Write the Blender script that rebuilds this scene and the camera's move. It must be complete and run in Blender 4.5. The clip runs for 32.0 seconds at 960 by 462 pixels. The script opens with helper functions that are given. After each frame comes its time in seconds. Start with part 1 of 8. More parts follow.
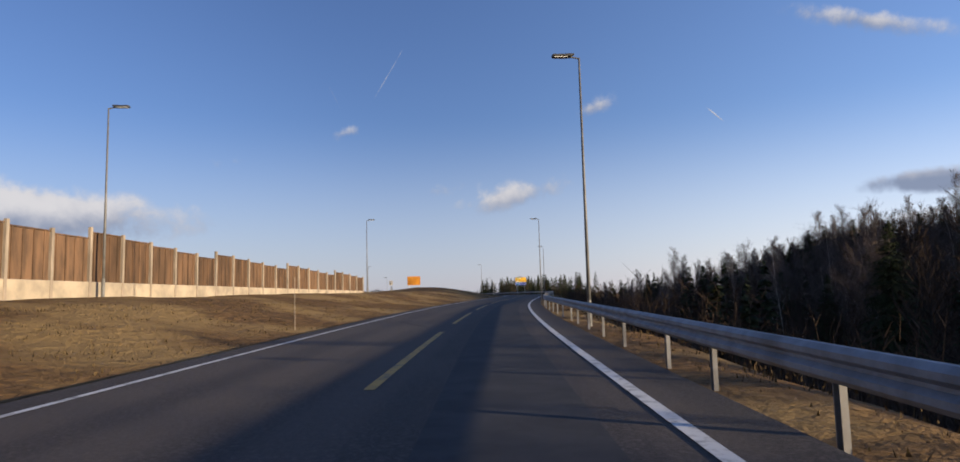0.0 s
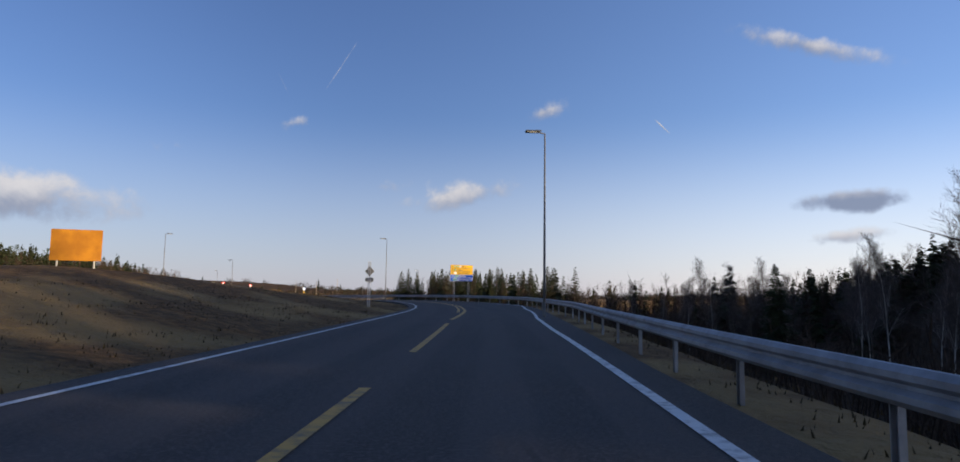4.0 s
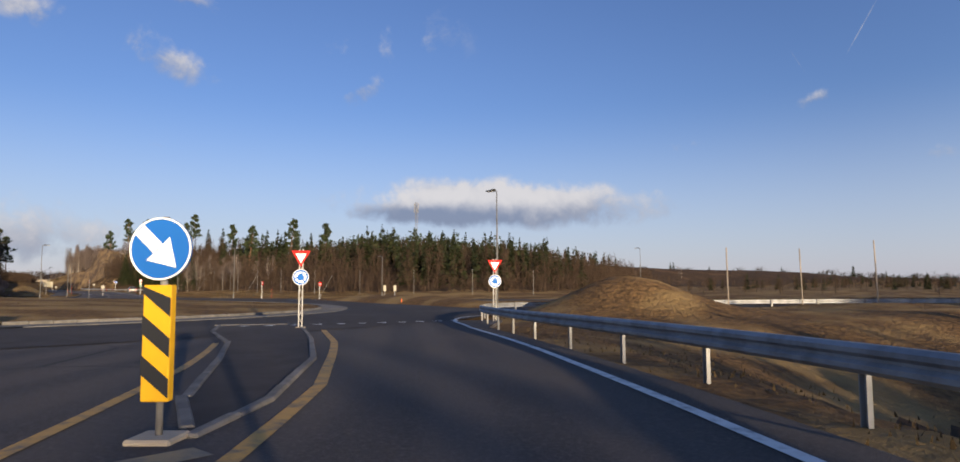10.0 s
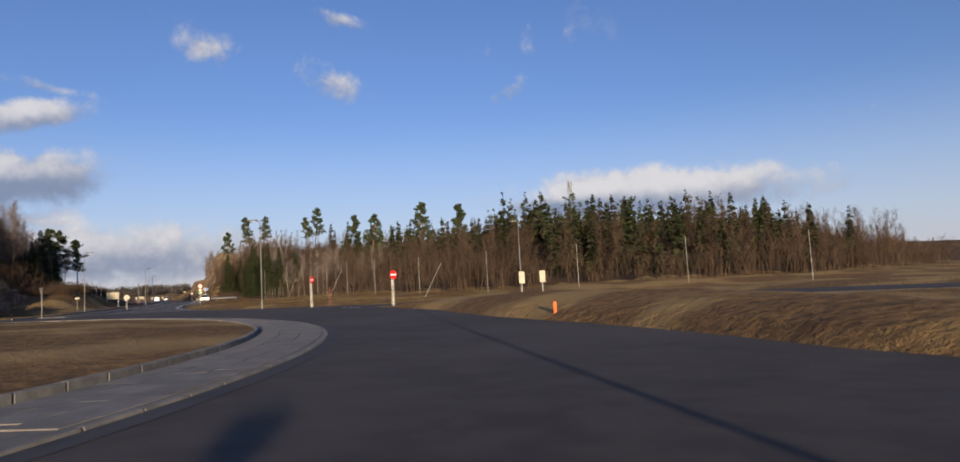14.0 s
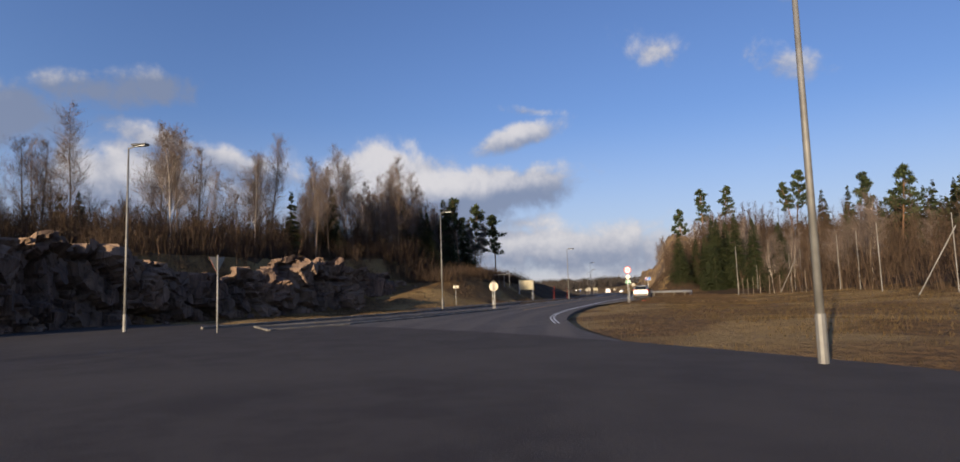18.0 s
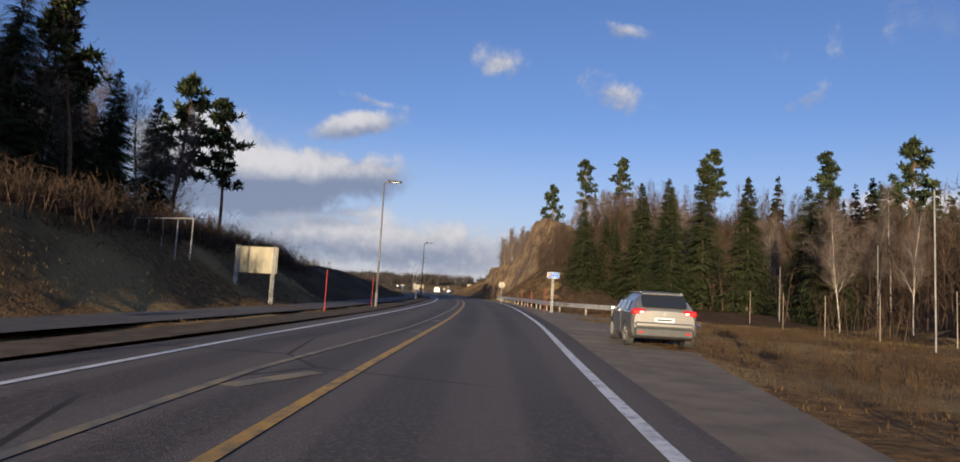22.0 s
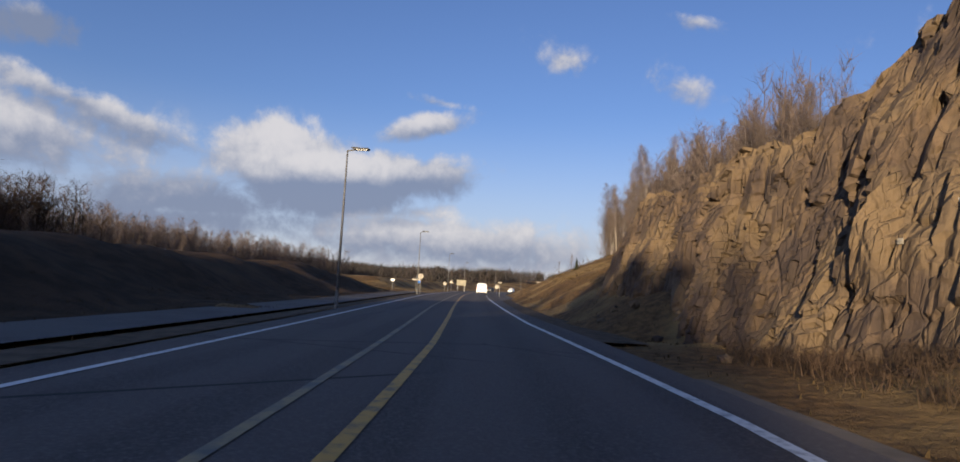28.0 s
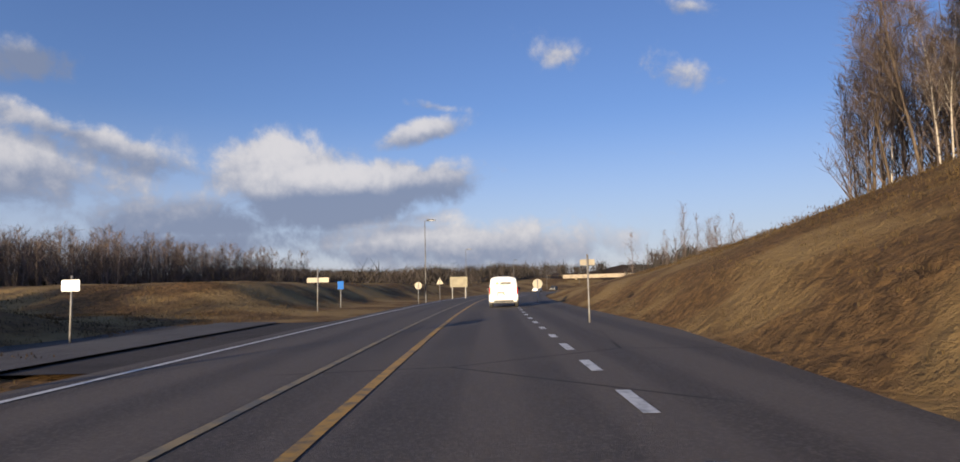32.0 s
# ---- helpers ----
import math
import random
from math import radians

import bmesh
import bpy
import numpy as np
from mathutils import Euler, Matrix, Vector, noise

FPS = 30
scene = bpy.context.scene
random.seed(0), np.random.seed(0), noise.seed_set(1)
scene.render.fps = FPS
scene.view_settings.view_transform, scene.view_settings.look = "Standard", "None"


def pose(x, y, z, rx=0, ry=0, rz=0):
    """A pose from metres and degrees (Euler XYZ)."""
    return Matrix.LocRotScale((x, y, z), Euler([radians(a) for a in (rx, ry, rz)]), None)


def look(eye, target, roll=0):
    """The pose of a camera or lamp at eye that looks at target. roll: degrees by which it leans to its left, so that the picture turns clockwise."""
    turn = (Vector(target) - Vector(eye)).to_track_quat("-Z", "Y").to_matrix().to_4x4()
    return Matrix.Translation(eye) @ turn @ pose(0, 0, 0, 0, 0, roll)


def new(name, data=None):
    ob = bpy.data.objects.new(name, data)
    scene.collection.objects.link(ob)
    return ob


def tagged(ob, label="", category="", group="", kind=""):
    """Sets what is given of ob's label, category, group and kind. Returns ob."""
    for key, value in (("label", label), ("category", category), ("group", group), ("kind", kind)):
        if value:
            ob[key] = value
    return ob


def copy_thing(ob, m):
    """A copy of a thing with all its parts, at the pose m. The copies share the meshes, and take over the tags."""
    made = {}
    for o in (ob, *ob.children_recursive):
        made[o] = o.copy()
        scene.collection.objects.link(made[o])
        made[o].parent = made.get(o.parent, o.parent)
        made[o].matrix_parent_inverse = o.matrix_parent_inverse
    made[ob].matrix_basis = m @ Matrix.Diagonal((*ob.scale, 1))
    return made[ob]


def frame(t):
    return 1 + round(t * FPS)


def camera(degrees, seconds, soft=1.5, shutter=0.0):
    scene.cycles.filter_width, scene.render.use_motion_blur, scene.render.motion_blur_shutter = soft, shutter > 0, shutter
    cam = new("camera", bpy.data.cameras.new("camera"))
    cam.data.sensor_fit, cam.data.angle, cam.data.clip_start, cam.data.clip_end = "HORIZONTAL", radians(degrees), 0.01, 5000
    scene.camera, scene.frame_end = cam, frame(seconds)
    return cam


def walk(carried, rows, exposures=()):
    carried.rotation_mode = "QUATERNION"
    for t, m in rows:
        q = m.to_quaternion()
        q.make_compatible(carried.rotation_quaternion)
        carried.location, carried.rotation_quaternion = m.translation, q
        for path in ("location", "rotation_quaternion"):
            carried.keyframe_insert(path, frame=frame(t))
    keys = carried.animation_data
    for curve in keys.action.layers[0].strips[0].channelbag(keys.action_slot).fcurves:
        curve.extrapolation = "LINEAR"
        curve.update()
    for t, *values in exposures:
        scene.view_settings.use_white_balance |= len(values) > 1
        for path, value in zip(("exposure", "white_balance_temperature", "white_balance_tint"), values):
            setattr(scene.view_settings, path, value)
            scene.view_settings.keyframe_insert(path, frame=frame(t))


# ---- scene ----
EXPOSURES = [(0.0, 1.0, 6500, 10), (32.0, 1.0, 6500, 10)]
SUN_POWER, SKY_POWER = 5.0, 0.075
cam = camera(72.6, 32.0, soft=1.6)


def rig(x, y, z, yaw, pitch, lean):
    """Eye, heading to the left of +y, tilt up, lean."""
    a, b = radians(yaw), radians(pitch)
    ahead = Vector((-math.sin(a) * math.cos(b), math.cos(a) * math.cos(b), math.sin(b)))
    return look((x, y, z), Vector((x, y, z)) + ahead, lean)


PATH = [
    (0.0, rig(0.000, 0.000, 0.577, -3.450, 5.707, -1.490)),
    (0.5, rig(0.888, 11.665, 0.697, -4.149, 5.744, -1.705)),
    (1.0, rig(1.904, 23.241, 0.817, -5.003, 5.753, -1.516)),
    (1.5, rig(3.096, 34.671, 0.936, -5.904, 5.760, -1.650)),
    (2.0, rig(4.408, 45.886, 1.055, -6.809, 5.871, -1.238)),
    (2.5, rig(5.861, 56.992, 1.171, -7.570, 5.987, -0.424)),
    (3.0, rig(7.651, 67.811, 1.269, -7.808, 5.890, 0.005)),
    (3.5, rig(9.491, 78.597, 1.365, -7.983, 5.765, 0.363)),
    (4.0, rig(11.340, 89.345, 1.458, -8.100, 5.628, 0.745)),
    (4.5, rig(13.154, 100.051, 1.550, -8.165, 5.493, 1.245)),
    (5.0, rig(14.771, 110.407, 1.629, -7.774, 5.344, 2.534)),
    (5.5, rig(16.232, 120.299, 1.696, -7.004, 5.471, 3.282)),
    (6.0, rig(17.421, 129.725, 1.755, -4.823, 5.303, 3.399)),
    (6.5, rig(18.104, 138.855, 1.811, -0.872, 5.276, 3.521)),
    (7.0, rig(18.106, 147.716, 1.869, 3.829, 5.369, 3.098)),
    (7.5, rig(17.391, 156.070, 1.927, 8.699, 5.293, 2.731)),
    (8.0, rig(16.049, 163.687, 1.972, 13.816, 5.159, 2.465)),
    (8.5, rig(14.069, 170.716, 1.978, 19.449, 4.962, 1.540)),
    (9.0, rig(11.533, 177.079, 1.949, 25.158, 4.915, 0.442)),
    (9.5, rig(8.289, 183.257, 1.887, 30.849, 4.634, 0.168)),
    (10.0, rig(4.506, 189.063, 1.803, 35.622, 4.608, -0.213)),
    (10.5, rig(0.521, 194.266, 1.713, 39.468, 4.482, -0.487)),
    (11.0, rig(-3.628, 199.101, 1.619, 42.435, 4.339, -1.152)),
    (11.5, rig(-7.785, 203.714, 1.519, 43.318, 4.032, -1.600)),
    (12.0, rig(-11.818, 208.079, 1.385, 43.095, 3.836, -1.985)),
    (12.5, rig(-16.011, 212.643, 1.257, 42.978, 4.136, -2.515)),
    (13.0, rig(-20.311, 217.320, 1.143, 43.145, 4.183, -2.691)),
    (13.5, rig(-24.658, 221.878, 1.044, 45.002, 4.373, -3.025)),
    (14.0, rig(-29.106, 226.071, 0.963, 49.086, 4.503, -3.015)),
    (14.5, rig(-33.773, 229.869, 0.903, 53.570, 4.590, -2.636)),
    (15.0, rig(-39.270, 232.696, 0.866, 58.526, 4.740, -2.583)),
    (15.5, rig(-44.874, 235.407, 0.831, 63.546, 4.900, -2.580)),
    (16.0, rig(-50.549, 238.005, 0.799, 68.598, 5.061, -2.584)),
    (16.5, rig(-56.258, 240.490, 0.770, 73.649, 5.215, -2.549)),
    (17.0, rig(-62.339, 242.017, 0.767, 78.769, 5.331, -2.286)),
    (17.5, rig(-68.687, 243.018, 0.791, 83.707, 5.740, -1.961)),
    (18.0, rig(-75.415, 243.517, 0.826, 87.580, 5.636, -1.746)),
    (18.5, rig(-82.084, 243.795, 0.862, 88.316, 5.373, -1.281)),
    (19.0, rig(-88.910, 244.186, 0.898, 86.523, 5.538, -0.508)),
    (19.5, rig(-95.860, 244.925, 0.941, 83.310, 5.765, -0.268)),
    (20.0, rig(-102.827, 246.075, 0.989, 80.060, 5.986, 1.049)),
    (20.5, rig(-109.755, 247.623, 1.028, 77.120, 5.480, 1.610)),
    (21.0, rig(-116.716, 249.518, 1.053, 74.778, 5.307, 2.028)),
    (21.5, rig(-123.602, 251.650, 1.075, 73.290, 5.604, 2.707)),
    (22.0, rig(-130.454, 253.901, 1.106, 72.545, 5.352, 3.233)),
    (22.5, rig(-137.330, 256.217, 1.137, 72.230, 5.412, 3.252)),
    (23.0, rig(-144.303, 258.557, 1.169, 72.273, 5.388, 3.404)),
    (23.5, rig(-151.648, 261.001, 1.199, 72.577, 5.261, 3.447)),
    (24.0, rig(-159.460, 263.570, 1.222, 73.125, 5.228, 3.677)),
    (24.5, rig(-167.414, 266.106, 1.241, 73.791, 5.344, 3.954)),
    (25.0, rig(-175.656, 268.545, 1.246, 74.504, 5.289, 3.828)),
    (25.5, rig(-183.933, 270.977, 1.250, 75.227, 5.211, 3.636)),
    (26.0, rig(-192.239, 273.387, 1.253, 75.945, 5.123, 3.444)),
    (26.5, rig(-200.570, 275.762, 1.256, 76.642, 5.040, 3.314)),
    (27.0, rig(-209.115, 277.871, 1.255, 77.199, 4.962, 3.571)),
    (27.5, rig(-217.432, 279.847, 1.252, 77.825, 4.990, 3.745)),
    (28.0, rig(-225.586, 281.728, 1.249, 78.486, 4.942, 3.213)),
    (28.5, rig(-233.890, 283.527, 1.248, 79.098, 4.945, 2.776)),
    (29.0, rig(-242.393, 285.289, 1.249, 79.610, 4.948, 2.180)),
    (29.5, rig(-251.098, 287.029, 1.251, 79.926, 4.922, 1.302)),
    (30.0, rig(-259.947, 288.750, 1.253, 79.976, 4.925, 0.441)),
    (30.5, rig(-268.853, 290.495, 1.258, 79.937, 4.984, -0.141)),
    (31.0, rig(-277.685, 292.227, 1.269, 79.857, 5.008, -0.535)),
    (31.5, rig(-286.359, 293.955, 1.288, 79.514, 5.129, -0.843)),
    (32.0, rig(-294.887, 295.681, 1.309, 78.998, 5.006, -1.249)),
]
walk(cam, PATH, EXPOSURES)

# ---- world and sun ----
SUN_AZ, SUN_EL = 239.0, 7.0          # degrees to the left of +y, and above the horizon
TO_SUN = Vector((-math.sin(radians(SUN_AZ)) * math.cos(radians(SUN_EL)),
                 math.cos(radians(SUN_AZ)) * math.cos(radians(SUN_EL)), math.sin(radians(SUN_EL))))
sun = new("sun", bpy.data.lights.new("sun", "SUN"))
sun.data.energy, sun.data.angle, sun.data.color = SUN_POWER, radians(0.6), (1.0, 0.80, 0.53)
sun.matrix_world = look((0, 0, 60), Vector((0, 0, 60)) - TO_SUN)

# clouds: azimuth, elevation, half width, half height, density, tilt (all degrees but the density), gloom from 0 to 1
CLOUDS = [
    (83.8, 13.7, 3.5, 1.1, 1.0, 0.25), (82.4, 15.8, 3.4, 0.5, 0.5, -0.15), (95.6, 9.6, 5.4, 3.4, 1.3, 0.0, 0.12), (86.0, 9.0, 7.6, 2.0, 1.15, 0.08, 0.3),
    (92.0, 7.4, 9.0, 2.2, 1.1, 0.04, 0.45), (103.5, 5.8, 9.0, 2.3, 1.0, 0.0, 0.6), (110.5, 12.0, 8.0, 1.3, 0.95, -0.26, 0.45), (113.5, 17.2, 3.6, 1.6, 0.75, 0.1, 0.85),
    (124.0, 13.4, 4.2, 2.5, 1.1, 0.1, 0.9), (118.5, 16.2, 4.6, 1.5, 0.9, 0.1, 0.8), (115.0, 9.5, 10.5, 3.4, 1.0, 0.0, 0.12), (80.0, 3.8, 16.0, 2.3, 0.9, 0.0, 0.1), (83.5, 6.2, 4.6, 1.0, 0.7, 0.0),
]
CLOUDS += [
    (33.2, 7.0, 11.5, 1.8, 1.25, -0.03), (41.0, 6.4, 6.0, 1.2, 1.0, 0.0, 0.35), (60.6, 22.6, 2.6, 0.9, 0.75, -0.2), (61.5, 17.8, 4.0, 1.8, 0.55, -0.3), (-38.0, 7.6, 4.4, 0.9, 1.0, 0.0, 0.55),
    (-35.5, 19.6, 4.5, 0.9, 0.8, -0.35), (-5.0, 8.4, 6.0, 1.3, 0.6, 0.2), (104.0, 4.2, 14.0, 2.0, 0.85, 0.0, 0.3), (46.0, 16.6, 2.2, 1.2, 0.6, 0.4), (1.0, 9.3, 4.5, 0.9, 0.5, 0.1), (8.0, 14.3, 2.2, 0.6, 0.55, 0.2),
    (17.0, 11.5, 2.6, 0.8, 0.5, 0.1), (62.0, 10.9, 2.0, 0.6, 0.4, 0.0), (-37.0, 4.8, 4.0, 0.6, 0.7, 0.1),
]
CLOUDS += [
    (44.0, 20.0, 7.0, 2.5, 0.36, 0.2), (-14.0, 16.0, 2.4, 0.8, 0.5, 0.2), (71.0, 19.5, 5.0, 1.6, 0.42, -0.3), (4.4, 19.2, 1.4, 0.16, 0.55, 1.57), (-23.9, 14.36, 0.7, 0.10, 0.8, -0.99), (9.35, 17.6, 1.0, 0.15, 0.6, -1.8),
]


def node(tree, kind, **values):
    n = tree.nodes.new(kind)
    for key, value in values.items():
        setattr(n, key, value)
    return n


class Wires:
    """Short hand for shader arithmetic."""

    def __init__(self, tree):
        self.t = tree

    def put(self, socket, value):
        if isinstance(value, bpy.types.NodeSocket):
            self.t.links.new(value, socket)
        elif value is not None:
            socket.default_value = value

    def math(self, op, a, b=None, c=None, clamp=False):
        n = node(self.t, "ShaderNodeMath", operation=op, use_clamp=clamp)
        for s, v in zip(n.inputs, (a, b, c)):
            self.put(s, v)
        return n.outputs[0]

    def mix(self, f, a, b, blend="MIX"):
        n = node(self.t, "ShaderNodeMix", data_type="RGBA", blend_type=blend)
        self.put(n.inputs[0], f)
        self.put(n.inputs[6], a if isinstance(a, bpy.types.NodeSocket) else (*a, 1))
        self.put(n.inputs[7], b if isinstance(b, bpy.types.NodeSocket) else (*b, 1))
        return n.outputs[2]

    def noise(self, vector, scale, detail=4, rough=0.55, distort=0.0):
        n = node(self.t, "ShaderNodeTexNoise")
        self.put(n.inputs["Vector"], vector)
        for key, v in (("Scale", scale), ("Detail", detail), ("Roughness", rough), ("Distortion", distort)):
            n.inputs[key].default_value = v
        return n.outputs[0]

    def ramp(self, value, lo, hi, a=0.0, b=1.0):
        n = node(self.t, "ShaderNodeMapRange", interpolation_type="SMOOTHSTEP")
        for s, v in zip(n.inputs, (value, lo, hi, a, b)):
            self.put(s, v)
        return n.outputs[0]


world = bpy.data.worlds.new("sky")
scene.world = world
world.use_nodes = True
wt = world.node_tree
w = Wires(wt)
sky = node(wt, "ShaderNodeTexSky", sky_type="NISHITA", sun_disc=False)
sky.sun_elevation, sky.sun_rotation = radians(SUN_EL), radians(-SUN_AZ)
sky.air_density, sky.dust_density, sky.ozone_density = 1.0, 0.35, 3.0
place = node(wt, "ShaderNodeTexCoord").outputs["Generated"]
split = node(wt, "ShaderNodeSeparateXYZ")
wt.links.new(place, split.inputs[0])
az = w.math("MULTIPLY", w.math("ARCTAN2", w.math("MULTIPLY", split.outputs[0], -1.0), split.outputs[1]), 180 / math.pi)
el = w.math("MULTIPLY", w.math("ARCSINE", split.outputs[2]), 180 / math.pi)
ruffle = w.noise(place, 16.0, 7, 0.6, 0.4)
puff = w.noise(place, 42.0, 6, 0.58)
billow = w.noise(place, 7.5, 5, 0.62, 0.3)
cover, light = None, None
for ca, ce, ha, he, dense, tilt, gloom in ((*c, 0.0)[:7] for c in CLOUDS):
    da = w.math("SUBTRACT", az, ca)
    de = w.math("ADD", w.math("SUBTRACT", el, ce), w.math("MULTIPLY", da, tilt))
    reach = w.math("SQRT", w.math("ADD", w.math("POWER", w.math("DIVIDE", da, ha * 1.6), 2.0), w.math("POWER", w.math("DIVIDE", de, he * 1.6), 2.0)))
    near_it = w.math("MULTIPLY", w.math("SUBTRACT", 1.0, reach, clamp=True), dense)
    high = w.math("MULTIPLY", near_it, w.math("ADD", w.math("DIVIDE", de, he), 0.35 - 1.5 * gloom))
    cover = near_it if cover is None else w.math("MAXIMUM", cover, near_it)
    light = high if light is None else w.math("ADD", light, high)
body = w.math("ADD", w.math("MULTIPLY", cover, 1.25), w.math("ADD", w.math("MULTIPLY", w.math("SUBTRACT", billow, 0.5), 1.3), w.math("ADD", w.math("MULTIPLY", w.math("SUBTRACT", ruffle, 0.5), 1.3), w.math("MULTIPLY", w.math("SUBTRACT", puff, 0.5), 0.6))))
veil = w.math("MULTIPLY", w.ramp(body, 0.26, 0.86), w.ramp(cover, 0.0, 0.35))
glow = w.ramp(w.math("ADD", w.math("MULTIPLY", light, 1.2), w.math("ADD", w.math("MULTIPLY", w.math("SUBTRACT", puff, 0.5), 0.9), w.math("MULTIPLY", w.math("SUBTRACT", ruffle, 0.5), 1.2))), -0.5, 0.95)
cloud_paint = w.mix(glow, (1.45, 1.75, 2.55), (4.9, 4.7, 4.7))
tinted = w.mix(1.0, sky.outputs[0], (1.06, 0.95, 1.22), "MULTIPLY")
toward = node(wt, "ShaderNodeVectorMath", operation="DOT_PRODUCT")
wt.links.new(place, toward.inputs[0])
toward.inputs[1].default_value = TO_SUN
tinted = w.mix(w.ramp(toward.outputs["Value"], -0.6, 0.25), tinted, w.mix(1.0, tinted, (2.1, 2.0, 1.85), "MULTIPLY"))     # brighter sky on the sun's side
low_haze = w.math("MULTIPLY", w.ramp(el, 16.0, 0.0), 0.6)
hazed = w.mix(low_haze, tinted, w.mix(w.ramp(toward.outputs["Value"], -0.6, 0.25), (3.75, 4.05, 5.15), (6.6, 6.6, 7.4)))
full = w.mix(w.math("MULTIPLY", veil, 0.9), hazed, cloud_paint)
wt.links.new(full, wt.nodes["Background"].inputs[0])
wt.nodes["Background"].inputs[1].default_value = SKY_POWER


# ---- materials ----
def material(name, base, second=None, scale=3.0, rough=0.85, metal=0.0, bump=0.0, fine=40.0, contrast=(0.35, 0.65), by_island=0.0, by_object=0.0,
             third=None, third_scale=0.4, third_range=(0.5, 0.7), coat=0.0, stretch=(1, 1, 1), alpha=None, emit=None, spec=0.5, coarse=0.0):
    m = bpy.data.materials.new(name)
    m.use_nodes = True
    t = m.node_tree
    x = Wires(t)
    b = t.nodes["Principled BSDF"]
    pos = node(t, "ShaderNodeNewGeometry").outputs["Position"]
    if stretch != (1, 1, 1):
        mp = node(t, "ShaderNodeMapping")
        mp.inputs["Scale"].default_value = stretch
        t.links.new(pos, mp.inputs["Vector"])
        pos = mp.outputs[0]
    colour = None
    if second is not None:
        f = x.ramp(x.noise(pos, scale, 6, 0.6), *contrast)
        colour = x.mix(f, base, second)
    if third is not None:
        f3 = x.ramp(x.noise(pos, third_scale, 3, 0.5), *third_range)
        colour = x.mix(f3, colour if colour is not None else base, third)
    if by_island or by_object:
        r = node(t, "ShaderNodeNewGeometry").outputs["Random Per Island"] if by_island else node(t, "ShaderNodeObjectInfo").outputs["Random"]
        amount = by_island or by_object
        shade = x.math("ADD", x.math("MULTIPLY", r, 2 * amount), 1 - amount)
        comb = node(t, "ShaderNodeCombineColor")
        for s in comb.inputs:
            t.links.new(shade, s)
        colour = x.mix(1.0, colour if colour is not None else base, comb.outputs[0], "MULTIPLY")
    if colour is not None:
        t.links.new(colour, b.inputs["Base Color"])
    else:
        b.inputs["Base Color"].default_value = (*base, 1)
    grain = x.noise(pos, fine, 5, 0.65)
    b.inputs["Metallic"].default_value = metal
    t.links.new(x.math("ADD", x.math("MULTIPLY", x.math("SUBTRACT", grain, 0.5), 0.25), rough, clamp=True), b.inputs["Roughness"])
    b.inputs["Coat Weight"].default_value = coat
    b.inputs["Specular IOR Level"].default_value = spec
    if bump:
        n = node(t, "ShaderNodeBump")
        n.inputs["Strength"].default_value, n.inputs["Distance"].default_value = 1.0, bump
        height = x.math("ADD", grain, x.math("MULTIPLY", x.noise(pos, fine / 7, 4, 0.6), coarse)) if coarse else grain
        t.links.new(height, n.inputs["Height"])
        t.links.new(n.outputs[0], b.inputs["Normal"])
    if emit:
        b.inputs["Emission Color"].default_value, b.inputs["Emission Strength"].default_value = (*emit[0], 1), emit[1]
    return m


ASPHALT = material("asphalt", (0.040, 0.034, 0.032), (0.056, 0.048, 0.044), 1.2, 0.88, bump=0.012, fine=45, third=(0.064, 0.055, 0.049), third_scale=0.12, third_range=(0.45, 0.75), spec=0.16)
PATH_ASPHALT = material("pale_path_asphalt", (0.070, 0.063, 0.060), (0.092, 0.083, 0.078), 1.2, 0.88, bump=0.010, fine=45, third=(0.105, 0.096, 0.088), third_scale=0.15, third_range=(0.45, 0.75), spec=0.2)
ASPHALT_NEW = material("dark_asphalt", (0.036, 0.036, 0.039), (0.050, 0.049, 0.051), 1.6, 0.86, bump=0.008, fine=60, spec=0.16)
GRAVEL = material("gravel", (0.140, 0.108, 0.078), (0.084, 0.066, 0.049), 1.4, 0.95, bump=0.02, fine=22, third=(0.178, 0.140, 0.102), third_scale=0.3)
WHITE_PAINT = material("worn_white_paint", (0.58, 0.57, 0.54), (0.20, 0.195, 0.185), 5.0, 0.7, contrast=(0.46, 0.74))
YELLOW_PAINT = material("worn_yellow_paint", (0.44, 0.235, 0.035), (0.12, 0.090, 0.050), 4.0, 0.7, contrast=(0.42, 0.72))
FADED_PAINT = material("faded_yellow_paint", (0.26, 0.19, 0.09), (0.10, 0.095, 0.08), 2.5, 0.75, contrast=(0.35, 0.65))
GRASS = material("dry_grass_ground", (0.172, 0.100, 0.042), (0.082, 0.049, 0.023), 3.2, 0.95, bump=0.055, fine=17.0, third=(0.235, 0.155, 0.066), third_scale=0.16, third_range=(0.44, 0.60), spec=0.1, coarse=4.5)
LITTER_AND_SHADE = material("forest_floor_and_bank_shade", (0.070, 0.044, 0.027), (0.042, 0.030, 0.020), 1.1, 0.97, bump=0.1, fine=6.0, third=(0.100, 0.062, 0.036), third_scale=0.09, spec=0.05)
BLADE = material("dry_grass_blades", (0.072, 0.047, 0.021), (0.042, 0.028, 0.014), 0.5, 0.9, by_island=0.35, spec=0.1)
WEED = material("dead_weeds", (0.062, 0.039, 0.023), (0.040, 0.027, 0.017), 0.5, 0.95, by_island=0.4, spec=0.1)


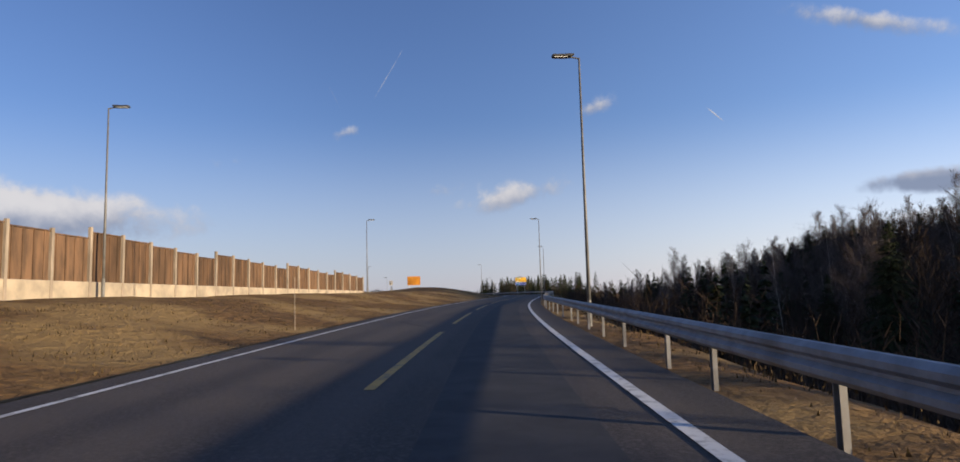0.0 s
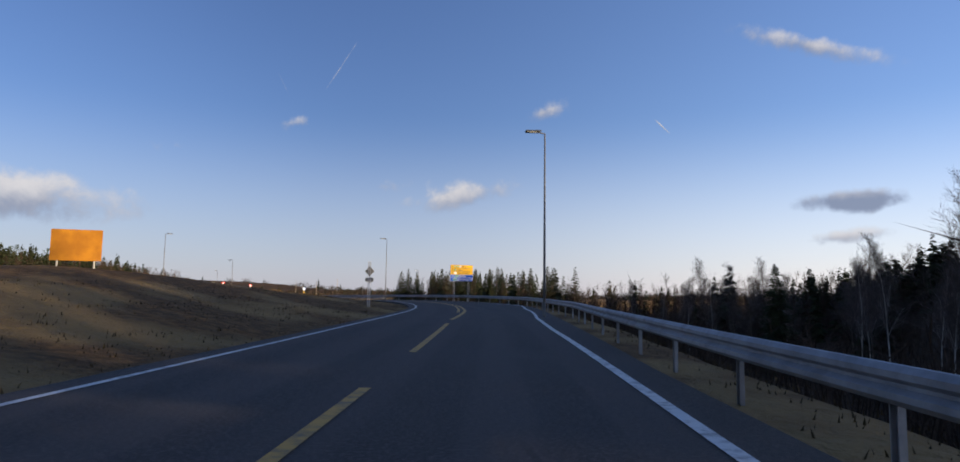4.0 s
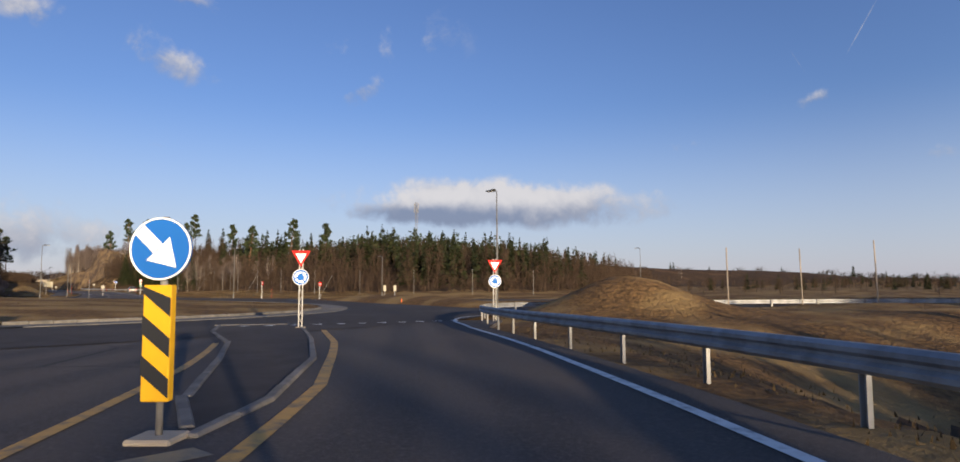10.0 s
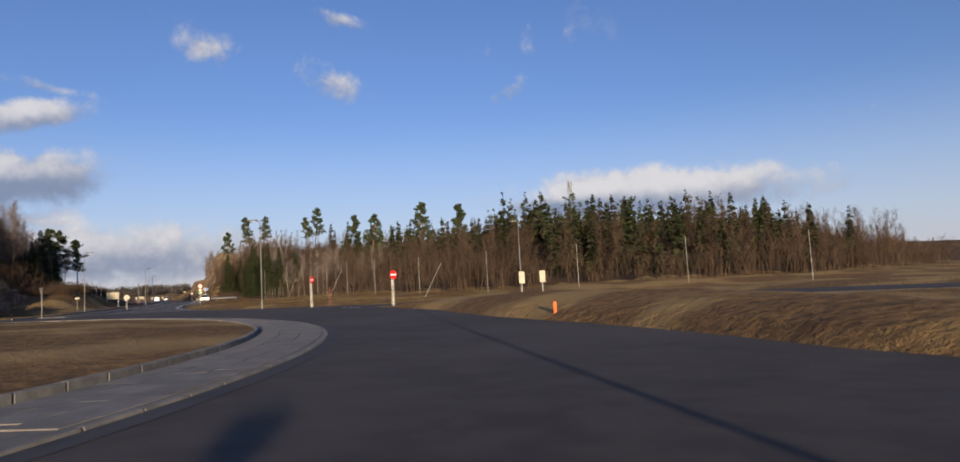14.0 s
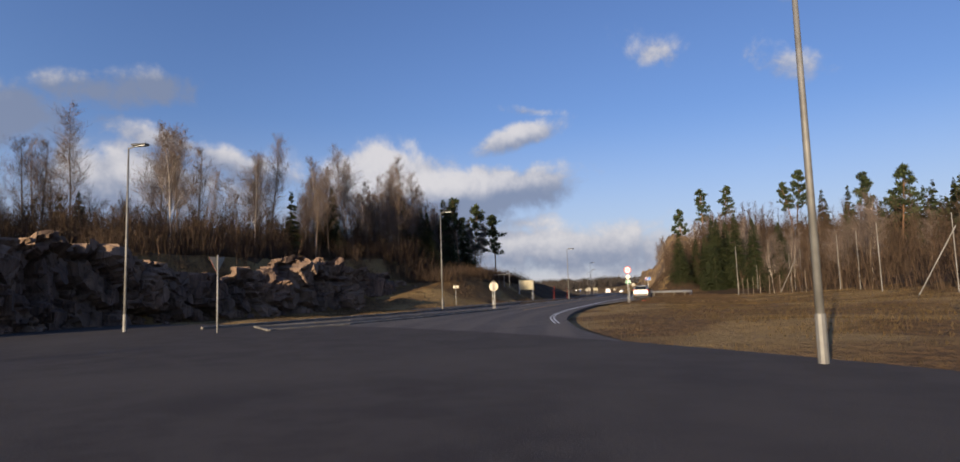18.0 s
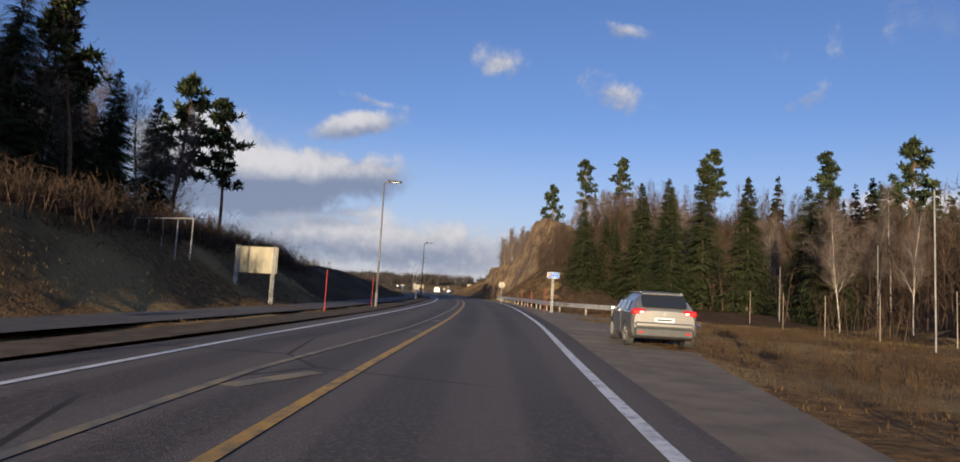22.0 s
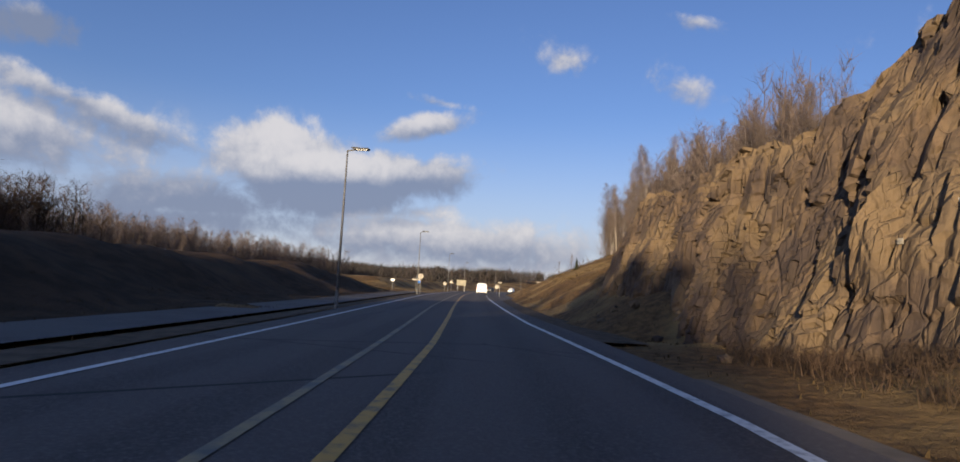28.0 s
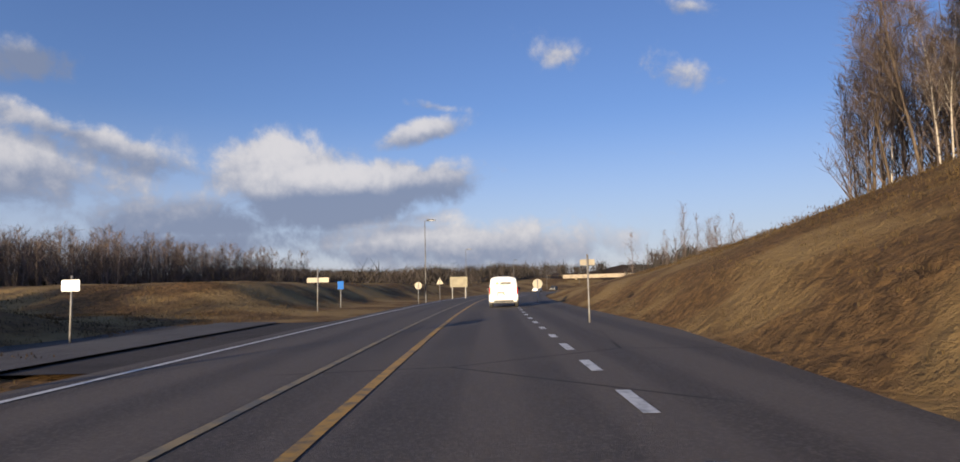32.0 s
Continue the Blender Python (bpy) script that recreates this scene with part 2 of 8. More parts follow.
def rock(name, colours, joint):
    """Fractured stone: upright mineral streaks, lichen patches and two sizes of open joints in the relief."""
    m = bpy.data.materials.new(name)
    m.use_nodes = True
    t = m.node_tree
    x = Wires(t)
    b = t.nodes["Principled BSDF"]
    pos = node(t, "ShaderNodeNewGeometry").outputs["Position"]

    def scaled(v):
        mp = node(t, "ShaderNodeMapping")
        mp.inputs["Scale"].default_value = v
        t.links.new(pos, mp.inputs["Vector"])
        return mp.outputs[0]

    upright = scaled((1, 1, 0.16))
    streak = x.ramp(x.noise(upright, 1.1, 6, 0.62), 0.40, 0.62)
    fine_streak = x.ramp(x.noise(upright, 4.5, 5, 0.6), 0.38, 0.66)
    patch_ = x.ramp(x.noise(pos, 0.33, 5, 0.55), 0.44, 0.60)
    col = x.mix(streak, colours[0], colours[1])
    col = x.mix(x.math("MULTIPLY", fine_streak, 0.55), col, colours[2])
    col = x.mix(x.math("MULTIPLY", patch_, 0.7), col, colours[3])
    col = x.mix(x.math("MULTIPLY", x.ramp(x.noise(pos, 9.0, 4, 0.7), 0.5, 0.75), 0.45), col, colours[2])
    t.links.new(col, b.inputs["Base Color"])
    b.inputs["Roughness"].default_value, b.inputs["Specular IOR Level"].default_value = 0.88, 0.2
    height = None
    for sc, wide, deep in ((0.9, 0.05, 1.0), (2.6, 0.07, 0.45)):
        v = node(t, "ShaderNodeTexVoronoi", feature="DISTANCE_TO_EDGE")
        t.links.new(scaled((1, 1, joint)), v.inputs["Vector"])
        v.inputs["Scale"].default_value = sc
        h = x.math("MULTIPLY", x.ramp(v.outputs["Distance"], 0.0, wide), deep)
        height = h if height is None else x.math("ADD", height, h)
    height = x.math("ADD", height, x.math("MULTIPLY", x.noise(upright, 7.0, 6, 0.7), 1.1))
    n = node(t, "ShaderNodeBump")
    n.inputs["Strength"].default_value, n.inputs["Distance"].default_value = 1.0, 0.055
    t.links.new(height, n.inputs["Height"])
    t.links.new(n.outputs[0], b.inputs["Normal"])
    return m


ROCK = rock("granite_face", ((0.108, 0.073, 0.046), (0.050, 0.036, 0.030), (0.030, 0.023, 0.020), (0.146, 0.102, 0.058)), 0.35)
ROCK_DARK = rock("dark_blasted_rock", ((0.18, 0.116, 0.086), (0.10, 0.066, 0.052), (0.036, 0.028, 0.024), (0.20, 0.136, 0.096)), 0.6)
BARK = material("bark", (0.115, 0.085, 0.062), (0.065, 0.05, 0.038), 4.0, 0.95, bump=0.03, fine=14, stretch=(1, 1, 0.3), by_object=0.25, spec=0.1)
BIRCH = material("birch_bark", (0.44, 0.39, 0.33), (0.12, 0.10, 0.085), 3.0, 0.85, bump=0.01, fine=14, contrast=(0.52, 0.7), stretch=(1, 1, 2.5), by_object=0.25, spec=0.2)
PINE_BARK = material("pine_bark", (0.20, 0.115, 0.065), (0.09, 0.06, 0.042), 3.0, 0.95, bump=0.04, fine=12, stretch=(1, 1, 0.4), by_object=0.2, spec=0.1)
# twigs in two tones: dark for self-shaded thickets, paler for birches and sunlit crowns
TWIG = material("bare_twigs", (0.062, 0.040, 0.027), (0.035, 0.025, 0.018), 0.8, 0.95, by_island=0.4, spec=0.1)
BIRCH_AND_LIT_TWIG = material("birch_and_sunlit_twigs", (0.122, 0.093, 0.080), (0.076, 0.060, 0.053), 0.8, 0.95, by_island=0.4, spec=0.1)
SPRUCE = material("spruce_needles", (0.036, 0.040, 0.016), (0.019, 0.025, 0.011), 0.8, 0.9, by_island=0.45, spec=0.1)
PINE = material("pine_needles", (0.052, 0.066, 0.030), (0.028, 0.040, 0.018), 0.8, 0.9, by_island=0.45, spec=0.15)
FAR_WOOD = material("far_woods", (0.055, 0.045, 0.040), (0.034, 0.032, 0.030), 0.02, 0.98, by_island=0.4, spec=0.05)
STEEL = material("galvanised_steel", (0.30, 0.305, 0.315), (0.20, 0.20, 0.205), 2.0, 0.6, metal=0.45, fine=20, third=(0.14, 0.12, 0.10), third_scale=0.5, third_range=(0.6, 0.8))
LAMP_STEEL = material("weathered_lamp_steel", (0.145, 0.142, 0.138), (0.095, 0.092, 0.088), 2.0, 0.6, metal=0.3, fine=20)
DULL_STEEL = material("dull_zinc_steel", (0.26, 0.255, 0.25), (0.16, 0.15, 0.14), 1.5, 0.65, metal=0.35, fine=20)
WHITE_METAL = material("white_painted_steel", (0.50, 0.485, 0.455), (0.33, 0.315, 0.285), 3.0, 0.55, fine=15)
WOOD = material("weathered_timber", (0.120, 0.070, 0.041), (0.062, 0.039, 0.025), 2.2, 0.9, bump=0.01, fine=25, stretch=(1, 1, 0.2), by_object=0.3, spec=0.2)
OLD_WOOD = material("grey_timber_post", (0.27, 0.22, 0.17), (0.17, 0.14, 0.11), 3.0, 0.9, bump=0.01, stretch=(1, 1, 0.2))
POST_STEEL = material("weathered_post_steel", (0.30, 0.27, 0.225), (0.20, 0.18, 0.15), 2.0, 0.7, metal=0.1, fine=20)
CONCRETE = material("stained_concrete", (0.34, 0.28, 0.205), (0.22, 0.185, 0.14), 0.9, 0.9, bump=0.006, fine=18, third=(0.15, 0.125, 0.095), third_scale=0.5, third_range=(0.55, 0.75))
KERB = material("kerb_stone", (0.135, 0.122, 0.108), (0.085, 0.078, 0.070), 3.0, 0.9, bump=0.006, fine=30, by_object=0.2)
PAVER = material("paving_block", (0.120, 0.106, 0.093), (0.085, 0.076, 0.067), 2.0, 0.9, bump=0.004, fine=40, by_object=0.15)
PAVER_BED = material("paver_ring", (0.098, 0.088, 0.076), (0.070, 0.064, 0.056), 3.0, 0.92, bump=0.012, fine=12)
SOIL = material("dark_soil", (0.115, 0.085, 0.058), (0.065, 0.05, 0.036), 2.0, 0.98, bump=0.03, fine=12, spec=0.1)
SIGN_YELLOW = material("yellow_sign_film", (0.62, 0.34, 0.012), None, rough=0.65, spec=0.2)
SIGN_ORANGE = material("faded_orange_sign_film", (0.42, 0.17, 0.012), (0.30, 0.115, 0.010), 1.0, rough=0.65, spec=0.2)
SIGN_BLUE = material("blue_sign_film", (0.010, 0.075, 0.42), None, rough=0.65, spec=0.2)
SIGN_LIGHT_BLUE = material("pale_blue_sign_film", (0.010, 0.105, 0.38), None, rough=0.65, spec=0.2)
SIGN_GREEN = material("green_sign_film", (0.0, 0.20, 0.075), None, rough=0.65, spec=0.2)
SIGN_RED = material("red_sign_film", (0.50, 0.012, 0.010), None, rough=0.65, spec=0.2)
SIGN_WHITE = material("white_sign_film", (0.80, 0.80, 0.78), (0.68, 0.67, 0.64), 2.0, rough=0.45)
SIGN_BLACK = material("black_sign_film", (0.012, 0.012, 0.013), None, rough=0.5)
SIGN_BACK = material("bare_aluminium_sign_back", (0.30, 0.265, 0.205), (0.22, 0.195, 0.155), 1.2, 0.55, metal=0.2)
CREAM_BACK = material("pale_ribbed_sign_back", (0.25, 0.222, 0.15), (0.19, 0.168, 0.115), 1.4, 0.6)
VAN_WHITE = material("white_van_paint", (0.78, 0.77, 0.73), (0.66, 0.64, 0.60), 0.9, 0.35, coat=0.4)
CAR_SILVER = material("silver_car_paint", (0.20, 0.192, 0.18), (0.17, 0.164, 0.155), 1.0, 0.35, metal=0.55, coat=0.5)
GLASS_DARK = material("dark_car_glass", (0.014, 0.016, 0.018), None, rough=0.12, coat=0.5)
RUBBER = material("tyre_rubber", (0.022, 0.022, 0.022), (0.04, 0.038, 0.035), 5.0, 0.85)
TAIL_RED = material("red_tail_lamp", (0.45, 0.012, 0.012), None, rough=0.25, coat=0.5)
PLASTIC = material("black_plastic", (0.028, 0.028, 0.030), (0.045, 0.044, 0.042), 4.0, 0.6)
LOGO_GREEN = material("green_logo_film", (0.16, 0.42, 0.05), None, rough=0.5)
ROOF_TILE = material("dark_roof", (0.07, 0.06, 0.055), (0.045, 0.04, 0.038), 2.0, 0.9)
HUT_WOOD = material("dark_stained_boards", (0.075, 0.055, 0.042), (0.045, 0.034, 0.028), 2.0, 0.92, stretch=(1, 1, 0.2))
MARKER_RED = material("red_marker_paint", (0.55, 0.05, 0.03), (0.38, 0.05, 0.035), 4.0, 0.55)
MARKER_ORANGE = material("orange_marker_paint", (0.62, 0.13, 0.02), (0.45, 0.10, 0.02), 4.0, 0.55)


def track_road(name, light_, dark_, worn):
    """Asphalt along a lane: polished wheel tracks, long streaks, sealed cracks; its map runs along and across the road in metres."""
    m = bpy.data.materials.new(name)
    m.use_nodes = True
    t = m.node_tree
    x = Wires(t)
    b = t.nodes["Principled BSDF"]
    pos = node(t, "ShaderNodeNewGeometry").outputs["Position"]
    lane = node(t, "ShaderNodeUVMap", uv_map="lane").outputs[0]

    def scaled(v):
        mp = node(t, "ShaderNodeMapping")
        mp.inputs["Scale"].default_value = v
        t.links.new(lane, mp.inputs["Vector"])
        return mp.outputs[0]

    sep = node(t, "ShaderNodeSeparateXYZ")
    t.links.new(lane, sep.inputs[0])
    streak = x.noise(scaled((0.012, 1.1, 1)), 1.0, 5, 0.6)
    wheel_ = x.math("MULTIPLY", x.math("COSINE", x.math("MULTIPLY", x.math("SUBTRACT", sep.outputs[1], 0.82), 2 * math.pi / 1.62)), 0.20)
    f = x.ramp(x.math("ADD", streak, wheel_), 0.36, 0.66)
    col = x.mix(f, light_, dark_)
    col = x.mix(x.math("MULTIPLY", x.ramp(x.noise(pos, 0.16, 4, 0.5), 0.48, 0.72), 0.6), col, worn)
    col = x.mix(x.math("MULTIPLY", x.ramp(x.noise(pos, 22.0, 5, 0.75), 0.46, 0.66), 0.6), col, tuple(1.7 * q for q in worn))
    v = node(t, "ShaderNodeTexVoronoi", feature="DISTANCE_TO_EDGE")
    t.links.new(x.mix(0.12, pos, node(t, "ShaderNodeTexNoise").outputs["Color"]), v.inputs["Vector"])
    v.inputs["Scale"].default_value = 0.16
    crack = x.math("MULTIPLY", x.ramp(v.outputs["Distance"], 0.006, 0.003), x.ramp(x.noise(pos, 0.07, 2), 0.52, 0.58))
    col = x.mix(x.math("MULTIPLY", crack, 0.8), col, (0.016, 0.016, 0.017))
    t.links.new(col, b.inputs["Base Color"])
    t.links.new(x.math("ADD", x.math("MULTIPLY", f, -0.08), 0.88), b.inputs["Roughness"])
    b.inputs["Specular IOR Level"].default_value = 0.18
    n = node(t, "ShaderNodeBump")
    n.inputs["Strength"].default_value, n.inputs["Distance"].default_value = 1.0, 0.014
    t.links.new(x.noise(pos, 45.0, 5, 0.7), n.inputs["Height"])
    t.links.new(n.outputs[0], b.inputs["Normal"])
    return m


LANE = track_road("tracked_asphalt", (0.094, 0.081, 0.075), (0.060, 0.052, 0.049), (0.094, 0.081, 0.072))
OLD_LANE = track_road("dark_tracked_asphalt", (0.070, 0.060, 0.055), (0.044, 0.038, 0.036), (0.072, 0.062, 0.055))


# ---- geometry helpers ----
def link_mesh(name, verts, faces, mat, parent=None, label="", smooth=False):
    me = bpy.data.meshes.new(name)
    me.from_pydata([tuple(v) for v in verts], [], [tuple(f) for f in faces])
    me.materials.append(mat)
    if smooth:
        me.shade_smooth()
    me.update()
    ob = new(name, me)
    ob.parent = parent
    if label:
        ob["label"] = label
    return ob


def tri_mesh(name, verts, tris, mat, parent=None, smooth=False):
    """A mesh from arrays of points and triangles."""
    verts, tris = np.asarray(verts, np.float32), np.asarray(tris, np.int32)
    me = bpy.data.meshes.new(name)
    me.vertices.add(len(verts))
    me.vertices.foreach_set("co", verts.ravel())
    me.loops.add(tris.size)
    me.loops.foreach_set("vertex_index", tris.ravel())
    n = tris.shape[1]
    me.polygons.add(len(tris))
    me.polygons.foreach_set("loop_start", np.arange(0, tris.size, n, dtype=np.int32))
    me.update(calc_edges=True)
    me.materials.append(mat)
    if smooth:
        me.shade_smooth()
    else:
        me.shade_flat()
    ob = new(name, me)
    ob.parent = parent
    return ob


def part(name, bm, mat, parent=None, label="", smooth=False):
    me = bpy.data.meshes.new(name)
    bm.to_mesh(me)
    bm.free()
    me.materials.append(mat)
    if smooth:
        me.shade_smooth()
    ob = new(name, me)
    ob.parent = parent
    if label:
        ob["label"] = label
    return ob


def base(name, x, y, z, turn=0.0, label="", category="", group="", kind=""):
    """An empty at the foot of a thing; turn in degrees about z."""
    ob = new(name)
    ob.empty_display_size = 0.2
    ob.matrix_basis = pose(x, y, z, 0, 0, turn)
    return tagged(ob, label, category, group, kind)


def block(sx, sy, sz, x=0.0, y=0.0, z=0.0, bevel=0.0, bm=None, turn=None):
    """A bevelled block centred at x, y, z."""
    one = bmesh.new()
    bmesh.ops.create_cube(one, size=1)
    bmesh.ops.scale(one, vec=(sx, sy, sz), verts=one.verts)
    if bevel:
        bmesh.ops.bevel(one, geom=one.edges[:], offset=bevel, segments=1, affect="EDGES")
    m = Matrix.Translation((x, y, z)) @ (turn if turn else Matrix())
    one.transform(m)
    return merged(bm, one)


def rod(a, b, r0, r1=None, sides=8, bm=None):
    """A tapered round bar from a to b."""
    a, b = Vector(a), Vector(b)
    one = bmesh.new()
    bmesh.ops.create_cone(one, cap_ends=True, segments=sides, radius1=r0, radius2=r0 if r1 is None else r1, depth=(b - a).length)
    one.transform(Matrix.Translation((a + b) / 2) @ (b - a).to_track_quat("Z", "Y").to_matrix().to_4x4())
    return merged(bm, one)


def merged(bm, one):
    if bm is None:
        return one
    me = bpy.data.meshes.new("tmp")
    one.to_mesh(me)
    one.free()
    bm.from_mesh(me)
    bpy.data.meshes.remove(me)
    return bm


def disc(r, thick, x=0.0, y=0.0, z=0.0, sides=32, bm=None, inner=0.0):
    """An upright disc that faces -y."""
    one = bmesh.new()
    if inner:
        rim = []
        for k in range(sides):
            a = 2 * math.pi * k / sides
            c, s = math.cos(a), math.sin(a)
            rim.append([one.verts.new((q * c, d, q * s)) for q, d in ((inner, -thick / 2), (r, -thick / 2), (r, thick / 2), (inner, thick / 2))])
        for k in range(sides):
            p, q = rim[k], rim[(k + 1) % sides]
            for i in range(4):
                one.faces.new((p[i], p[(i + 1) % 4], q[(i + 1) % 4], q[i]))
        one.normal_update()
    else:
        bmesh.ops.create_cone(one, cap_ends=True, segments=sides, radius1=r, radius2=r, depth=thick)
        one.transform(pose(0, 0, 0, 90, 0, 0))
    one.transform(Matrix.Translation((x, y, z)))
    return merged(bm, one)


def plate(points, thick, y=0.0, bm=None):
    """An upright flat plate from (x, z) points; its face looks to -y."""
    one = bmesh.new()
    front = [one.verts.new((px, y - thick / 2, pz)) for px, pz in points]
    back = [one.verts.new((px, y + thick / 2, pz)) for px, pz in points]
    one.faces.new(front)
    one.faces.new(back[::-1])
    n = len(points)
    for i in range(n):
        one.faces.new((front[i], back[i], back[(i + 1) % n], front[(i + 1) % n]))
    bmesh.ops.recalc_face_normals(one, faces=one.faces)
    return merged(bm, one)


def rounded(w_, h_, r, x=0.0, z=0.0):
    """Points of a rounded rectangle about (x, z)."""
    out = []
    for cx, cz, a0 in ((w_ / 2 - r, h_ / 2 - r, 0), (-w_ / 2 + r, h_ / 2 - r, 90), (-w_ / 2 + r, -h_ / 2 + r, 180), (w_ / 2 - r, -h_ / 2 + r, 270)):
        for k in range(5):
            a = radians(a0 + 22.5 * k)
            out.append((x + cx + r * math.cos(a), z + cz + r * math.sin(a)))
    return out


def lettering(text, size, x, z, y, mat, parent, align="LEFT", bold=0.0):
    """Raised lettering that faces -y, in the built-in font."""
    cu = bpy.data.curves.new("text", "FONT")
    cu.body, cu.size, cu.align_x, cu.extrude, cu.offset = text, size, align, 0.002, bold
    ob = new("text", cu)
    me = bpy.data.meshes.new_from_object(ob.evaluated_get(bpy.context.evaluated_depsgraph_get()))
    bpy.data.objects.remove(ob)
    bpy.data.curves.remove(cu)
    me.transform(pose(x, y, z, 90, 0, 0))
    me.materials.clear()
    me.materials.append(mat)
    out = new("lettering", me)
    out.parent = parent
    return out


# ---- the route: station, x, y, height of the lane's middle ----
ROUTE = [
    (-6, -7.2, -138, -1.6), (-4, -5.2, -92, -1.4), (-2, -2.9, -46, -1.1), (0, 0.0, 0.0, -0.67), (1, 1.9, 23.24, -0.43), (2, 4.41, 45.89, -0.19), (3, 7.65, 67.81, 0.02),
    (4, 11.34, 89.35, 0.21), (5, 14.77, 110.41, 0.38), (6, 17.42, 129.73, 0.50), (7, 18.11, 147.72, 0.62), (8, 16.05, 163.69, 0.72), (9, 11.53, 177.08, 0.70),
    (10, 4.51, 189.06, 0.55), (11, -3.63, 199.10, 0.37), (12, -11.82, 208.08, 0.13), (13, -20.31, 217.32, -0.11), (14, -29.11, 226.07, -0.29), (15, -39.27, 232.70, -0.38),
]
ROUTE += [
    (16, -50.55, 238.01, -0.45), (17, -62.34, 242.02, -0.48), (18, -75.42, 243.52, -0.42), (19, -88.91, 244.19, -0.35), (20, -102.83, 246.08, -0.26), (22, -130.45, 253.90, -0.14),
    (24, -159.46, 263.57, -0.03), (26, -192.24, 273.39, 0.0), (28, -225.59, 281.73, 0.0), (30, -259.95, 288.75, 0.0), (32, -294.89, 295.68, 0.06),
    (34, -329.5, 302.9, 0.08), (36, -363.5, 311.0, 0.1), (38, -397, 321, 0.1), (40, -429, 333.5, 0.1), (44, -489, 363, 0.1), (50, -571, 414, 0.1), (60, -700, 505, 0.1),
]
_r = np.array(ROUTE)


def spline(u, column):
    """Smooth interpolation of a column of the route."""
    t, p = _r[:, 0], _r[:, column]
    i = np.clip(np.searchsorted(t, u, "right") - 1, 0, len(t) - 2)
    slope = np.gradient(p, t)
    h = t[i + 1] - t[i]
    k = (u - t[i]) / h
    return p[i] * (2 * k**3 - 3 * k**2 + 1) + slope[i] * h * (k**3 - 2 * k**2 + k) + p[i + 1] * (3 * k**2 - 2 * k**3) + slope[i + 1] * h * (k**3 - k**2)


RU = np.arange(-6, 60.01, 0.1)
RX, RY, RZ = (spline(RU, c) for c in (1, 2, 3))
TX, TY = np.gradient(RX), np.gradient(RY)
_n = np.hypot(TX, TY)
TX, TY = TX / _n, TY / _n


def along(u, l):
    """The place at a station, l metres to the right of the lane's middle."""
    x, y, tx, ty = (np.interp(u, RU, c) for c in (RX, RY, TX, TY))
    return x + l * ty, y - l * tx


def heading(u):
    """Degrees to the left of +y."""
    return math.degrees(math.atan2(-np.interp(u, RU, TX), np.interp(u, RU, TY)))


def near(x, y):
    """Station, metres to the right, and smoothed road height, for arrays of places."""
    x, y = np.atleast_1d(np.asarray(x, float)), np.atleast_1d(np.asarray(y, float))
    us, ls, zs = np.empty(x.shape), np.empty(x.shape), np.empty(x.shape)
    for a in range(0, len(x), 20000):
        s = slice(a, a + 20000)
        d2 = (x[s, None] - RX) ** 2 + (y[s, None] - RY) ** 2
        i = d2.argmin(1)
        ls[s] = (x[s] - RX[i]) * TY[i] - (y[s] - RY[i]) * TX[i]
        us[s] = RU[i] + np.clip(((x[s] - RX[i]) * TX[i] + (y[s] - RY[i]) * TY[i]) / (_n[i] * 10), -0.05, 0.05)
        g = 1 / (d2 + 9.0) ** 2
        zs[s] = (g * RZ).sum(1) / g.sum(1)
    return us, ls, zs


def road_z(x, y):
    return float(near(x, y)[2][0])


def table(u, rows):
    t = np.array(rows, float)
    return np.interp(u, t[:, 0], t[:, 1])


def step(a, b, v):
    k = np.clip((v - a) / (b - a), 0, 1)
    return k * k * (3 - 2 * k)


RIGHT_A = [(-6, 2.4), (4.5, 2.6), (5.6, 3.3), (6.3, 4.2), (7, 5.4), (8, 5.0), (9.3, 3.7), (10.5, 3.2), (12.0, 2.5), (12.6, 4.2)]
LEFT_A = [(-6, -6), (2.5, -6.0), (4.5, -5.5), (6.3, -4.9), (7, -5.2), (8, -5.4), (9, -6.6), (10, -7.8), (10.6, -9.2), (11.4, -12), (12, -15), (12.6, -19)]
RIGHT_B = [(18.5, 6), (19.0, 3.3), (19.5, 2.4), (20, 2.1), (21, 2.0), (22, 2.1), (23, 2.4), (24.6, 3.0), (26, 3.9), (27.5, 3.8), (29, 3.2), (30, 2.5), (31.6, 2.6), (32.3, 4.0), (33, 5.2), (60, 5.2)]
LEFT_B = [(18.5, -18), (19.9, -13), (20.7, -9.2), (21.3, -7.8), (22.4, -6.1), (23, -5.5), (24.3, -5.0), (27, -4.9), (30, -6.2), (32, -6.4), (60, -6.4)]
CENTRE, R_GRASS, R_APRON, R_OUT = (-66.5, 200.0), 38.2, 40.3, 53.0
RAMP_E = [(-38, 232), (-27, 236), (-14, 243), (4, 252), (40, 272), (90, 310)]
RAMP_N = [(-81, 247.5), (-74, 253), (-64, 259), (-46, 264), (-16, 269), (30, 282), (90, 320)]
ROCK_LINE = [(-60, 205), (-84, 213), (-96, 219.5), (-102, 222.0), (-109, 223.6), (-118, 226.0), (-129, 231.0), (-140, 236.5), (-152, 240.0), (-166, 243.5), (-200, 252)]
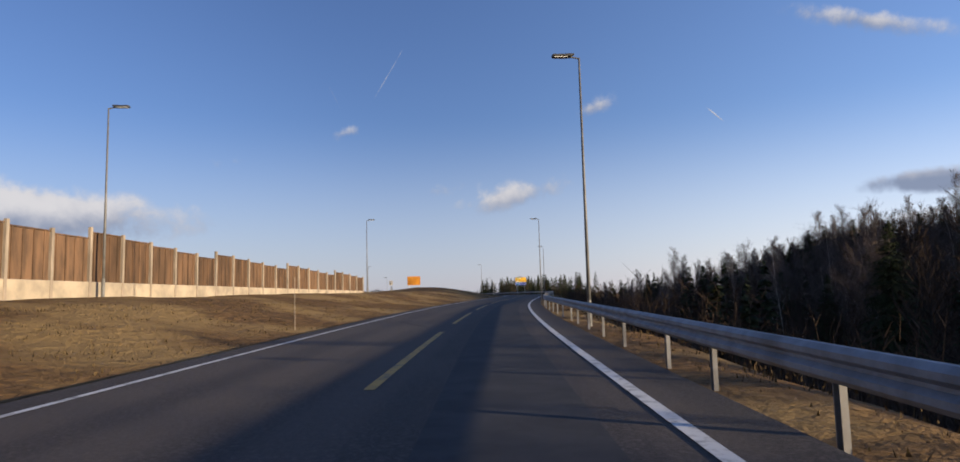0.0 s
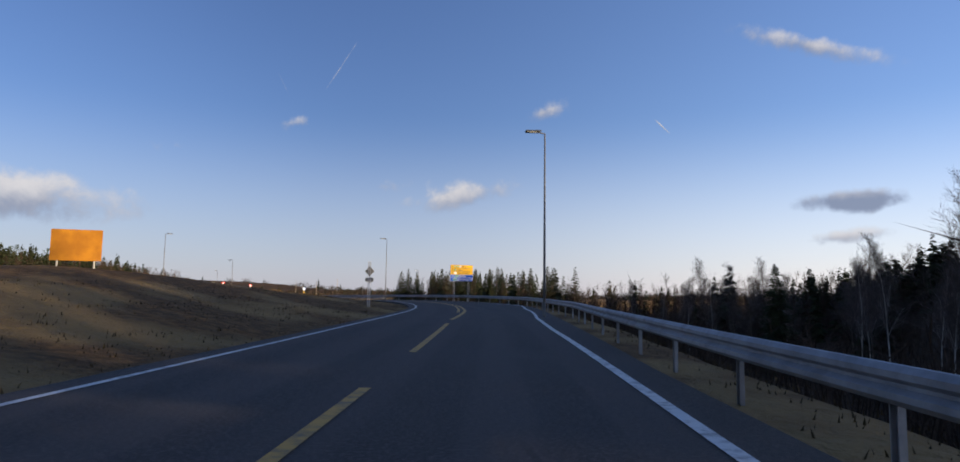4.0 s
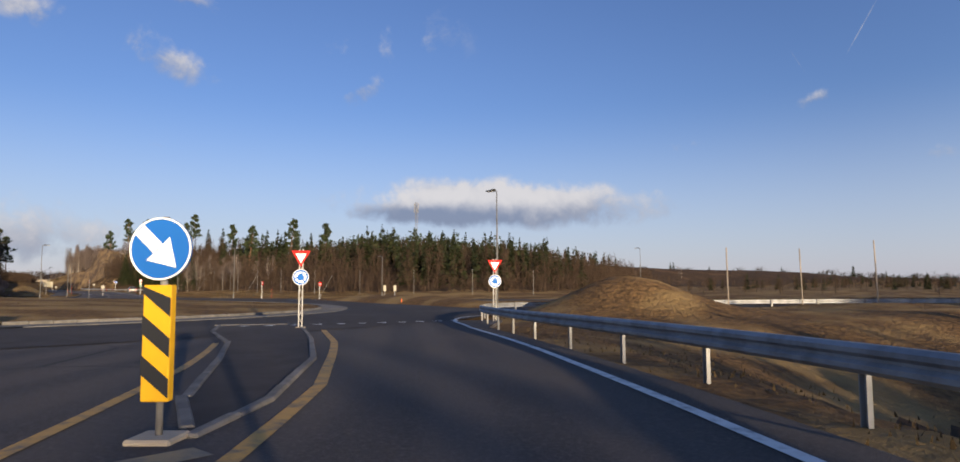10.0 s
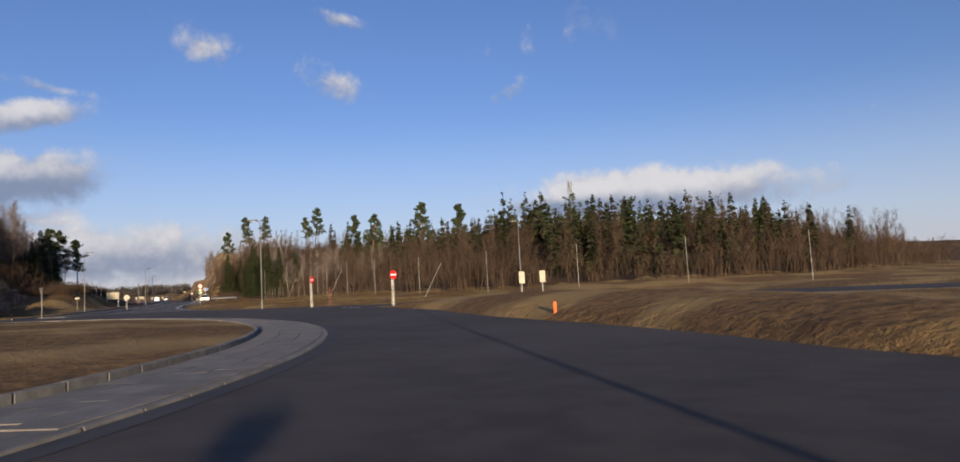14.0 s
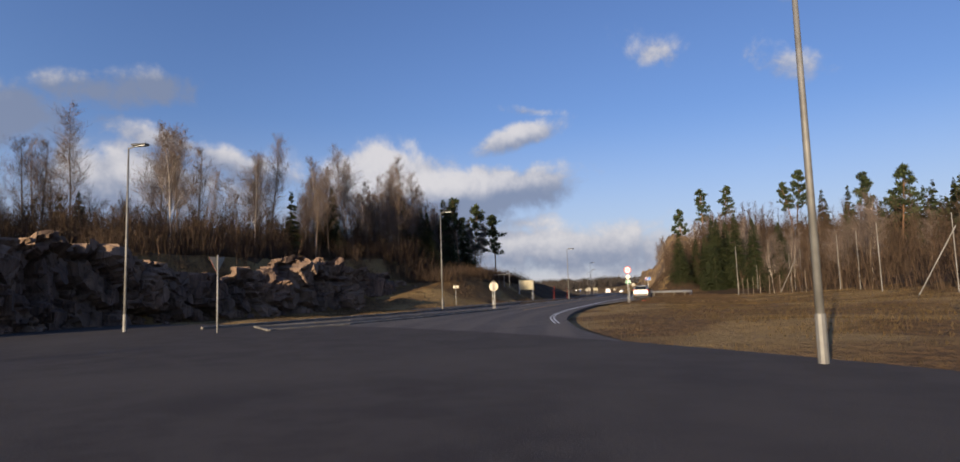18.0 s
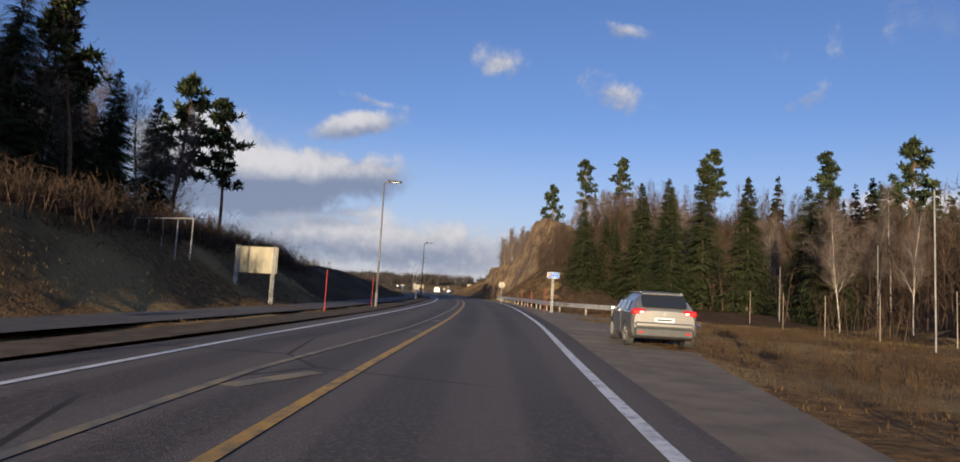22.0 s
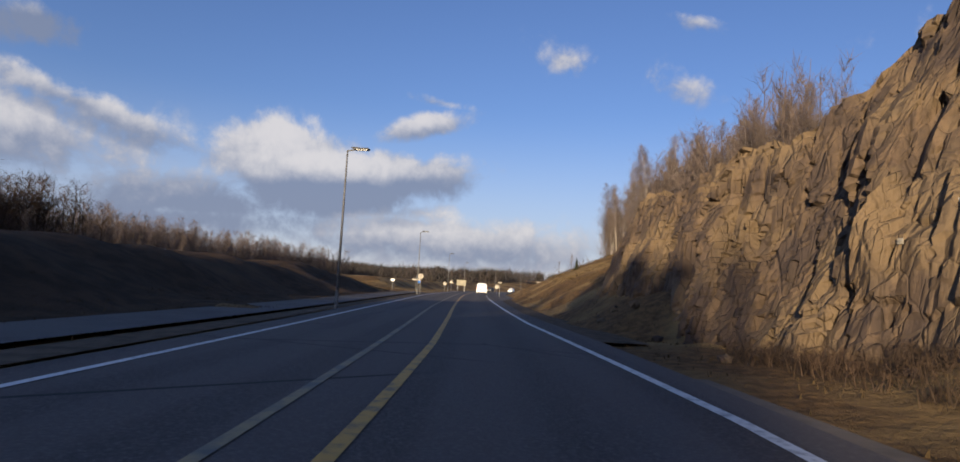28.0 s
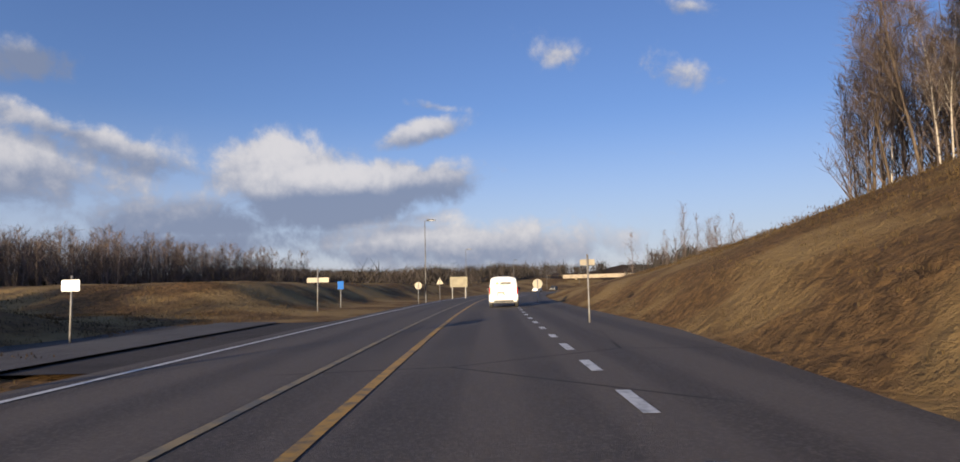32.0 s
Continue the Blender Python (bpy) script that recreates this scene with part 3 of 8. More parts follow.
FOOT = [(-420, 372), (-330, 345), (-268, 318), (-225, 305), (-190, 296), (-150, 284), (-120, 277), (-95, 277), (-72, 284), (-60, 303), (-62, 345), (-84, 420), (-125, 560)]


def from_line(x, y, line):
    """Distance to a line, positive on its left as it runs."""
    best, sign = np.full(x.shape, 1e9), np.ones(x.shape)
    for (ax, ay), (bx, by) in zip(line, line[1:]):
        dx, dy = bx - ax, by - ay
        k = np.clip(((x - ax) * dx + (y - ay) * dy) / (dx * dx + dy * dy), 0, 1)
        d = np.hypot(x - ax - k * dx, y - ay - k * dy)
        s = np.sign(dx * (y - ay) - dy * (x - ax))
        sign = np.where(d < best, s, sign)
        best = np.minimum(best, d)
    return best * sign


def bumps(x, y, size, seed=0.0):
    """Cheap smooth unevenness from crossed waves, about -1 to 1."""
    a, b = x / size + seed, y / size - 1.7 * seed
    return (np.sin(a + 1.3 * np.sin(0.7 * b + seed)) * np.cos(b * 1.1 + np.sin(a * 0.6)) + 0.5 * np.sin(2.3 * a - 1.9 * b + 2 * seed) + 0.3 * np.cos(4.1 * a + 3.7 * b)) / 1.6


def terrain(x, y):
    """Height of the ground, and its share of forest floor, which also stands in for bank shade."""
    x, y = np.atleast_1d(np.asarray(x, float)), np.atleast_1d(np.asarray(y, float))
    u, l, z = near(x, y)
    off_a = np.where(u <= 12.6, np.maximum(l - table(u, RIGHT_A), table(u, LEFT_A) - l), 1e3)
    off_b = np.where(u >= 18.5, np.maximum(l - table(u, RIGHT_B), table(u, LEFT_B) - l), 1e3)
    ring = np.hypot(x - CENTRE[0], y - CENTRE[1]) - R_OUT
    ramp = np.minimum(np.abs(from_line(x, y, RAMP_E)) - 4.6, np.abs(from_line(x, y, RAMP_N)) - 3.4)
    d = np.minimum(np.minimum(off_a, off_b), np.minimum(ring, ramp))
    v = np.zeros(x.shape)
    wood = np.zeros(x.shape)
    right, left = l > 0, l < 0
    # valley beside the approach
    k = right * step(12.6, 10.6, u)
    v -= k * np.clip((d - 1.4) * 0.42, 0, 5.5)
    wood += k * step(6, 12, d) * (u < 12)
    v += 2.4 * np.exp(-(((x + 11.5) / 4.6) ** 2 + ((y - 227) / 4.6) ** 2)) + 0.5 * np.exp(-(((x - 2) / 9.0) ** 2 + ((y - 238) / 6) ** 2))
    # bank below the timber wall, knoll, inside of the bend
    k = left * (u < 13) * step(58, 38, d)
    v += k * (1.25 * step(0, 11, d) * step(5.6, 4.2, u) + 0.8 * step(0, 10, d) * step(4.2, 5.6, u) * step(11.5, 8.5, u))
    v += 1.1 * np.exp(-(((x + 3) / 9.0) ** 2 + ((y - 120) / 13) ** 2)) * step(0, 3, d)
    # rock knoll south of the west road
    r = from_line(x, y, ROCK_LINE[::-1])
    k = step(-52, -80, x) * (y < 262) * step(-110, -70, r)
    rock_h = table(-x, [(60, 2.0), (84, 3.6), (96, 4.4), (130, 4.5), (145, 4.4), (160, 3.8), (176, 2.6), (190, 0.0)])
    south = k * (r < 0) * step(-0.6, -3.0, r)
    v += south * (rock_h + np.clip((-r - 3) * 0.06, 0, 3) * step(190, 150, -x))
    wood += south * step(-2, -5, r) * step(185, 160, -x)
    # cutting left of the west road, with a gap at the side road
    g = table(u, [(21.8, 0), (22.4, 0.6), (23.2, 1.0), (27, 1.0), (31.8, 1.0), (32.6, 0.9), (33.1, 0.6), (33.5, 0.15), (33.9, 0.15), (34.3, 0.75), (34.8, 0.85), (38, 0.9), (44, 0.4), (60, 0.2)])
    v += left * (u > 21.8) * g * table(u, [(23.5, 3.3), (26.0, 2.6), (33, 2.5)]) * step(1, 0, (d - table(u, [(22, 36), (24.5, 60), (27, 110)])) / 30) * step(0, 1, (d - 5.0) / table(u, [(22, 5.0), (24.5, 5.5), (26.5, 7.6)])) * (1 - 0.6 * south)
    # hill north of the west road and behind the roundabout
    f = from_line(x, y, FOOT)
    hill = np.where(f > 0, 12.0 * (1 - np.exp(-np.clip(f, 0, None) / 48.0)), 0) * (0.5 + 0.5 * step(0, -190, x)) * step(150, -40, x)
    hill += 11 * np.exp(-(((x + 222) / 45) ** 2 + ((y - 440) / 40) ** 2))
    v += np.where(f > -14, 0.55 * step(-14, 0, f), 0) * (u > 13) * right * (u < 23)
    wood += step(-1, 4, f) * (hill > 0.2)
    # cliff and grass cutting right of the west road
    ch = table(u, [(24.6, 0), (25.8, 1.0), (26.3, 3.0), (26.8, 6.0), (27.1, 8.8), (27.5, 10.5), (28.0, 12.2), (28.58, 12.6), (28.74, 7.6), (28.9, 7.0), (29.4, 7.0), (30.5, 7.6), (32, 7.4), (33, 6.8), (34, 5.2), (36, 3.2), (40, 2.2), (60, 1)])
    toe = table(u, [(25.5, 9.5), (26.5, 11.0), (28.5, 11.4), (28.9, 9.8), (29.3, 4.2), (60, 6.4)])
    wide = table(u, [(26, 8.0), (27, 7.6), (28.6, 7.6), (28.9, 5.0), (29.3, 15), (60, 14)])
    cut = right * (u > 24.6) * ch * np.clip((l - toe) / wide, 0, 1) ** 0.85
    v += np.where((u > 24.6) & right, np.maximum(cut, 0.8 * hill * step(24.6, 26, u) * step(9, 30, l) + hill * step(26, 24.6, u)), hill)
    talus = right * step(25.6, 26.3, u) * step(29.0, 28.4, u) * table(u, [(25.8, 1.6), (26.4, 4.4), (27.0, 4.8), (27.5, 4.0), (28.0, 2.8), (28.4, 1.6), (28.8, 0.8)]) * step(4.6, 10.0, l) * step(14.0, 10.6, l)
    v += talus
    wood += right * step(24.4, 24.8, u) * step(28.5, 27.0, u) * step(7, 10, l)
    # dark forest floor painted on the left cutting bank in place of its shade
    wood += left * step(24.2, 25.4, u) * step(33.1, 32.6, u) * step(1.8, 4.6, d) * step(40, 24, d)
    wood += right * (u > 29) * step(17, 23, l) * step(34, 31, u)
    # wooded ridge added east of the approach, mostly out of view, to shade it
    east = from_line(x, y, [(78, -260), (82, -40), (92, 60), (97, 140)])
    v += np.where(x > 30, table(y, [(-60, 8.5), (10, 9), (45, 12), (75, 15), (110, 12.5), (140, 11)]) * np.exp(-(east / 21.0) ** 2), 0)
    # lower rise added beyond it, to keep the sun off the bend
    low = from_line(x, y, [(97, 140), (107, 205)])
    v += np.where(x > 30, table(y, [(140, 11), (160, 11), (180, 7), (205, 5)]) * np.exp(-(low / 20.0) ** 2) * (1 - np.exp(-(east / 21.0) ** 2)), 0)
    wood += (np.exp(-(east / 30.0) ** 2) + np.exp(-(low / 28.0) ** 2)) * (x > 30)
    # far country
    far = step(330, 620, np.hypot(x + 130, y - 200))
    v = v * (1 - 0.8 * far) + far * (6 - 9 * step(-40, 80, x) + (9 - 5 * step(-40, 80, x)) * bumps(x, y, 260.0, 1.3))
    wood = np.clip(wood + far, 0, 1)
    rough_ = 0.10 * bumps(x, y, 2.7, 0.4) + 0.16 * bumps(x, y, 9.0, 2.1) * step(2, 8, d)
    k = step(0.2, 2.4, d)
    h = z - 0.13 + k * (v + rough_ * (1 + 1.5 * wood) + 0.11)
    return h, wood, d


def ground(x, y):
    return float(terrain(x, y)[0][0])


def spaced(lo, hi, fine):
    """Grid lines: fine between lo and hi, growing outward to the horizon."""
    mid = list(np.arange(lo, hi + fine / 2, fine))
    out, s = [hi], fine
    grow = []
    x = hi
    while x < 3200:
        s *= 1.17
        x += s
        grow.append(x)
    shrink = []
    x, s = lo, fine
    while x > -3200:
        s *= 1.17
        x -= s
        shrink.append(x)
    return np.array(shrink[::-1] + mid + grow)


gx, gy = spaced(-400, 70, 1.3), spaced(-10, 340, 1.3)
mx, my = np.meshgrid(gx, gy)
hz, wood_and_shade_share, _d = terrain(mx.ravel(), my.ravel())
nx, ny = len(gx), len(gy)
idx = np.arange(nx * ny).reshape(ny, nx)
quads = np.stack([idx[:-1, :-1], idx[:-1, 1:], idx[1:, 1:], idx[1:, :-1]], -1).reshape(-1, 4)
earth = tri_mesh("ground", np.c_[mx.ravel(), my.ravel(), hz], quads, GRASS, smooth=True)
tagged(earth, "dry tan grass verges and brown forest floor, which also darkens the shaded left bank", "ground", kind="structure")
earth.data.materials.append(LITTER_AND_SHADE)
q_wood = wood_and_shade_share[quads].mean(1) + 0.25 * bumps(mx.ravel()[quads[:, 0]], my.ravel()[quads[:, 0]], 3.0, 0.9)
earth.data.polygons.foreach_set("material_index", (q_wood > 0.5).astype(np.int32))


# ---- road surfaces ----
def ribbon(name, u0, u1, left, right, lift, mat, label, category="road"):
    us = np.arange(u0, u1 + 1e-6, 0.1)
    a, b = table(us, left), table(us, right)
    cols = [along(us, a + (b - a) * k) for k in (0, 0.25, 0.5, 0.75, 1)]
    xs, ys = np.stack([c[0] for c in cols], 1), np.stack([c[1] for c in cols], 1)
    zs = near(xs.ravel(), ys.ravel())[2].reshape(xs.shape) + lift
    xs, ys, zs = (np.concatenate([q[:, :1], q, q[:, -1:]], 1) for q in (xs, ys, zs))
    zs[:, 0] -= 0.16
    zs[:, -1] -= 0.16
    n, m = xs.shape
    i = np.arange(n * m).reshape(n, m)
    f = np.stack([i[:-1, :-1], i[:-1, 1:], i[1:, 1:], i[1:, :-1]], -1).reshape(-1, 4)
    ob = tri_mesh(name, np.stack([xs, ys, zs], -1).reshape(-1, 3), f, mat, smooth=False)
    run = np.r_[0, np.cumsum(np.hypot(np.diff(xs[:, 3]), np.diff(ys[:, 3])))]
    across = np.stack([a + (b - a) * k for k in (0, 0, 0.25, 0.5, 0.75, 1, 1)], 1)
    uv = np.stack([np.repeat(run[:, None], m, 1), across], -1).reshape(-1, 2)[f.ravel()]
    ob.data.uv_layers.new(name="lane").data.foreach_set("uv", uv.astype(np.float32).ravel())
    return tagged(ob, label, category, kind="structure")


def band(name, line, half, lift, mat, label, category="road"):
    """A road along a line of places."""
    pts = []
    for (ax, ay), (bx, by) in zip(line, line[1:]):
        k = max(2, int(math.hypot(bx - ax, by - ay) / 2))
        pts += [(ax + (bx - ax) * q / k, ay + (by - ay) * q / k) for q in range(k)]
    pts = np.array(pts)
    for _ in range(6):
        pts[1:-1] = (pts[:-2] + 2 * pts[1:-1] + pts[2:]) / 4
    t = np.gradient(pts, axis=0)
    t /= np.hypot(t[:, 0], t[:, 1])[:, None]
    verts, faces = [], []
    for i, (p, q) in enumerate(zip(pts, t)):
        for o in (-half, -half, 0, half, half):
            verts.append((p[0] + o * q[1], p[1] - o * q[0]))
    v = np.array(verts)
    z = near(v[:, 0], v[:, 1])[2] + lift
    z[0::5] -= 0.16
    z[4::5] -= 0.16
    for i in range(len(pts) - 1):
        for c in range(4):
            k = 5 * i + c
            faces.append((k, k + 1, k + 6, k + 5))
    return tagged(tri_mesh(name, np.c_[v, z], faces, mat), label, category, kind="structure")


ribbon("road_approach", -6, 12.6, LEFT_A, RIGHT_A, 0.012, OLD_LANE, "worn grey asphalt road rising to the roundabout")
ribbon("road_west", 18.5, 60, LEFT_B, RIGHT_B, 0.012, LANE, "worn grey asphalt road leaving the roundabout")
band("road_ramp_east", RAMP_E, 4.6, 0.0, ASPHALT, "grey asphalt slip road leaving the roundabout")
band("road_ramp_north", RAMP_N, 3.4, 0.0, ASPHALT, "grey asphalt slip road behind no-entry signs")


def annulus(name, r0, r1, lift, mat, label, category, z_inner=None, kind="structure", rings=4, parent=None):
    verts, faces = [], []
    n = 160
    for k in range(rings + 1):
        r = r0 + (r1 - r0) * k / rings
        for i in range(n):
            a = 2 * math.pi * i / n
            verts.append((CENTRE[0] + r * math.cos(a), CENTRE[1] + r * math.sin(a)))
    v = np.array(verts)
    z = near(v[:, 0], v[:, 1])[2] + lift
    verts = np.c_[v, z]
    for k in range(rings):
        for i in range(n):
            j = (i + 1) % n
            faces.append((k * n + i, (k + 1) * n + i, (k + 1) * n + j, k * n + j))
    ob = tri_mesh(name, verts, faces, mat)
    ob.parent = parent
    return tagged(ob, label, category, kind=kind)


annulus("roundabout_road", R_APRON - 0.3, R_OUT, 0.03, ASPHALT, "worn grey asphalt ring of the roundabout", "road")
# dark band half a metre wide along the outer edge of the apron
annulus("roundabout_dark_strip", R_APRON, R_APRON + 0.5, 0.038, ASPHALT_NEW, "dark strip round the paved ring", "road", rings=2)
annulus("roundabout_apron", R_GRASS - 0.4, R_APRON, 0.075, PAVER_BED, "pale stone-paved ring round the traffic island", "pavement")

# island grass, a low dome
verts, faces = [(CENTRE[0], CENTRE[1], road_z(*CENTRE) + 1.0)], []
for k in range(1, 21):
    r = (R_GRASS - 0.25) * k / 20
    for i in range(120):
        a = 2 * math.pi * i / 120
        x, y = CENTRE[0] + r * math.cos(a), CENTRE[1] + r * math.sin(a)
        verts.append([x, y, 0.16 + 0.95 * (1 - (k / 20) ** 2) + 0.05 * float(bumps(np.array(x), np.array(y), 1.7, 0.3)) * (k < 20)])
va = np.array([v for v in verts[1:]])
va[:, 2] += near(va[:, 0], va[:, 1])[2]
verts = [verts[0]] + va.tolist()
for i in range(120):
    faces.append((0, 1 + i, 1 + (i + 1) % 120))
for k in range(19):
    for i in range(120):
        a, b = 1 + k * 120 + i, 1 + k * 120 + (i + 1) % 120
        faces.append((a, a + 120, b + 120, b))
tagged(link_mesh("island_lawn", verts, faces, GRASS, smooth=True), "round traffic island of dry tan grass", "lawn", kind="structure")


# grassy verge between the ring and the slip roads
RIM = [(42, 51.8, 53.6), (48, 49.5, 54.5), (55, 48.3, 55), (62, 47.3, 55), (68, 46.9, 55), (75, 47.5, 55), (81, 48.8, 54.2), (86, 49.6, 54.0), (90, 50.4, 53.2), (94, 51.6, 52.0)]
ang = np.linspace(42, 94, 78)
r_in, r_out = (np.interp(ang, [q[0] for q in RIM], [q[c] for q in RIM]) for c in (1, 2))
share = np.linspace(0, 1, 9)
rr = r_in[:, None] + (r_out - r_in)[:, None] * share
vx_, vy_ = CENTRE[0] + rr * np.cos(np.radians(ang))[:, None], CENTRE[1] + rr * np.sin(np.radians(ang))[:, None]
crest = 0.10 * (r_out - r_in)[:, None] * np.sin(np.pi * np.clip(share, 0, 1)) ** 0.8 * np.minimum(1, np.minimum(ang - 42, 94 - ang) / 5)[:, None]
vz_ = near(vx_.ravel(), vy_.ravel())[2].reshape(vx_.shape) + 0.07 + np.where(share < 0.01, -0.1, 0) + crest + 0.03 * bumps(vx_, vy_, 0.9, 0.8) * (share > 0.05)
gi = np.arange(vx_.size).reshape(vx_.shape)
tagged(tri_mesh("ring_verge", np.stack([vx_, vy_, vz_], -1).reshape(-1, 3), np.stack([gi[:-1, :-1], gi[:-1, 1:], gi[1:, 1:], gi[1:, :-1]], -1).reshape(-1, 4)[:, ::-1], GRASS, smooth=True),
       "low mound of dry grass between the ring and the slip roads", "verge", kind="structure")


def stripe(name, pts, width, mat, label, lift=0.022, dash=None, parent=None):
    """A painted line along (station, offset) points; dash: lengths of paint and gap in metres."""
    us = np.arange(pts[0][0], pts[-1][0] + 1e-6, 0.02 if dash else 0.05)
    ls = np.interp(us, [p[0] for p in pts], [p[1] for p in pts])
    xs, ys = along(us, ls)
    return painted(name, xs, ys, width, mat, label, lift, dash)


def painted(name, xs, ys, width, mat, label, lift=0.022, dash=None):
    xs, ys = np.asarray(xs, float), np.asarray(ys, float)
    run = np.r_[0, np.cumsum(np.hypot(np.diff(xs), np.diff(ys)))]
    tx, ty = np.gradient(xs), np.gradient(ys)
    n = np.hypot(tx, ty) + 1e-9
    ox, oy = ty / n * width / 2, -tx / n * width / 2
    z = near(xs, ys)[2] + lift
    spans = [(0, run[-1])]
    if dash:
        spans = [(s, s + dash[0]) for s in np.arange(0, run[-1] - dash[0] * 0.5, dash[0] + dash[1])]
    owner = None
    for a, b in spans:
        i = np.where((run >= a - 1e-6) & (run <= b + 1e-6))[0]
        if len(i) < 2:
            continue
        v = np.concatenate([np.stack([xs[i] - ox[i], ys[i] - oy[i], z[i]], 1), np.stack([xs[i] + ox[i], ys[i] + oy[i], z[i]], 1)])
        k = len(i)
        f = [(q, k + q, k + q + 1, q + 1) for q in range(k - 1)]
        if dash and owner is None:
            owner = tagged(new(name), label, "road marking", kind="structure")
        ob = tri_mesh("dash" if dash else name, v, f, mat, owner)
        if not dash:
            tagged(ob, label, "road marking", kind="structure")


stripe("line_right_approach", [(-6, 1.6), (2, 1.65), (5, 1.95), (5.45, 2.15), (6.3, 3.3), (6.8, 4.6), (7.4, 4.4), (8.5, 4.05), (9.2, 3.6), (9.6, 3.0), (10.4, 2.5), (11.5, 2.05), (12.0, 1.78)], 0.16, WHITE_PAINT, "worn white edge line")
stripe("line_left_approach", [(-6, -5.2), (0, -5.3), (3, -5.4), (5.4, -4.7), (6.3, -4.4), (7.4, -4.6), (8.7, -5.7), (9.8, -6.4), (10.5, -8.1)], 0.12, WHITE_PAINT, "worn white edge line")
stripe("line_centre_dashes", [(-5.82, -1.58), (5.3, -1.6)], 0.15, YELLOW_PAINT, "worn yellow centre dashes", dash=(11.8, 4.0))
stripe("line_yellow_inner", [(5.3, -1.62), (6.0, -1.2), (6.8, -1.05), (8.0, -1.1), (8.8, -1.6), (9.4, -2.0), (10.1, -1.75), (10.7, -1.75), (11.4, -2.6), (12.0, -3.7)], 0.18, YELLOW_PAINT, "worn solid yellow line")
stripe("line_yellow_outer", [(5.8, -1.65), (6.5, -1.42), (7.8, -1.4), (8.6, -1.9), (9.5, -2.6), (10.3, -3.4), (10.9, -4.4), (11.4, -5.6)], 0.16, YELLOW_PAINT, "worn solid yellow line")
for k in range(5):
    uu = 9.35 + 0.24 * k
    stripe("hatch_bar", [(uu, -2.9 - 0.1 * k), (uu + 0.10, -2.05)], 0.35, FADED_PAINT, "faded hatch bars ahead of the traffic island", lift=0.02)
for off in (-0.07, 0.07):
    stripe("line_exit_pair", [(19.75, 1.75 + off), (20.1, 1.42 + off), (20.5, 1.30 + off), (20.95, 1.35 + off)], 0.065, WHITE_PAINT, "thin white double edge line")
stripe("line_exit_rungs", [(19.75, 1.75), (20.1, 1.42), (20.5, 1.30), (20.95, 1.35)], 0.10, FADED_PAINT, "short worn bars between the double edge lines", lift=0.02, dash=(0.16, 0.3))
stripe("line_right_west", [(20.95, 1.35), (22.4, 1.62), (23, 1.8), (24.4, 2.3), (26.4, 3.05), (27.6, 2.7), (28.4, 2.7), (29.4, 1.9), (30.3, 1.66), (31.95, 1.52)], 0.17, WHITE_PAINT, "worn white edge line")
stripe("line_right_dashes", [(32.0, 1.52), (33, 1.62), (36, 1.7), (40, 1.7)], 0.17, WHITE_PAINT, "white lane dashes", dash=(1.6, 1.55))
stripe("line_left_west", [(22.0, -4.9), (22.9, -4.8), (24.3, -4.25), (25.6, -4.05), (27.3, -4.1), (28, -4.6), (30, -5.3), (32, -5.8), (36, -5.7), (50, -5.7)], 0.13, WHITE_PAINT, "worn white edge line")
stripe("line_yellow_right", [(21.0, -1.75), (22.3, -1.75), (24.4, -1.45), (26.5, -1.2), (27.6, -1.12), (28.8, -1.0), (29.6, -1.15), (30.3, -1.35), (32, -1.5), (36, -1.6), (50, -1.6)], 0.15, YELLOW_PAINT, "worn solid yellow line")
stripe("line_yellow_left", [(21.3, -2.95), (22.6, -3.0), (23.3, -2.3), (24.4, -1.95), (26.5, -1.75), (28, -1.8), (29.6, -2.35), (30.3, -2.6), (32, -2.6), (36, -2.7), (50, -2.7)], 0.13, FADED_PAINT, "faded solid yellow line")
stripe("rumble_strip", [(23.2, -1.95), (26.5, -1.47), (28.5, -1.4), (30, -1.9)], 0.28, FADED_PAINT, "milled rumble strip between the centre lines", lift=0.017, dash=(0.35, 0.3))
for uu, la, lb in ((21.25, -2.9, -2.0), (21.7, -2.9, -1.9), (22.1, -2.85, -1.95), (22.5, -2.8, -1.95)):
    stripe("hatch_bar", [(uu, la), (uu + 0.14, lb)], 0.3, FADED_PAINT, "faded hatch bar between centre lines", lift=0.02)
stripe("patch_dark", [(-1.0, 0.15), (1.6, 0.15), (3.2, 0.2)], 1.6, ASPHALT_NEW, "dark newer asphalt strip in the lane", lift=0.016)
# give-way teeth at the ring
for k in range(11):
    x, y = -15.15 - 0.30 * k - 0.008 * k * k, 214.25 - 0.90 * k
    c, n_ = 0.95 - 0.012 * k, 0.31
    z = road_z(x, y) + 0.046
    pts = [(x - n_ * -0.30, y + c * 0.30, z), (x + n_ * -0.30, y - c * 0.30, z), (x + 0.46 * c, y + 0.46 * -n_, z)]
    tagged(link_mesh("give_way_tooth", pts, [(0, 1, 2)], WHITE_PAINT), "white give-way tooth on the asphalt", "road marking", kind="structure")

painted("slip_road_dots", np.linspace(-71.6, -61.0, 60), np.linspace(249.45, 248.6, 60), 0.12, WHITE_PAINT, "dotted white edge line across the slip road mouth", lift=0.048, dash=(0.28, 0.30))
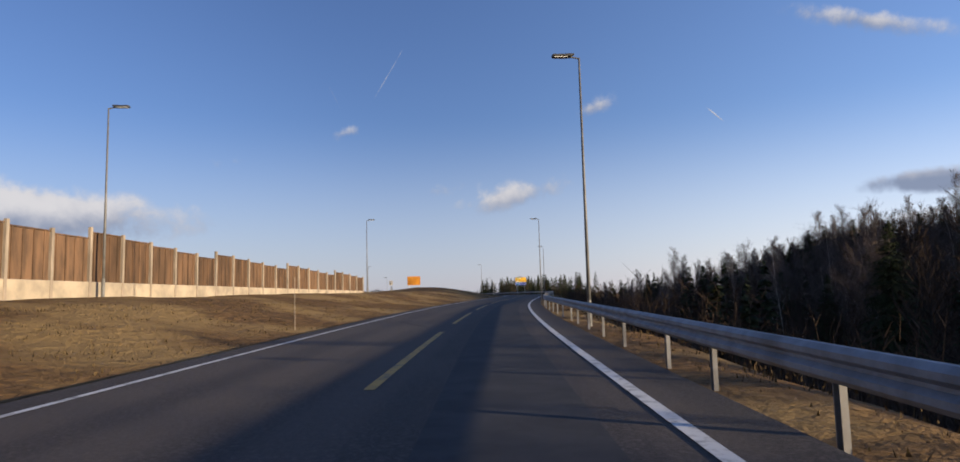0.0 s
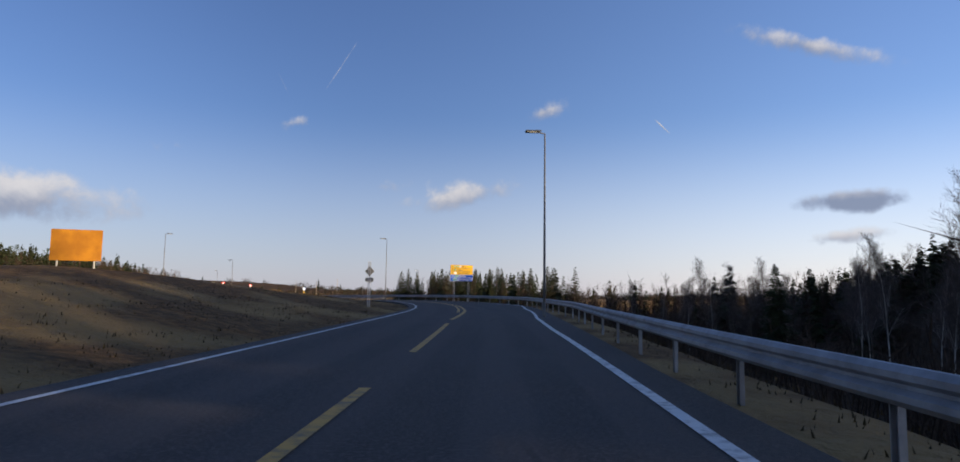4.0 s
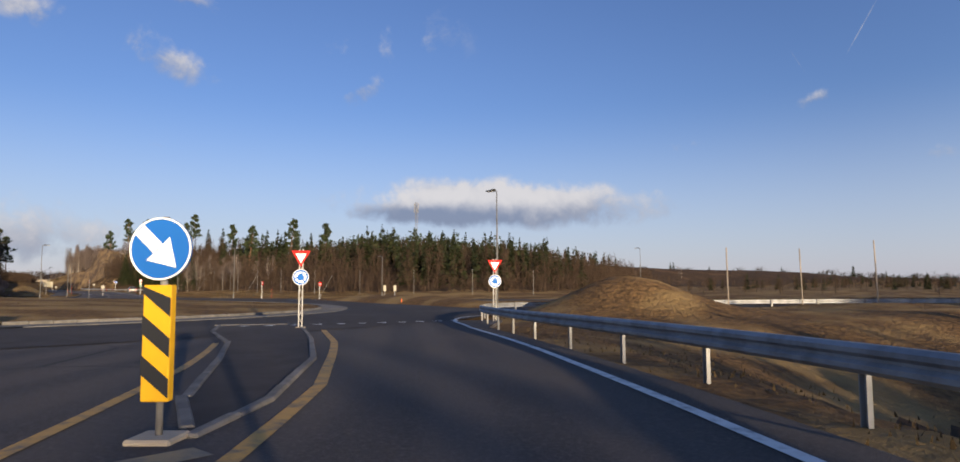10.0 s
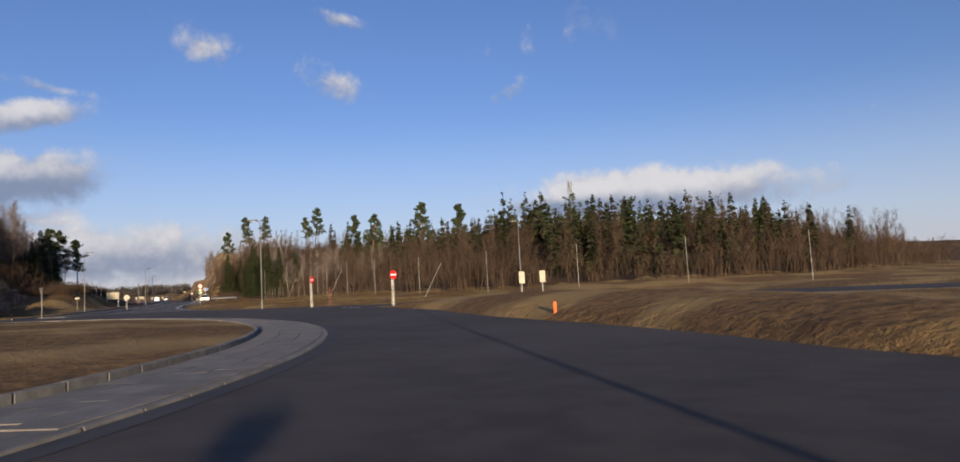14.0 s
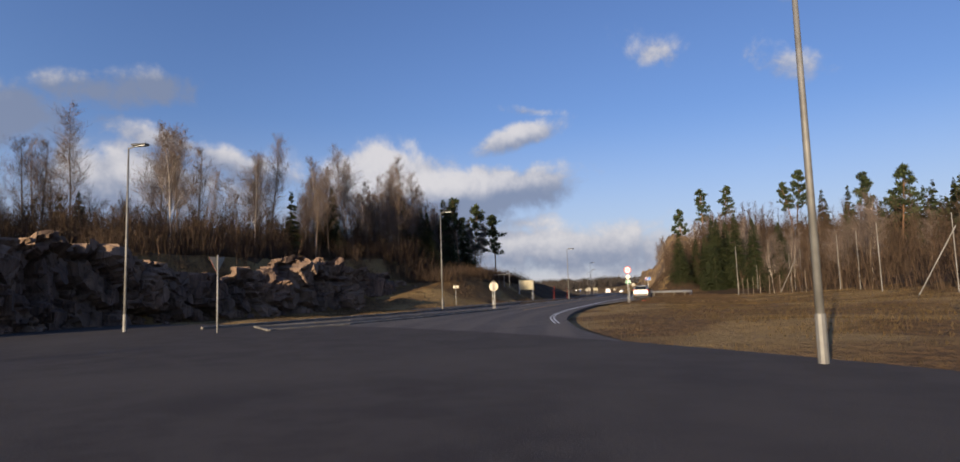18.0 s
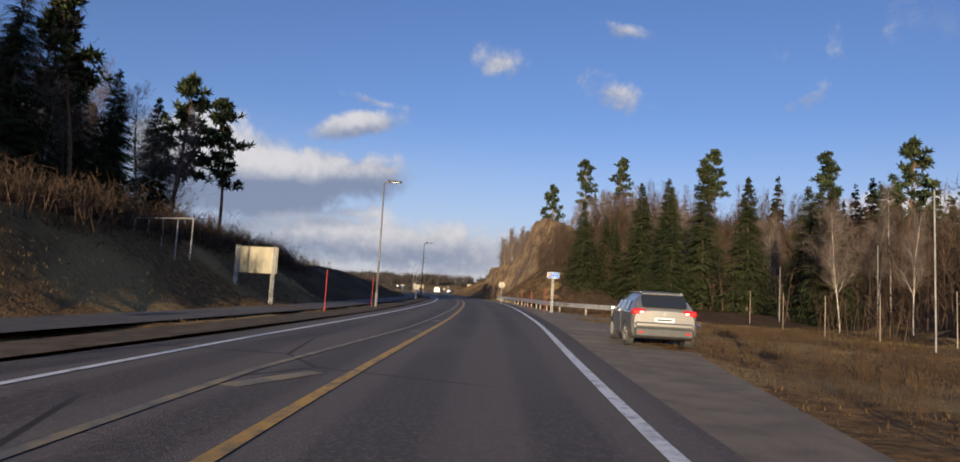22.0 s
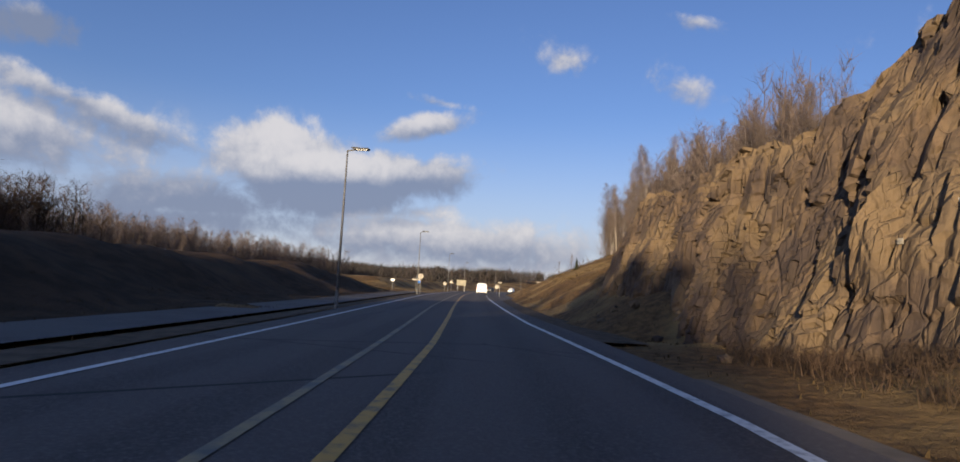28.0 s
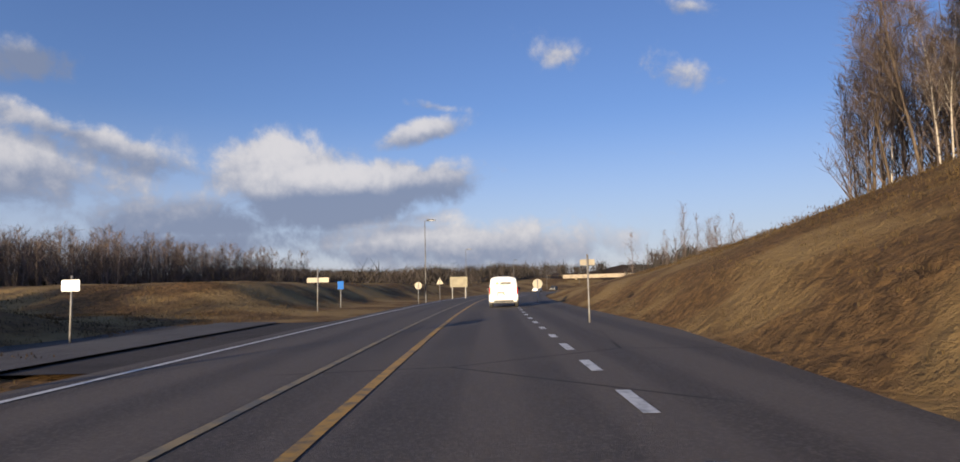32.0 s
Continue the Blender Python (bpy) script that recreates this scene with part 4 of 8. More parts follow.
for bx in (-73.4, -72.4, -71.5):
    painted("slip_road_bar", np.linspace(bx - 0.3, bx + 0.3, 5), np.full(5, 250.5), 0.22, WHITE_PAINT, "short white bar at the slip road mouth", lift=0.048)

# lay-by, footpath, soil strips


def patch(name, edge_l, edge_r, u0, u1, lift, mat, label, category):
    us = np.arange(u0, u1 + 1e-6, 0.05)
    a, b = table(us, edge_l), table(us, edge_r)
    cols = [along(us, a + (b - a) * k) for k in (0, 0.33, 0.66, 1)]
    xs, ys = np.stack([c[0] for c in cols], 1), np.stack([c[1] for c in cols], 1)
    zs = near(xs.ravel(), ys.ravel())[2].reshape(xs.shape) + lift
    i = np.arange(xs.size).reshape(xs.shape)
    f = np.stack([i[:-1, :-1], i[:-1, 1:], i[1:, 1:], i[1:, :-1]], -1).reshape(-1, 4)
    return tagged(tri_mesh(name, np.stack([xs, ys, zs], -1).reshape(-1, 3), f, mat), label, category, kind="structure")


patch("layby", [(21.6, 1.7), (28.6, 2.2)], [(21.6, 2.2), (22.3, 3.4), (23.0, 4.9), (23.6, 7.6), (24.1, 10.2), (24.45, 9.5), (24.8, 6.2), (25.4, 4.9), (27.5, 4.4), (28.6, 3.6)], 21.6, 28.6, 0.005, GRAVEL, "gravelly lay-by beside the road", "lay-by")
patch("footpath", [(21.4, -12.5), (22.5, -10.8), (24, -9.4), (27, -8.9), (30, -9.6), (32.4, -10.4), (33.5, -11)], [(21.4, -10.0), (22.5, -8.4), (24, -7.1), (27, -6.7), (30, -7.2), (32.4, -7.9), (33.5, -8.4)], 21.4, 33.5, 0.06, PATH_ASPHALT, "grey asphalt footpath beside the road", "footpath")
patch("side_road", [(32.6, -26), (33.5, -26)], [(32.6, -6.2), (33.5, -6.2)], 32.6, 33.5, 0.004, ASPHALT, "side road joining from the cutting", "road")
patch("soil_verge", [(22.3, -7.6), (24, -6.6), (27, -6.3), (30, -6.9), (32.3, -7.3)], [(22.3, -6.3), (24, -5.2), (27, -5.05), (30, -6.3), (32.3, -6.5)], 22.3, 32.3, 0.03, SOIL, "dark bare soil strip along the road", "verge")
patch("soil_shoulder", [(29.0, 3.1), (30, 2.4), (31.6, 2.5), (32.2, 3.6)], [(29.0, 4.6), (30, 3.7), (31.6, 3.6), (32.2, 4.6)], 29.0, 32.2, 0.0, SOIL, "dark bare soil shoulder below the bank", "verge")


# ---- rock faces ----
def facets(x, z, sx, sz, seed, off, tilt, crack, soft=0.0):
    """Angular blocks: every cell is a small tilted plane, with an open joint at its border or a soft step to the next."""
    p = Vector((x / sx, z / sz, seed))
    d, pts = noise.voronoi(p)

    def plane(c):
        k = noise.cell_vector(c * 7.3 + Vector((seed, seed * 2, 0.5)))
        return off * (k[0] - 0.5) * 2 + tilt * ((k[1] - 0.5) * 2 * (p.x - c.x) * sx + (k[2] - 0.5) * 1.4 * (p.y - c.y) * sz)

    face = plane(pts[0])
    if soft:
        k = 0.5 + 0.5 * min(1.0, (d[1] - d[0]) / soft)
        face = face * k + plane(pts[1]) * (1 - k)
    return face - (crack if d[1] - d[0] < (0.07 if crack < 0.5 else 0.12) else 0.0)


def fracture(x, z, seed, blocky):
    """Outward relief of a blasted face: upright ribs, or squarer blocks."""
    wob = 0.25 * noise.noise(Vector((x * 0.5, z * 0.3, seed)))
    if blocky:
        return facets(x + wob, z - 0.3 * x, 1.9, 2.3, seed, 0.75, 0.42, 0.75) + facets(x - wob, z + 0.2 * x, 0.8, 1.1, seed + 9, 0.26, 0.36, 0.30)
    bare = step(17.0, 24.0, x)          # broad clean planes on the tall block, close ribs on the low end
    big = facets(x + wob + 0.12 * z, z - 0.3 * x, 4.6, 5.2, seed, 0.46, 0.18, 0.0, 0.22)
    rib = facets(x - wob + 0.10 * z, z + 0.15 * x, 0.95, 3.8, seed + 9, 0.17 - 0.07 * bare, 0.18 - 0.06 * bare, 0.26 - 0.18 * bare)
    small = facets(x + 0.08 * z, z, 0.42, 1.15, seed + 17, 0.06 - 0.035 * bare, 0.15 - 0.09 * bare, 0.06 - 0.05 * bare)
    return float(big + rib + small + 0.07 * noise.fractal(Vector((x * 1.1, z * 0.7, seed)), 1.0, 2.0, 4))


def rock_face(name, line, tops, lean, out, seed, mat, label, cell=0.28, feet=-0.6, blocky=False, clefts=()):
    """line: foot of the face (x, y); tops: height over the foot by x; out: unit direction in which the face looks."""
    xs, ys = [p[0] for p in line], [p[1] for p in line]
    run = np.r_[0, np.cumsum(np.hypot(np.diff(xs), np.diff(ys)))]
    n = int(run[-1] / cell)
    ss = np.linspace(0, run[-1], n)
    fx, fy = np.interp(ss, run, xs), np.interp(ss, run, ys)
    top = table(fx, tops)
    m = int(max(top) / cell) + 2
    verts = np.zeros((m + 4, n, 3))
    foot = near(fx, fy)[2]
    for j in range(n):
        edge = min(1.0, (ss[j] / 4.0), (run[-1] - ss[j]) / 4.0)
        t = top[j] * (1 + 0.10 * noise.noise(Vector((ss[j] * 0.8, seed, 0.3)))) + 0.35 * noise.cell(Vector((ss[j] * 0.5, seed, 0)))
        for i in range(m + 4):
            k = min(i / (m - 1), 1.0)
            h = feet + (t - feet) * k
            split = sum(c[3] * max(0.0, 1 - abs(fx[j] - c[0] - 0.10 * (h - c[1]) - 0.25 * noise.noise(Vector((h * 0.6, c[0], seed)))) / 0.42) for c in clefts if c[1] < h < c[2])
            back = split + lean * max(h, 0) + ((0, 0.25, 0.7, 1.8, 3.6) if blocky else (0, 0.6, 1.8, 4.5, 8.0))[max(0, i - m + 1)] - (fracture(ss[j], h, seed, blocky) * (1.0 if i < m else 0.5)) * (0.35 + 0.65 * edge)
            sag = ((0, -0.15, -0.5, -1.3, -2.6) if blocky else (0, -0.1, -0.3, -0.9, -2.2))[max(0, i - m + 1)]
            verts[i, j] = (fx[j] - out[0] * back, fy[j] - out[1] * back, foot[j] + h + sag)
    i = np.arange((m + 4) * n).reshape(m + 4, n)
    f = np.stack([i[:-1, :-1], i[:-1, 1:], i[1:, 1:], i[1:, :-1]], -1).reshape(-1, 4)
    ob = tri_mesh(name, verts.reshape(-1, 3), f, mat)
    return tagged(ob, label, "rock face", kind="structure")


CLIFF = [(-256.8, 293.9), (-250, 292.6), (-243, 292.0), (-236, 291.4), (-227, 290.6), (-216, 288.9), (-206, 287.3), (-198, 287.5)]
CLIFF_TOP = [(-257, 4.6), (-256, 5.5), (-253, 6.0), (-249, 6.2), (-245, 6.4), (-241, 6.6), (-240, 7.1), (-239.2, 8.6), (-237.6, 8.9), (-236.6, 13.8), (-233, 14.1), (-229.5, 13.3), (-223.5, 11.1), (-219, 9.3), (-214, 7.1), (-208, 4.4), (-203, 2.6), (-198, 1.5)]
cliff = rock_face("cliff_face", CLIFF, CLIFF_TOP, 0.48, (0.22, -0.975), 3.1, ROCK, "tall brown and ochre granite road cutting with upright cracks", 0.15,
          clefts=[(-229.0, 2.5, 8.5, 1.5), (-227.2, 5, 12.5, 1.1), (-232.2, 7, 13.5, 0.9), (-222.5, 1.5, 7, 1.0), (-234.4, 9, 14, 0.8), (-237.0, 3.2, 6, 0.4)])
KNOLL = [(-150, 239.9), (-140, 236.9), (-129, 231.6), (-118, 226.6), (-109, 224.2), (-102, 222.6), (-96, 220.2), (-86, 214.8)]
KNOLL_TOP = [(-150, 1.2), (-143, 3.0), (-134, 4.4), (-127, 4.6), (-121.5, 3.0), (-119, 2.6), (-116, 3.8), (-110, 4.4), (-100, 4.6), (-92, 4.0), (-86, 2.6)]
rock_face("knoll_face", KNOLL, KNOLL_TOP, 0.05, (0.38, 0.925), 8.4, ROCK_DARK, "low dark reddish blasted rock wall below the wood", 0.16, blocky=True)
for k in range(46):
    side = k % 3
    rx = random.uniform(-250, -205) if side else random.uniform(-145, -90)
    line = CLIFF if side else KNOLL
    ry = np.interp(rx, [p[0] for p in (line if line[0][0] < line[-1][0] else line[::-1])], [p[1] for p in (line if line[0][0] < line[-1][0] else line[::-1])]) + (-random.uniform(0.4, 2.2) if side else random.uniform(0.5, 2.4))
    bm = bmesh.new()
    bmesh.ops.create_icosphere(bm, subdivisions=1, radius=random.uniform(0.07, 0.26))
    for v in bm.verts:
        v.co *= random.uniform(0.7, 1.25)
        v.co.z *= 0.7
    bm.transform(pose(rx, float(ry), ground(rx, ry) + 0.08, 0, 0, random.uniform(0, 360)))
    tagged(part("fallen_stone", bm, ROCK if side else ROCK_DARK), "fallen angular stone below the rock face", "stone", group="fallen stones")


cliff_points = np.array([v.co for v in cliff.data.vertices])
for k, (bx, bz) in enumerate([(-227.5, 7.1), (-227.2, 6.4), (-229.6, 7.3), (-230.3, 6.8), (-230.3, 4.8), (-236.5, 2.6), (-229.7, 3.0), (-232.8, 5.1), (-235.4, 3.4), (-224.0, 5.6), (-221.5, 8.0), (-219.0, 4.4)]):
    bz += road_z(bx, 283.0)
    q = cliff_points[np.argmin(np.hypot(cliff_points[:, 0] - bx, cliff_points[:, 2] - bz))]
    ob = new("rock_bolt")
    ob.matrix_basis = pose(float(q[0]), float(q[1]) - 0.04, float(q[2]), 0, 0, 12)
    tagged(ob, "pale square rock bolt plate pinned to the cliff", "rock bolt", "rock bolts")
    part("bolt_plate", block(0.12, 0.02, 0.12, 0, 0, 0, 0.004), SIGN_BACK, ob)
    part("bolt_rod", rod((0, 0.4, 0), (0, -0.035, 0), 0.020, sides=8), DULL_STEEL, ob)


# ---- trees ----
class Soup:
    """Points and triangles gathered for one mesh."""

    def __init__(self):
        self.v, self.f = [], []

    def cone(self, a, b, r0, r1, sides):
        a, b = Vector(a), Vector(b)
        d = (b - a).normalized()
        s = d.orthogonal().normalized()
        t = d.cross(s)
        k = len(self.v)
        for p, r in ((a, r0), (b, r1)):
            for i in range(sides):
                g = 2 * math.pi * i / sides
                self.v.append(p + (s * math.cos(g) + t * math.sin(g)) * r)
        for i in range(sides):
            j = (i + 1) % sides
            self.f += [(k + i, k + j, k + sides + j), (k + i, k + sides + j, k + sides + i)]

    def sliver(self, a, b, width):
        a, b = Vector(a), Vector(b)
        s = (b - a).orthogonal().normalized() * width
        s.rotate(Matrix.Rotation(random.uniform(0, 6.28), 3, (b - a).normalized()))
        k = len(self.v)
        self.v += [a - s, a + s, b]
        self.f.append((k, k + 1, k + 2))

    def leaf(self, a, b, width):
        """A flat spray from a to b, broad in its middle."""
        a, b = Vector(a), Vector(b)
        s = (b - a).cross(Vector((random.gauss(0, 0.4), random.gauss(0, 0.4), 1))).normalized() * width
        m = a.lerp(b, 0.45)
        k = len(self.v)
        self.v += [a, m - s, b, m + s]
        self.f += [(k, k + 1, k + 2), (k, k + 2, k + 3)]

    def arrays(self):
        return np.array([tuple(p) for p in self.v]), np.array(self.f, int)


def grow(wood_, twigs, a, d, length, r, depth, rnd, spread, up, full):
    """One limb and what it carries."""
    bends, p, d = 3, Vector(a), d.normalized()
    for k in range(bends):
        q = p + d * (length / bends)
        wood_.cone(p, q, r * (1 - 0.28 * k), r * (1 - 0.28 * (k + 1)), 5 if depth > 1 else 3)
        if depth > 0:
            for _ in range(full):
                side = d.orthogonal()
                side.rotate(Matrix.Rotation(rnd.uniform(0, 6.28), 3, d))
                e = (d * (1 - spread) + side * spread + Vector((0, 0, up))).normalized()
                at = p.lerp(q, rnd.random())
                if depth == 1:
                    end = at + e * length * rnd.uniform(0.35, 0.75)
                    twigs.sliver(at, end, 0.010)
                    for _ in range(2):
                        e2 = (e + Vector((rnd.gauss(0, 0.5), rnd.gauss(0, 0.5), rnd.gauss(0.15, 0.4)))).normalized()
                        twigs.sliver(at.lerp(end, rnd.uniform(0.2, 0.8)), end + e2 * length * 0.3, 0.0065)
                else:
                    grow(wood_, twigs, at, e, length * rnd.uniform(0.45, 0.65), r * 0.42, depth - 1, rnd, spread, up, full)
        p, d = q, (d + Vector((rnd.gauss(0, 0.12), rnd.gauss(0, 0.12), up * 0.5))).normalized()


def bare_tree(height, seed, crown_from=0.3, spread=0.55, limbs=18, slim=1.0, reach=0.34, stout=0.34):
    rnd = random.Random(seed)
    wood_, twigs = Soup(), Soup()
    p, d = Vector((0, 0, -0.4)), Vector((rnd.gauss(0, 0.05), rnd.gauss(0, 0.05), 1))
    r = height * 0.0105 * slim
    n = 8
    knots = [p.copy()]
    for k in range(n):
        q = p + d.normalized() * ((height + 0.4) / n)
        wood_.cone(p, q, r * (1 - 0.9 * k / n), r * (1 - 0.9 * (k + 1) / n), 6)
        d += Vector((rnd.gauss(0, 0.045), rnd.gauss(0, 0.045), 0.1))
        p = q
        knots.append(p.copy())
    for k in range(limbs):
        g = crown_from + (0.96 - crown_from) * (k + rnd.random()) / limbs
        i = min(int(g * n), n - 1)
        at = knots[i].lerp(knots[i + 1], g * n - i)
        a = rnd.uniform(0, 6.28)
        e = Vector((math.cos(a) * spread, math.sin(a) * spread, 0.75))
        grow(wood_, twigs, at, e, height * (reach * (1 - g) + 0.06) * rnd.uniform(0.75, 1.2), r * stout * (1.05 - g), 2, rnd, 0.5, 0.28, 3)
    return wood_, twigs


def spruce_tree(height, seed, width=0.24, fine=1.0):
    rnd = random.Random(seed)
    wood_, needles = Soup(), Soup()
    wood_.cone((0, 0, -0.4), (0, 0, height * 0.97), height * 0.013, 0.01, 6)
    rows = int(height * 6.6 * fine)
    for k in range(rows):
        g = 0.05 + 0.95 * k / rows
        reach = height * width * (1 - g) ** 0.85 * rnd.uniform(0.75, 1.15) + 0.08
        z = height * g
        for i in range(9 if g < 0.8 else 6):
            a = rnd.uniform(0, 6.28)
            out = Vector((math.cos(a), math.sin(a), 0))
            L = reach * rnd.uniform(0.7, 1.15)
            root = Vector((0, 0, z + rnd.uniform(-0.22, 0.22)))
            tip = root + out * L + Vector((0, 0, -L * rnd.uniform(0.15, 0.5) + 0.25 * g))
            needles.leaf(root, tip, 0.025 + 0.02 * L)
            side = Vector((-out.y, out.x, 0))
            for s in (-1, 1):
                for c in ((0.14, 0.25, 0.36, 0.46, 0.56, 0.66, 0.76, 0.86, 0.96) if fine > 0.9 else (0.25, 0.5, 0.75, 0.95)):
                    b0 = root.lerp(tip, c)
                    q = rnd.uniform(0.7, 1.3) * (0.10 + 0.20 * L)
                    needles.leaf(b0, b0 + (out * 0.8 + side * s * 0.9) * q + Vector((0, 0, -0.6 * q - 0.03)), (0.014 + 0.010 * L) / fine ** 0.8)
    return wood_, needles


def pine_tree(height, seed, bare=0.5, reach=0.17):
    rnd = random.Random(seed)
    wood_, needles = Soup(), Soup()
    p, d, n = Vector((0, 0, -0.4)), Vector((rnd.gauss(0, 0.04), rnd.gauss(0, 0.04), 1)), 8
    knots = [p.copy()]
    for k in range(n):
        q = p + d.normalized() * (height / n)
        wood_.cone(p, q, height * 0.0135 * (1 - 0.82 * k / n), height * 0.0135 * (1 - 0.82 * (k + 1) / n), 7)
        d += Vector((rnd.gauss(0, 0.05), rnd.gauss(0, 0.05), 0.12))
        p = q
        knots.append(p.copy())
    for k in range(34):
        g = bare + (1.0 - bare) * (k + rnd.random()) / 34
        i = min(int(g * n), n - 1)
        at = knots[i].lerp(knots[i + 1], min(g * n - i, 1))
        a = rnd.uniform(0, 6.28)
        L = height * reach * (1.15 - 0.85 * ((g - bare) / (1 - bare))) * rnd.uniform(0.5, 1.15)
        end = at + Vector((math.cos(a) * L, math.sin(a) * L, L * rnd.uniform(0.0, 0.55)))
        wood_.cone(at, end, height * 0.0035, 0.012, 4)
        for c in range(6):
            hub = at.lerp(end, rnd.uniform(0.4, 1.08)) + Vector((rnd.gauss(0, 0.16), rnd.gauss(0, 0.16), rnd.gauss(0.05, 0.1)))
            for _ in range(20):
                v = Vector((rnd.gauss(0, 1), rnd.gauss(0, 1), rnd.gauss(0.25, 0.7))).normalized()
                needles.leaf(hub, hub + v * rnd.uniform(0.22, 0.58), 0.075)
    return wood_, needles


def tree_kind(name, maker, bark, leaf, label, group):
    """A tree with its trunk and crown, kept as a pattern for planting."""
    w_, t_ = maker
    ob = tagged(new(name), label, "tree", group)
    tri_mesh("trunk", *w_.arrays(), bark, ob, smooth=True)
    tri_mesh("crown", *t_.arrays(), leaf, ob)
    return ob


PLANTED = {}


def plant(kind, x, y, size=1.0, turn=None, sink=0.0, z=None):
    """The first of a kind stands where it is planted, the others are copies."""
    m = pose(x, y, (ground(x, y) if z is None else z) - sink, 0, 0, random.uniform(0, 360) if turn is None else turn)
    if kind.name not in PLANTED:
        PLANTED[kind.name] = kind
        kind.matrix_basis = m @ Matrix.Diagonal((size, size, size, 1))
        return kind
    ob = copy_thing(kind, m)
    ob.matrix_basis = m @ Matrix.Diagonal((size, size, size, 1))
    return ob


# near bare trees and aspens take the paler twigs, as if sunlit
BARE = [tree_kind("bare_tree", bare_tree(11, 10 + k, 0.28, 0.6, 15), BARK, BIRCH_AND_LIT_TWIG, "leafless grey-brown broadleaf tree in the wood", "bare trees") for k in range(3)]
BIRCHES = [tree_kind("birch_tree", bare_tree(11, 30 + k, 0.30, 0.34, 20, 0.60, 0.22, 0.30), BIRCH, BIRCH_AND_LIT_TWIG, "slender leafless birch with pale trunk", "birches") for k in range(3)]
ASPENS = [tree_kind("aspen_tree", bare_tree(13, 50 + k, 0.30, 0.42, 20, 0.72, 0.26, 0.30), BARK, BIRCH_AND_LIT_TWIG, "tall leafless aspen with fine twigs", "aspens") for k in range(2)]
SPRUCES = [tree_kind("spruce_tree", spruce_tree(11, 70 + k, 0.26 - 0.025 * k), BARK, SPRUCE, "dark green spruce with drooping branches", "spruces") for k in range(3)]
FAR_SPRUCES = [tree_kind("spruce_tree", spruce_tree(11, 80 + k, 0.27 - 0.03 * k, 0.5), BARK, SPRUCE, "dark spruce in a close stand below the road", "stand of spruces") for k in range(3)]
PINES = [tree_kind("pine_tree", pine_tree(11, 90 + k, 0.40 + 0.06 * k, 0.185 - 0.02 * k), PINE_BARK, PINE, "scots pine with reddish trunk and high crown", "pines") for k in range(3)]


def light_template(kind, seed):
    rnd = random.Random(seed)
    s = Soup()
    if kind == "bare":
        s.cone((0, 0, -0.05), (rnd.gauss(0, 0.02), rnd.gauss(0, 0.02), 0.95), 0.0062, 0.0015, 3)
        for _ in range(34):
            g = rnd.uniform(0.10, 0.95)
            a, L = rnd.uniform(0, 6.28), (0.30 * (1 - g) + 0.06)
            at = Vector((0, 0, g * 0.95))
            end = at + Vector((math.cos(a) * L * 0.6, math.sin(a) * L * 0.6, L))
            s.sliver(at, end, 0.0032)
            for _ in range(5):
                b = at.lerp(end, rnd.uniform(0.25, 1))
                s.sliver(b, b + Vector((rnd.gauss(0, 0.05), rnd.gauss(0, 0.05), rnd.uniform(0.03, 0.11))), 0.0018)
    elif kind == "spruce":
        s.cone((0, 0, -0.05), (0, 0, 0.97), 0.012, 0.001, 3)
        for k in range(26):
            g = 0.05 + 0.93 * k / 26
            for _ in range(6):
                g = min(0.98, max(0.04, g + rnd.uniform(-0.02, 0.02)))
                a, L = rnd.uniform(0, 6.28), (0.20 * (1 - g) ** 0.85 + 0.012) * rnd.uniform(0.75, 1.2)
                s.leaf((0, 0, g), (math.cos(a) * L, math.sin(a) * L, g - 0.35 * L), 0.018 + 0.18 * L)
    elif kind == "pine":
        s.cone((0, 0, -0.05), (0, 0, 0.9), 0.013, 0.004, 4)
        for k in range(16):
            g = rnd.uniform(0.55, 1.0)
            a, L = rnd.uniform(0, 6.28), 0.16 * (1.3 - g) + 0.02
            c = Vector((math.cos(a) * L, math.sin(a) * L, g))
            for _ in range(12):
                v = Vector((rnd.gauss(0, 1), rnd.gauss(0, 1), rnd.gauss(0.2, 0.6))).normalized()
                s.leaf(c, c + v * 0.055, 0.014)
    elif kind == "crown":
        for _ in range(46):
            q = Vector((rnd.gauss(0, 0.10), rnd.gauss(0, 0.10), rnd.uniform(-0.05, 0.5)))
            s.sliver(q, q + Vector((rnd.gauss(0, 0.16), rnd.gauss(0, 0.16), rnd.uniform(0.25, 0.5))), 0.014)
    else:
        for _ in range(16):
            a = rnd.uniform(0, 6.28)
            q = Vector((rnd.gauss(0, 0.22), rnd.gauss(0, 0.22), 0))
            top = q + Vector((math.cos(a) * 0.16, math.sin(a) * 0.16, rnd.uniform(0.55, 1.0)))
            s.sliver(q, top, 0.010)
            for _ in range(5):
                b = q.lerp(top, rnd.uniform(0.3, 0.95))
                s.sliver(b, b + Vector((rnd.gauss(0, 0.12), rnd.gauss(0, 0.12), rnd.uniform(0.08, 0.28))), 0.006)
    return s.arrays()


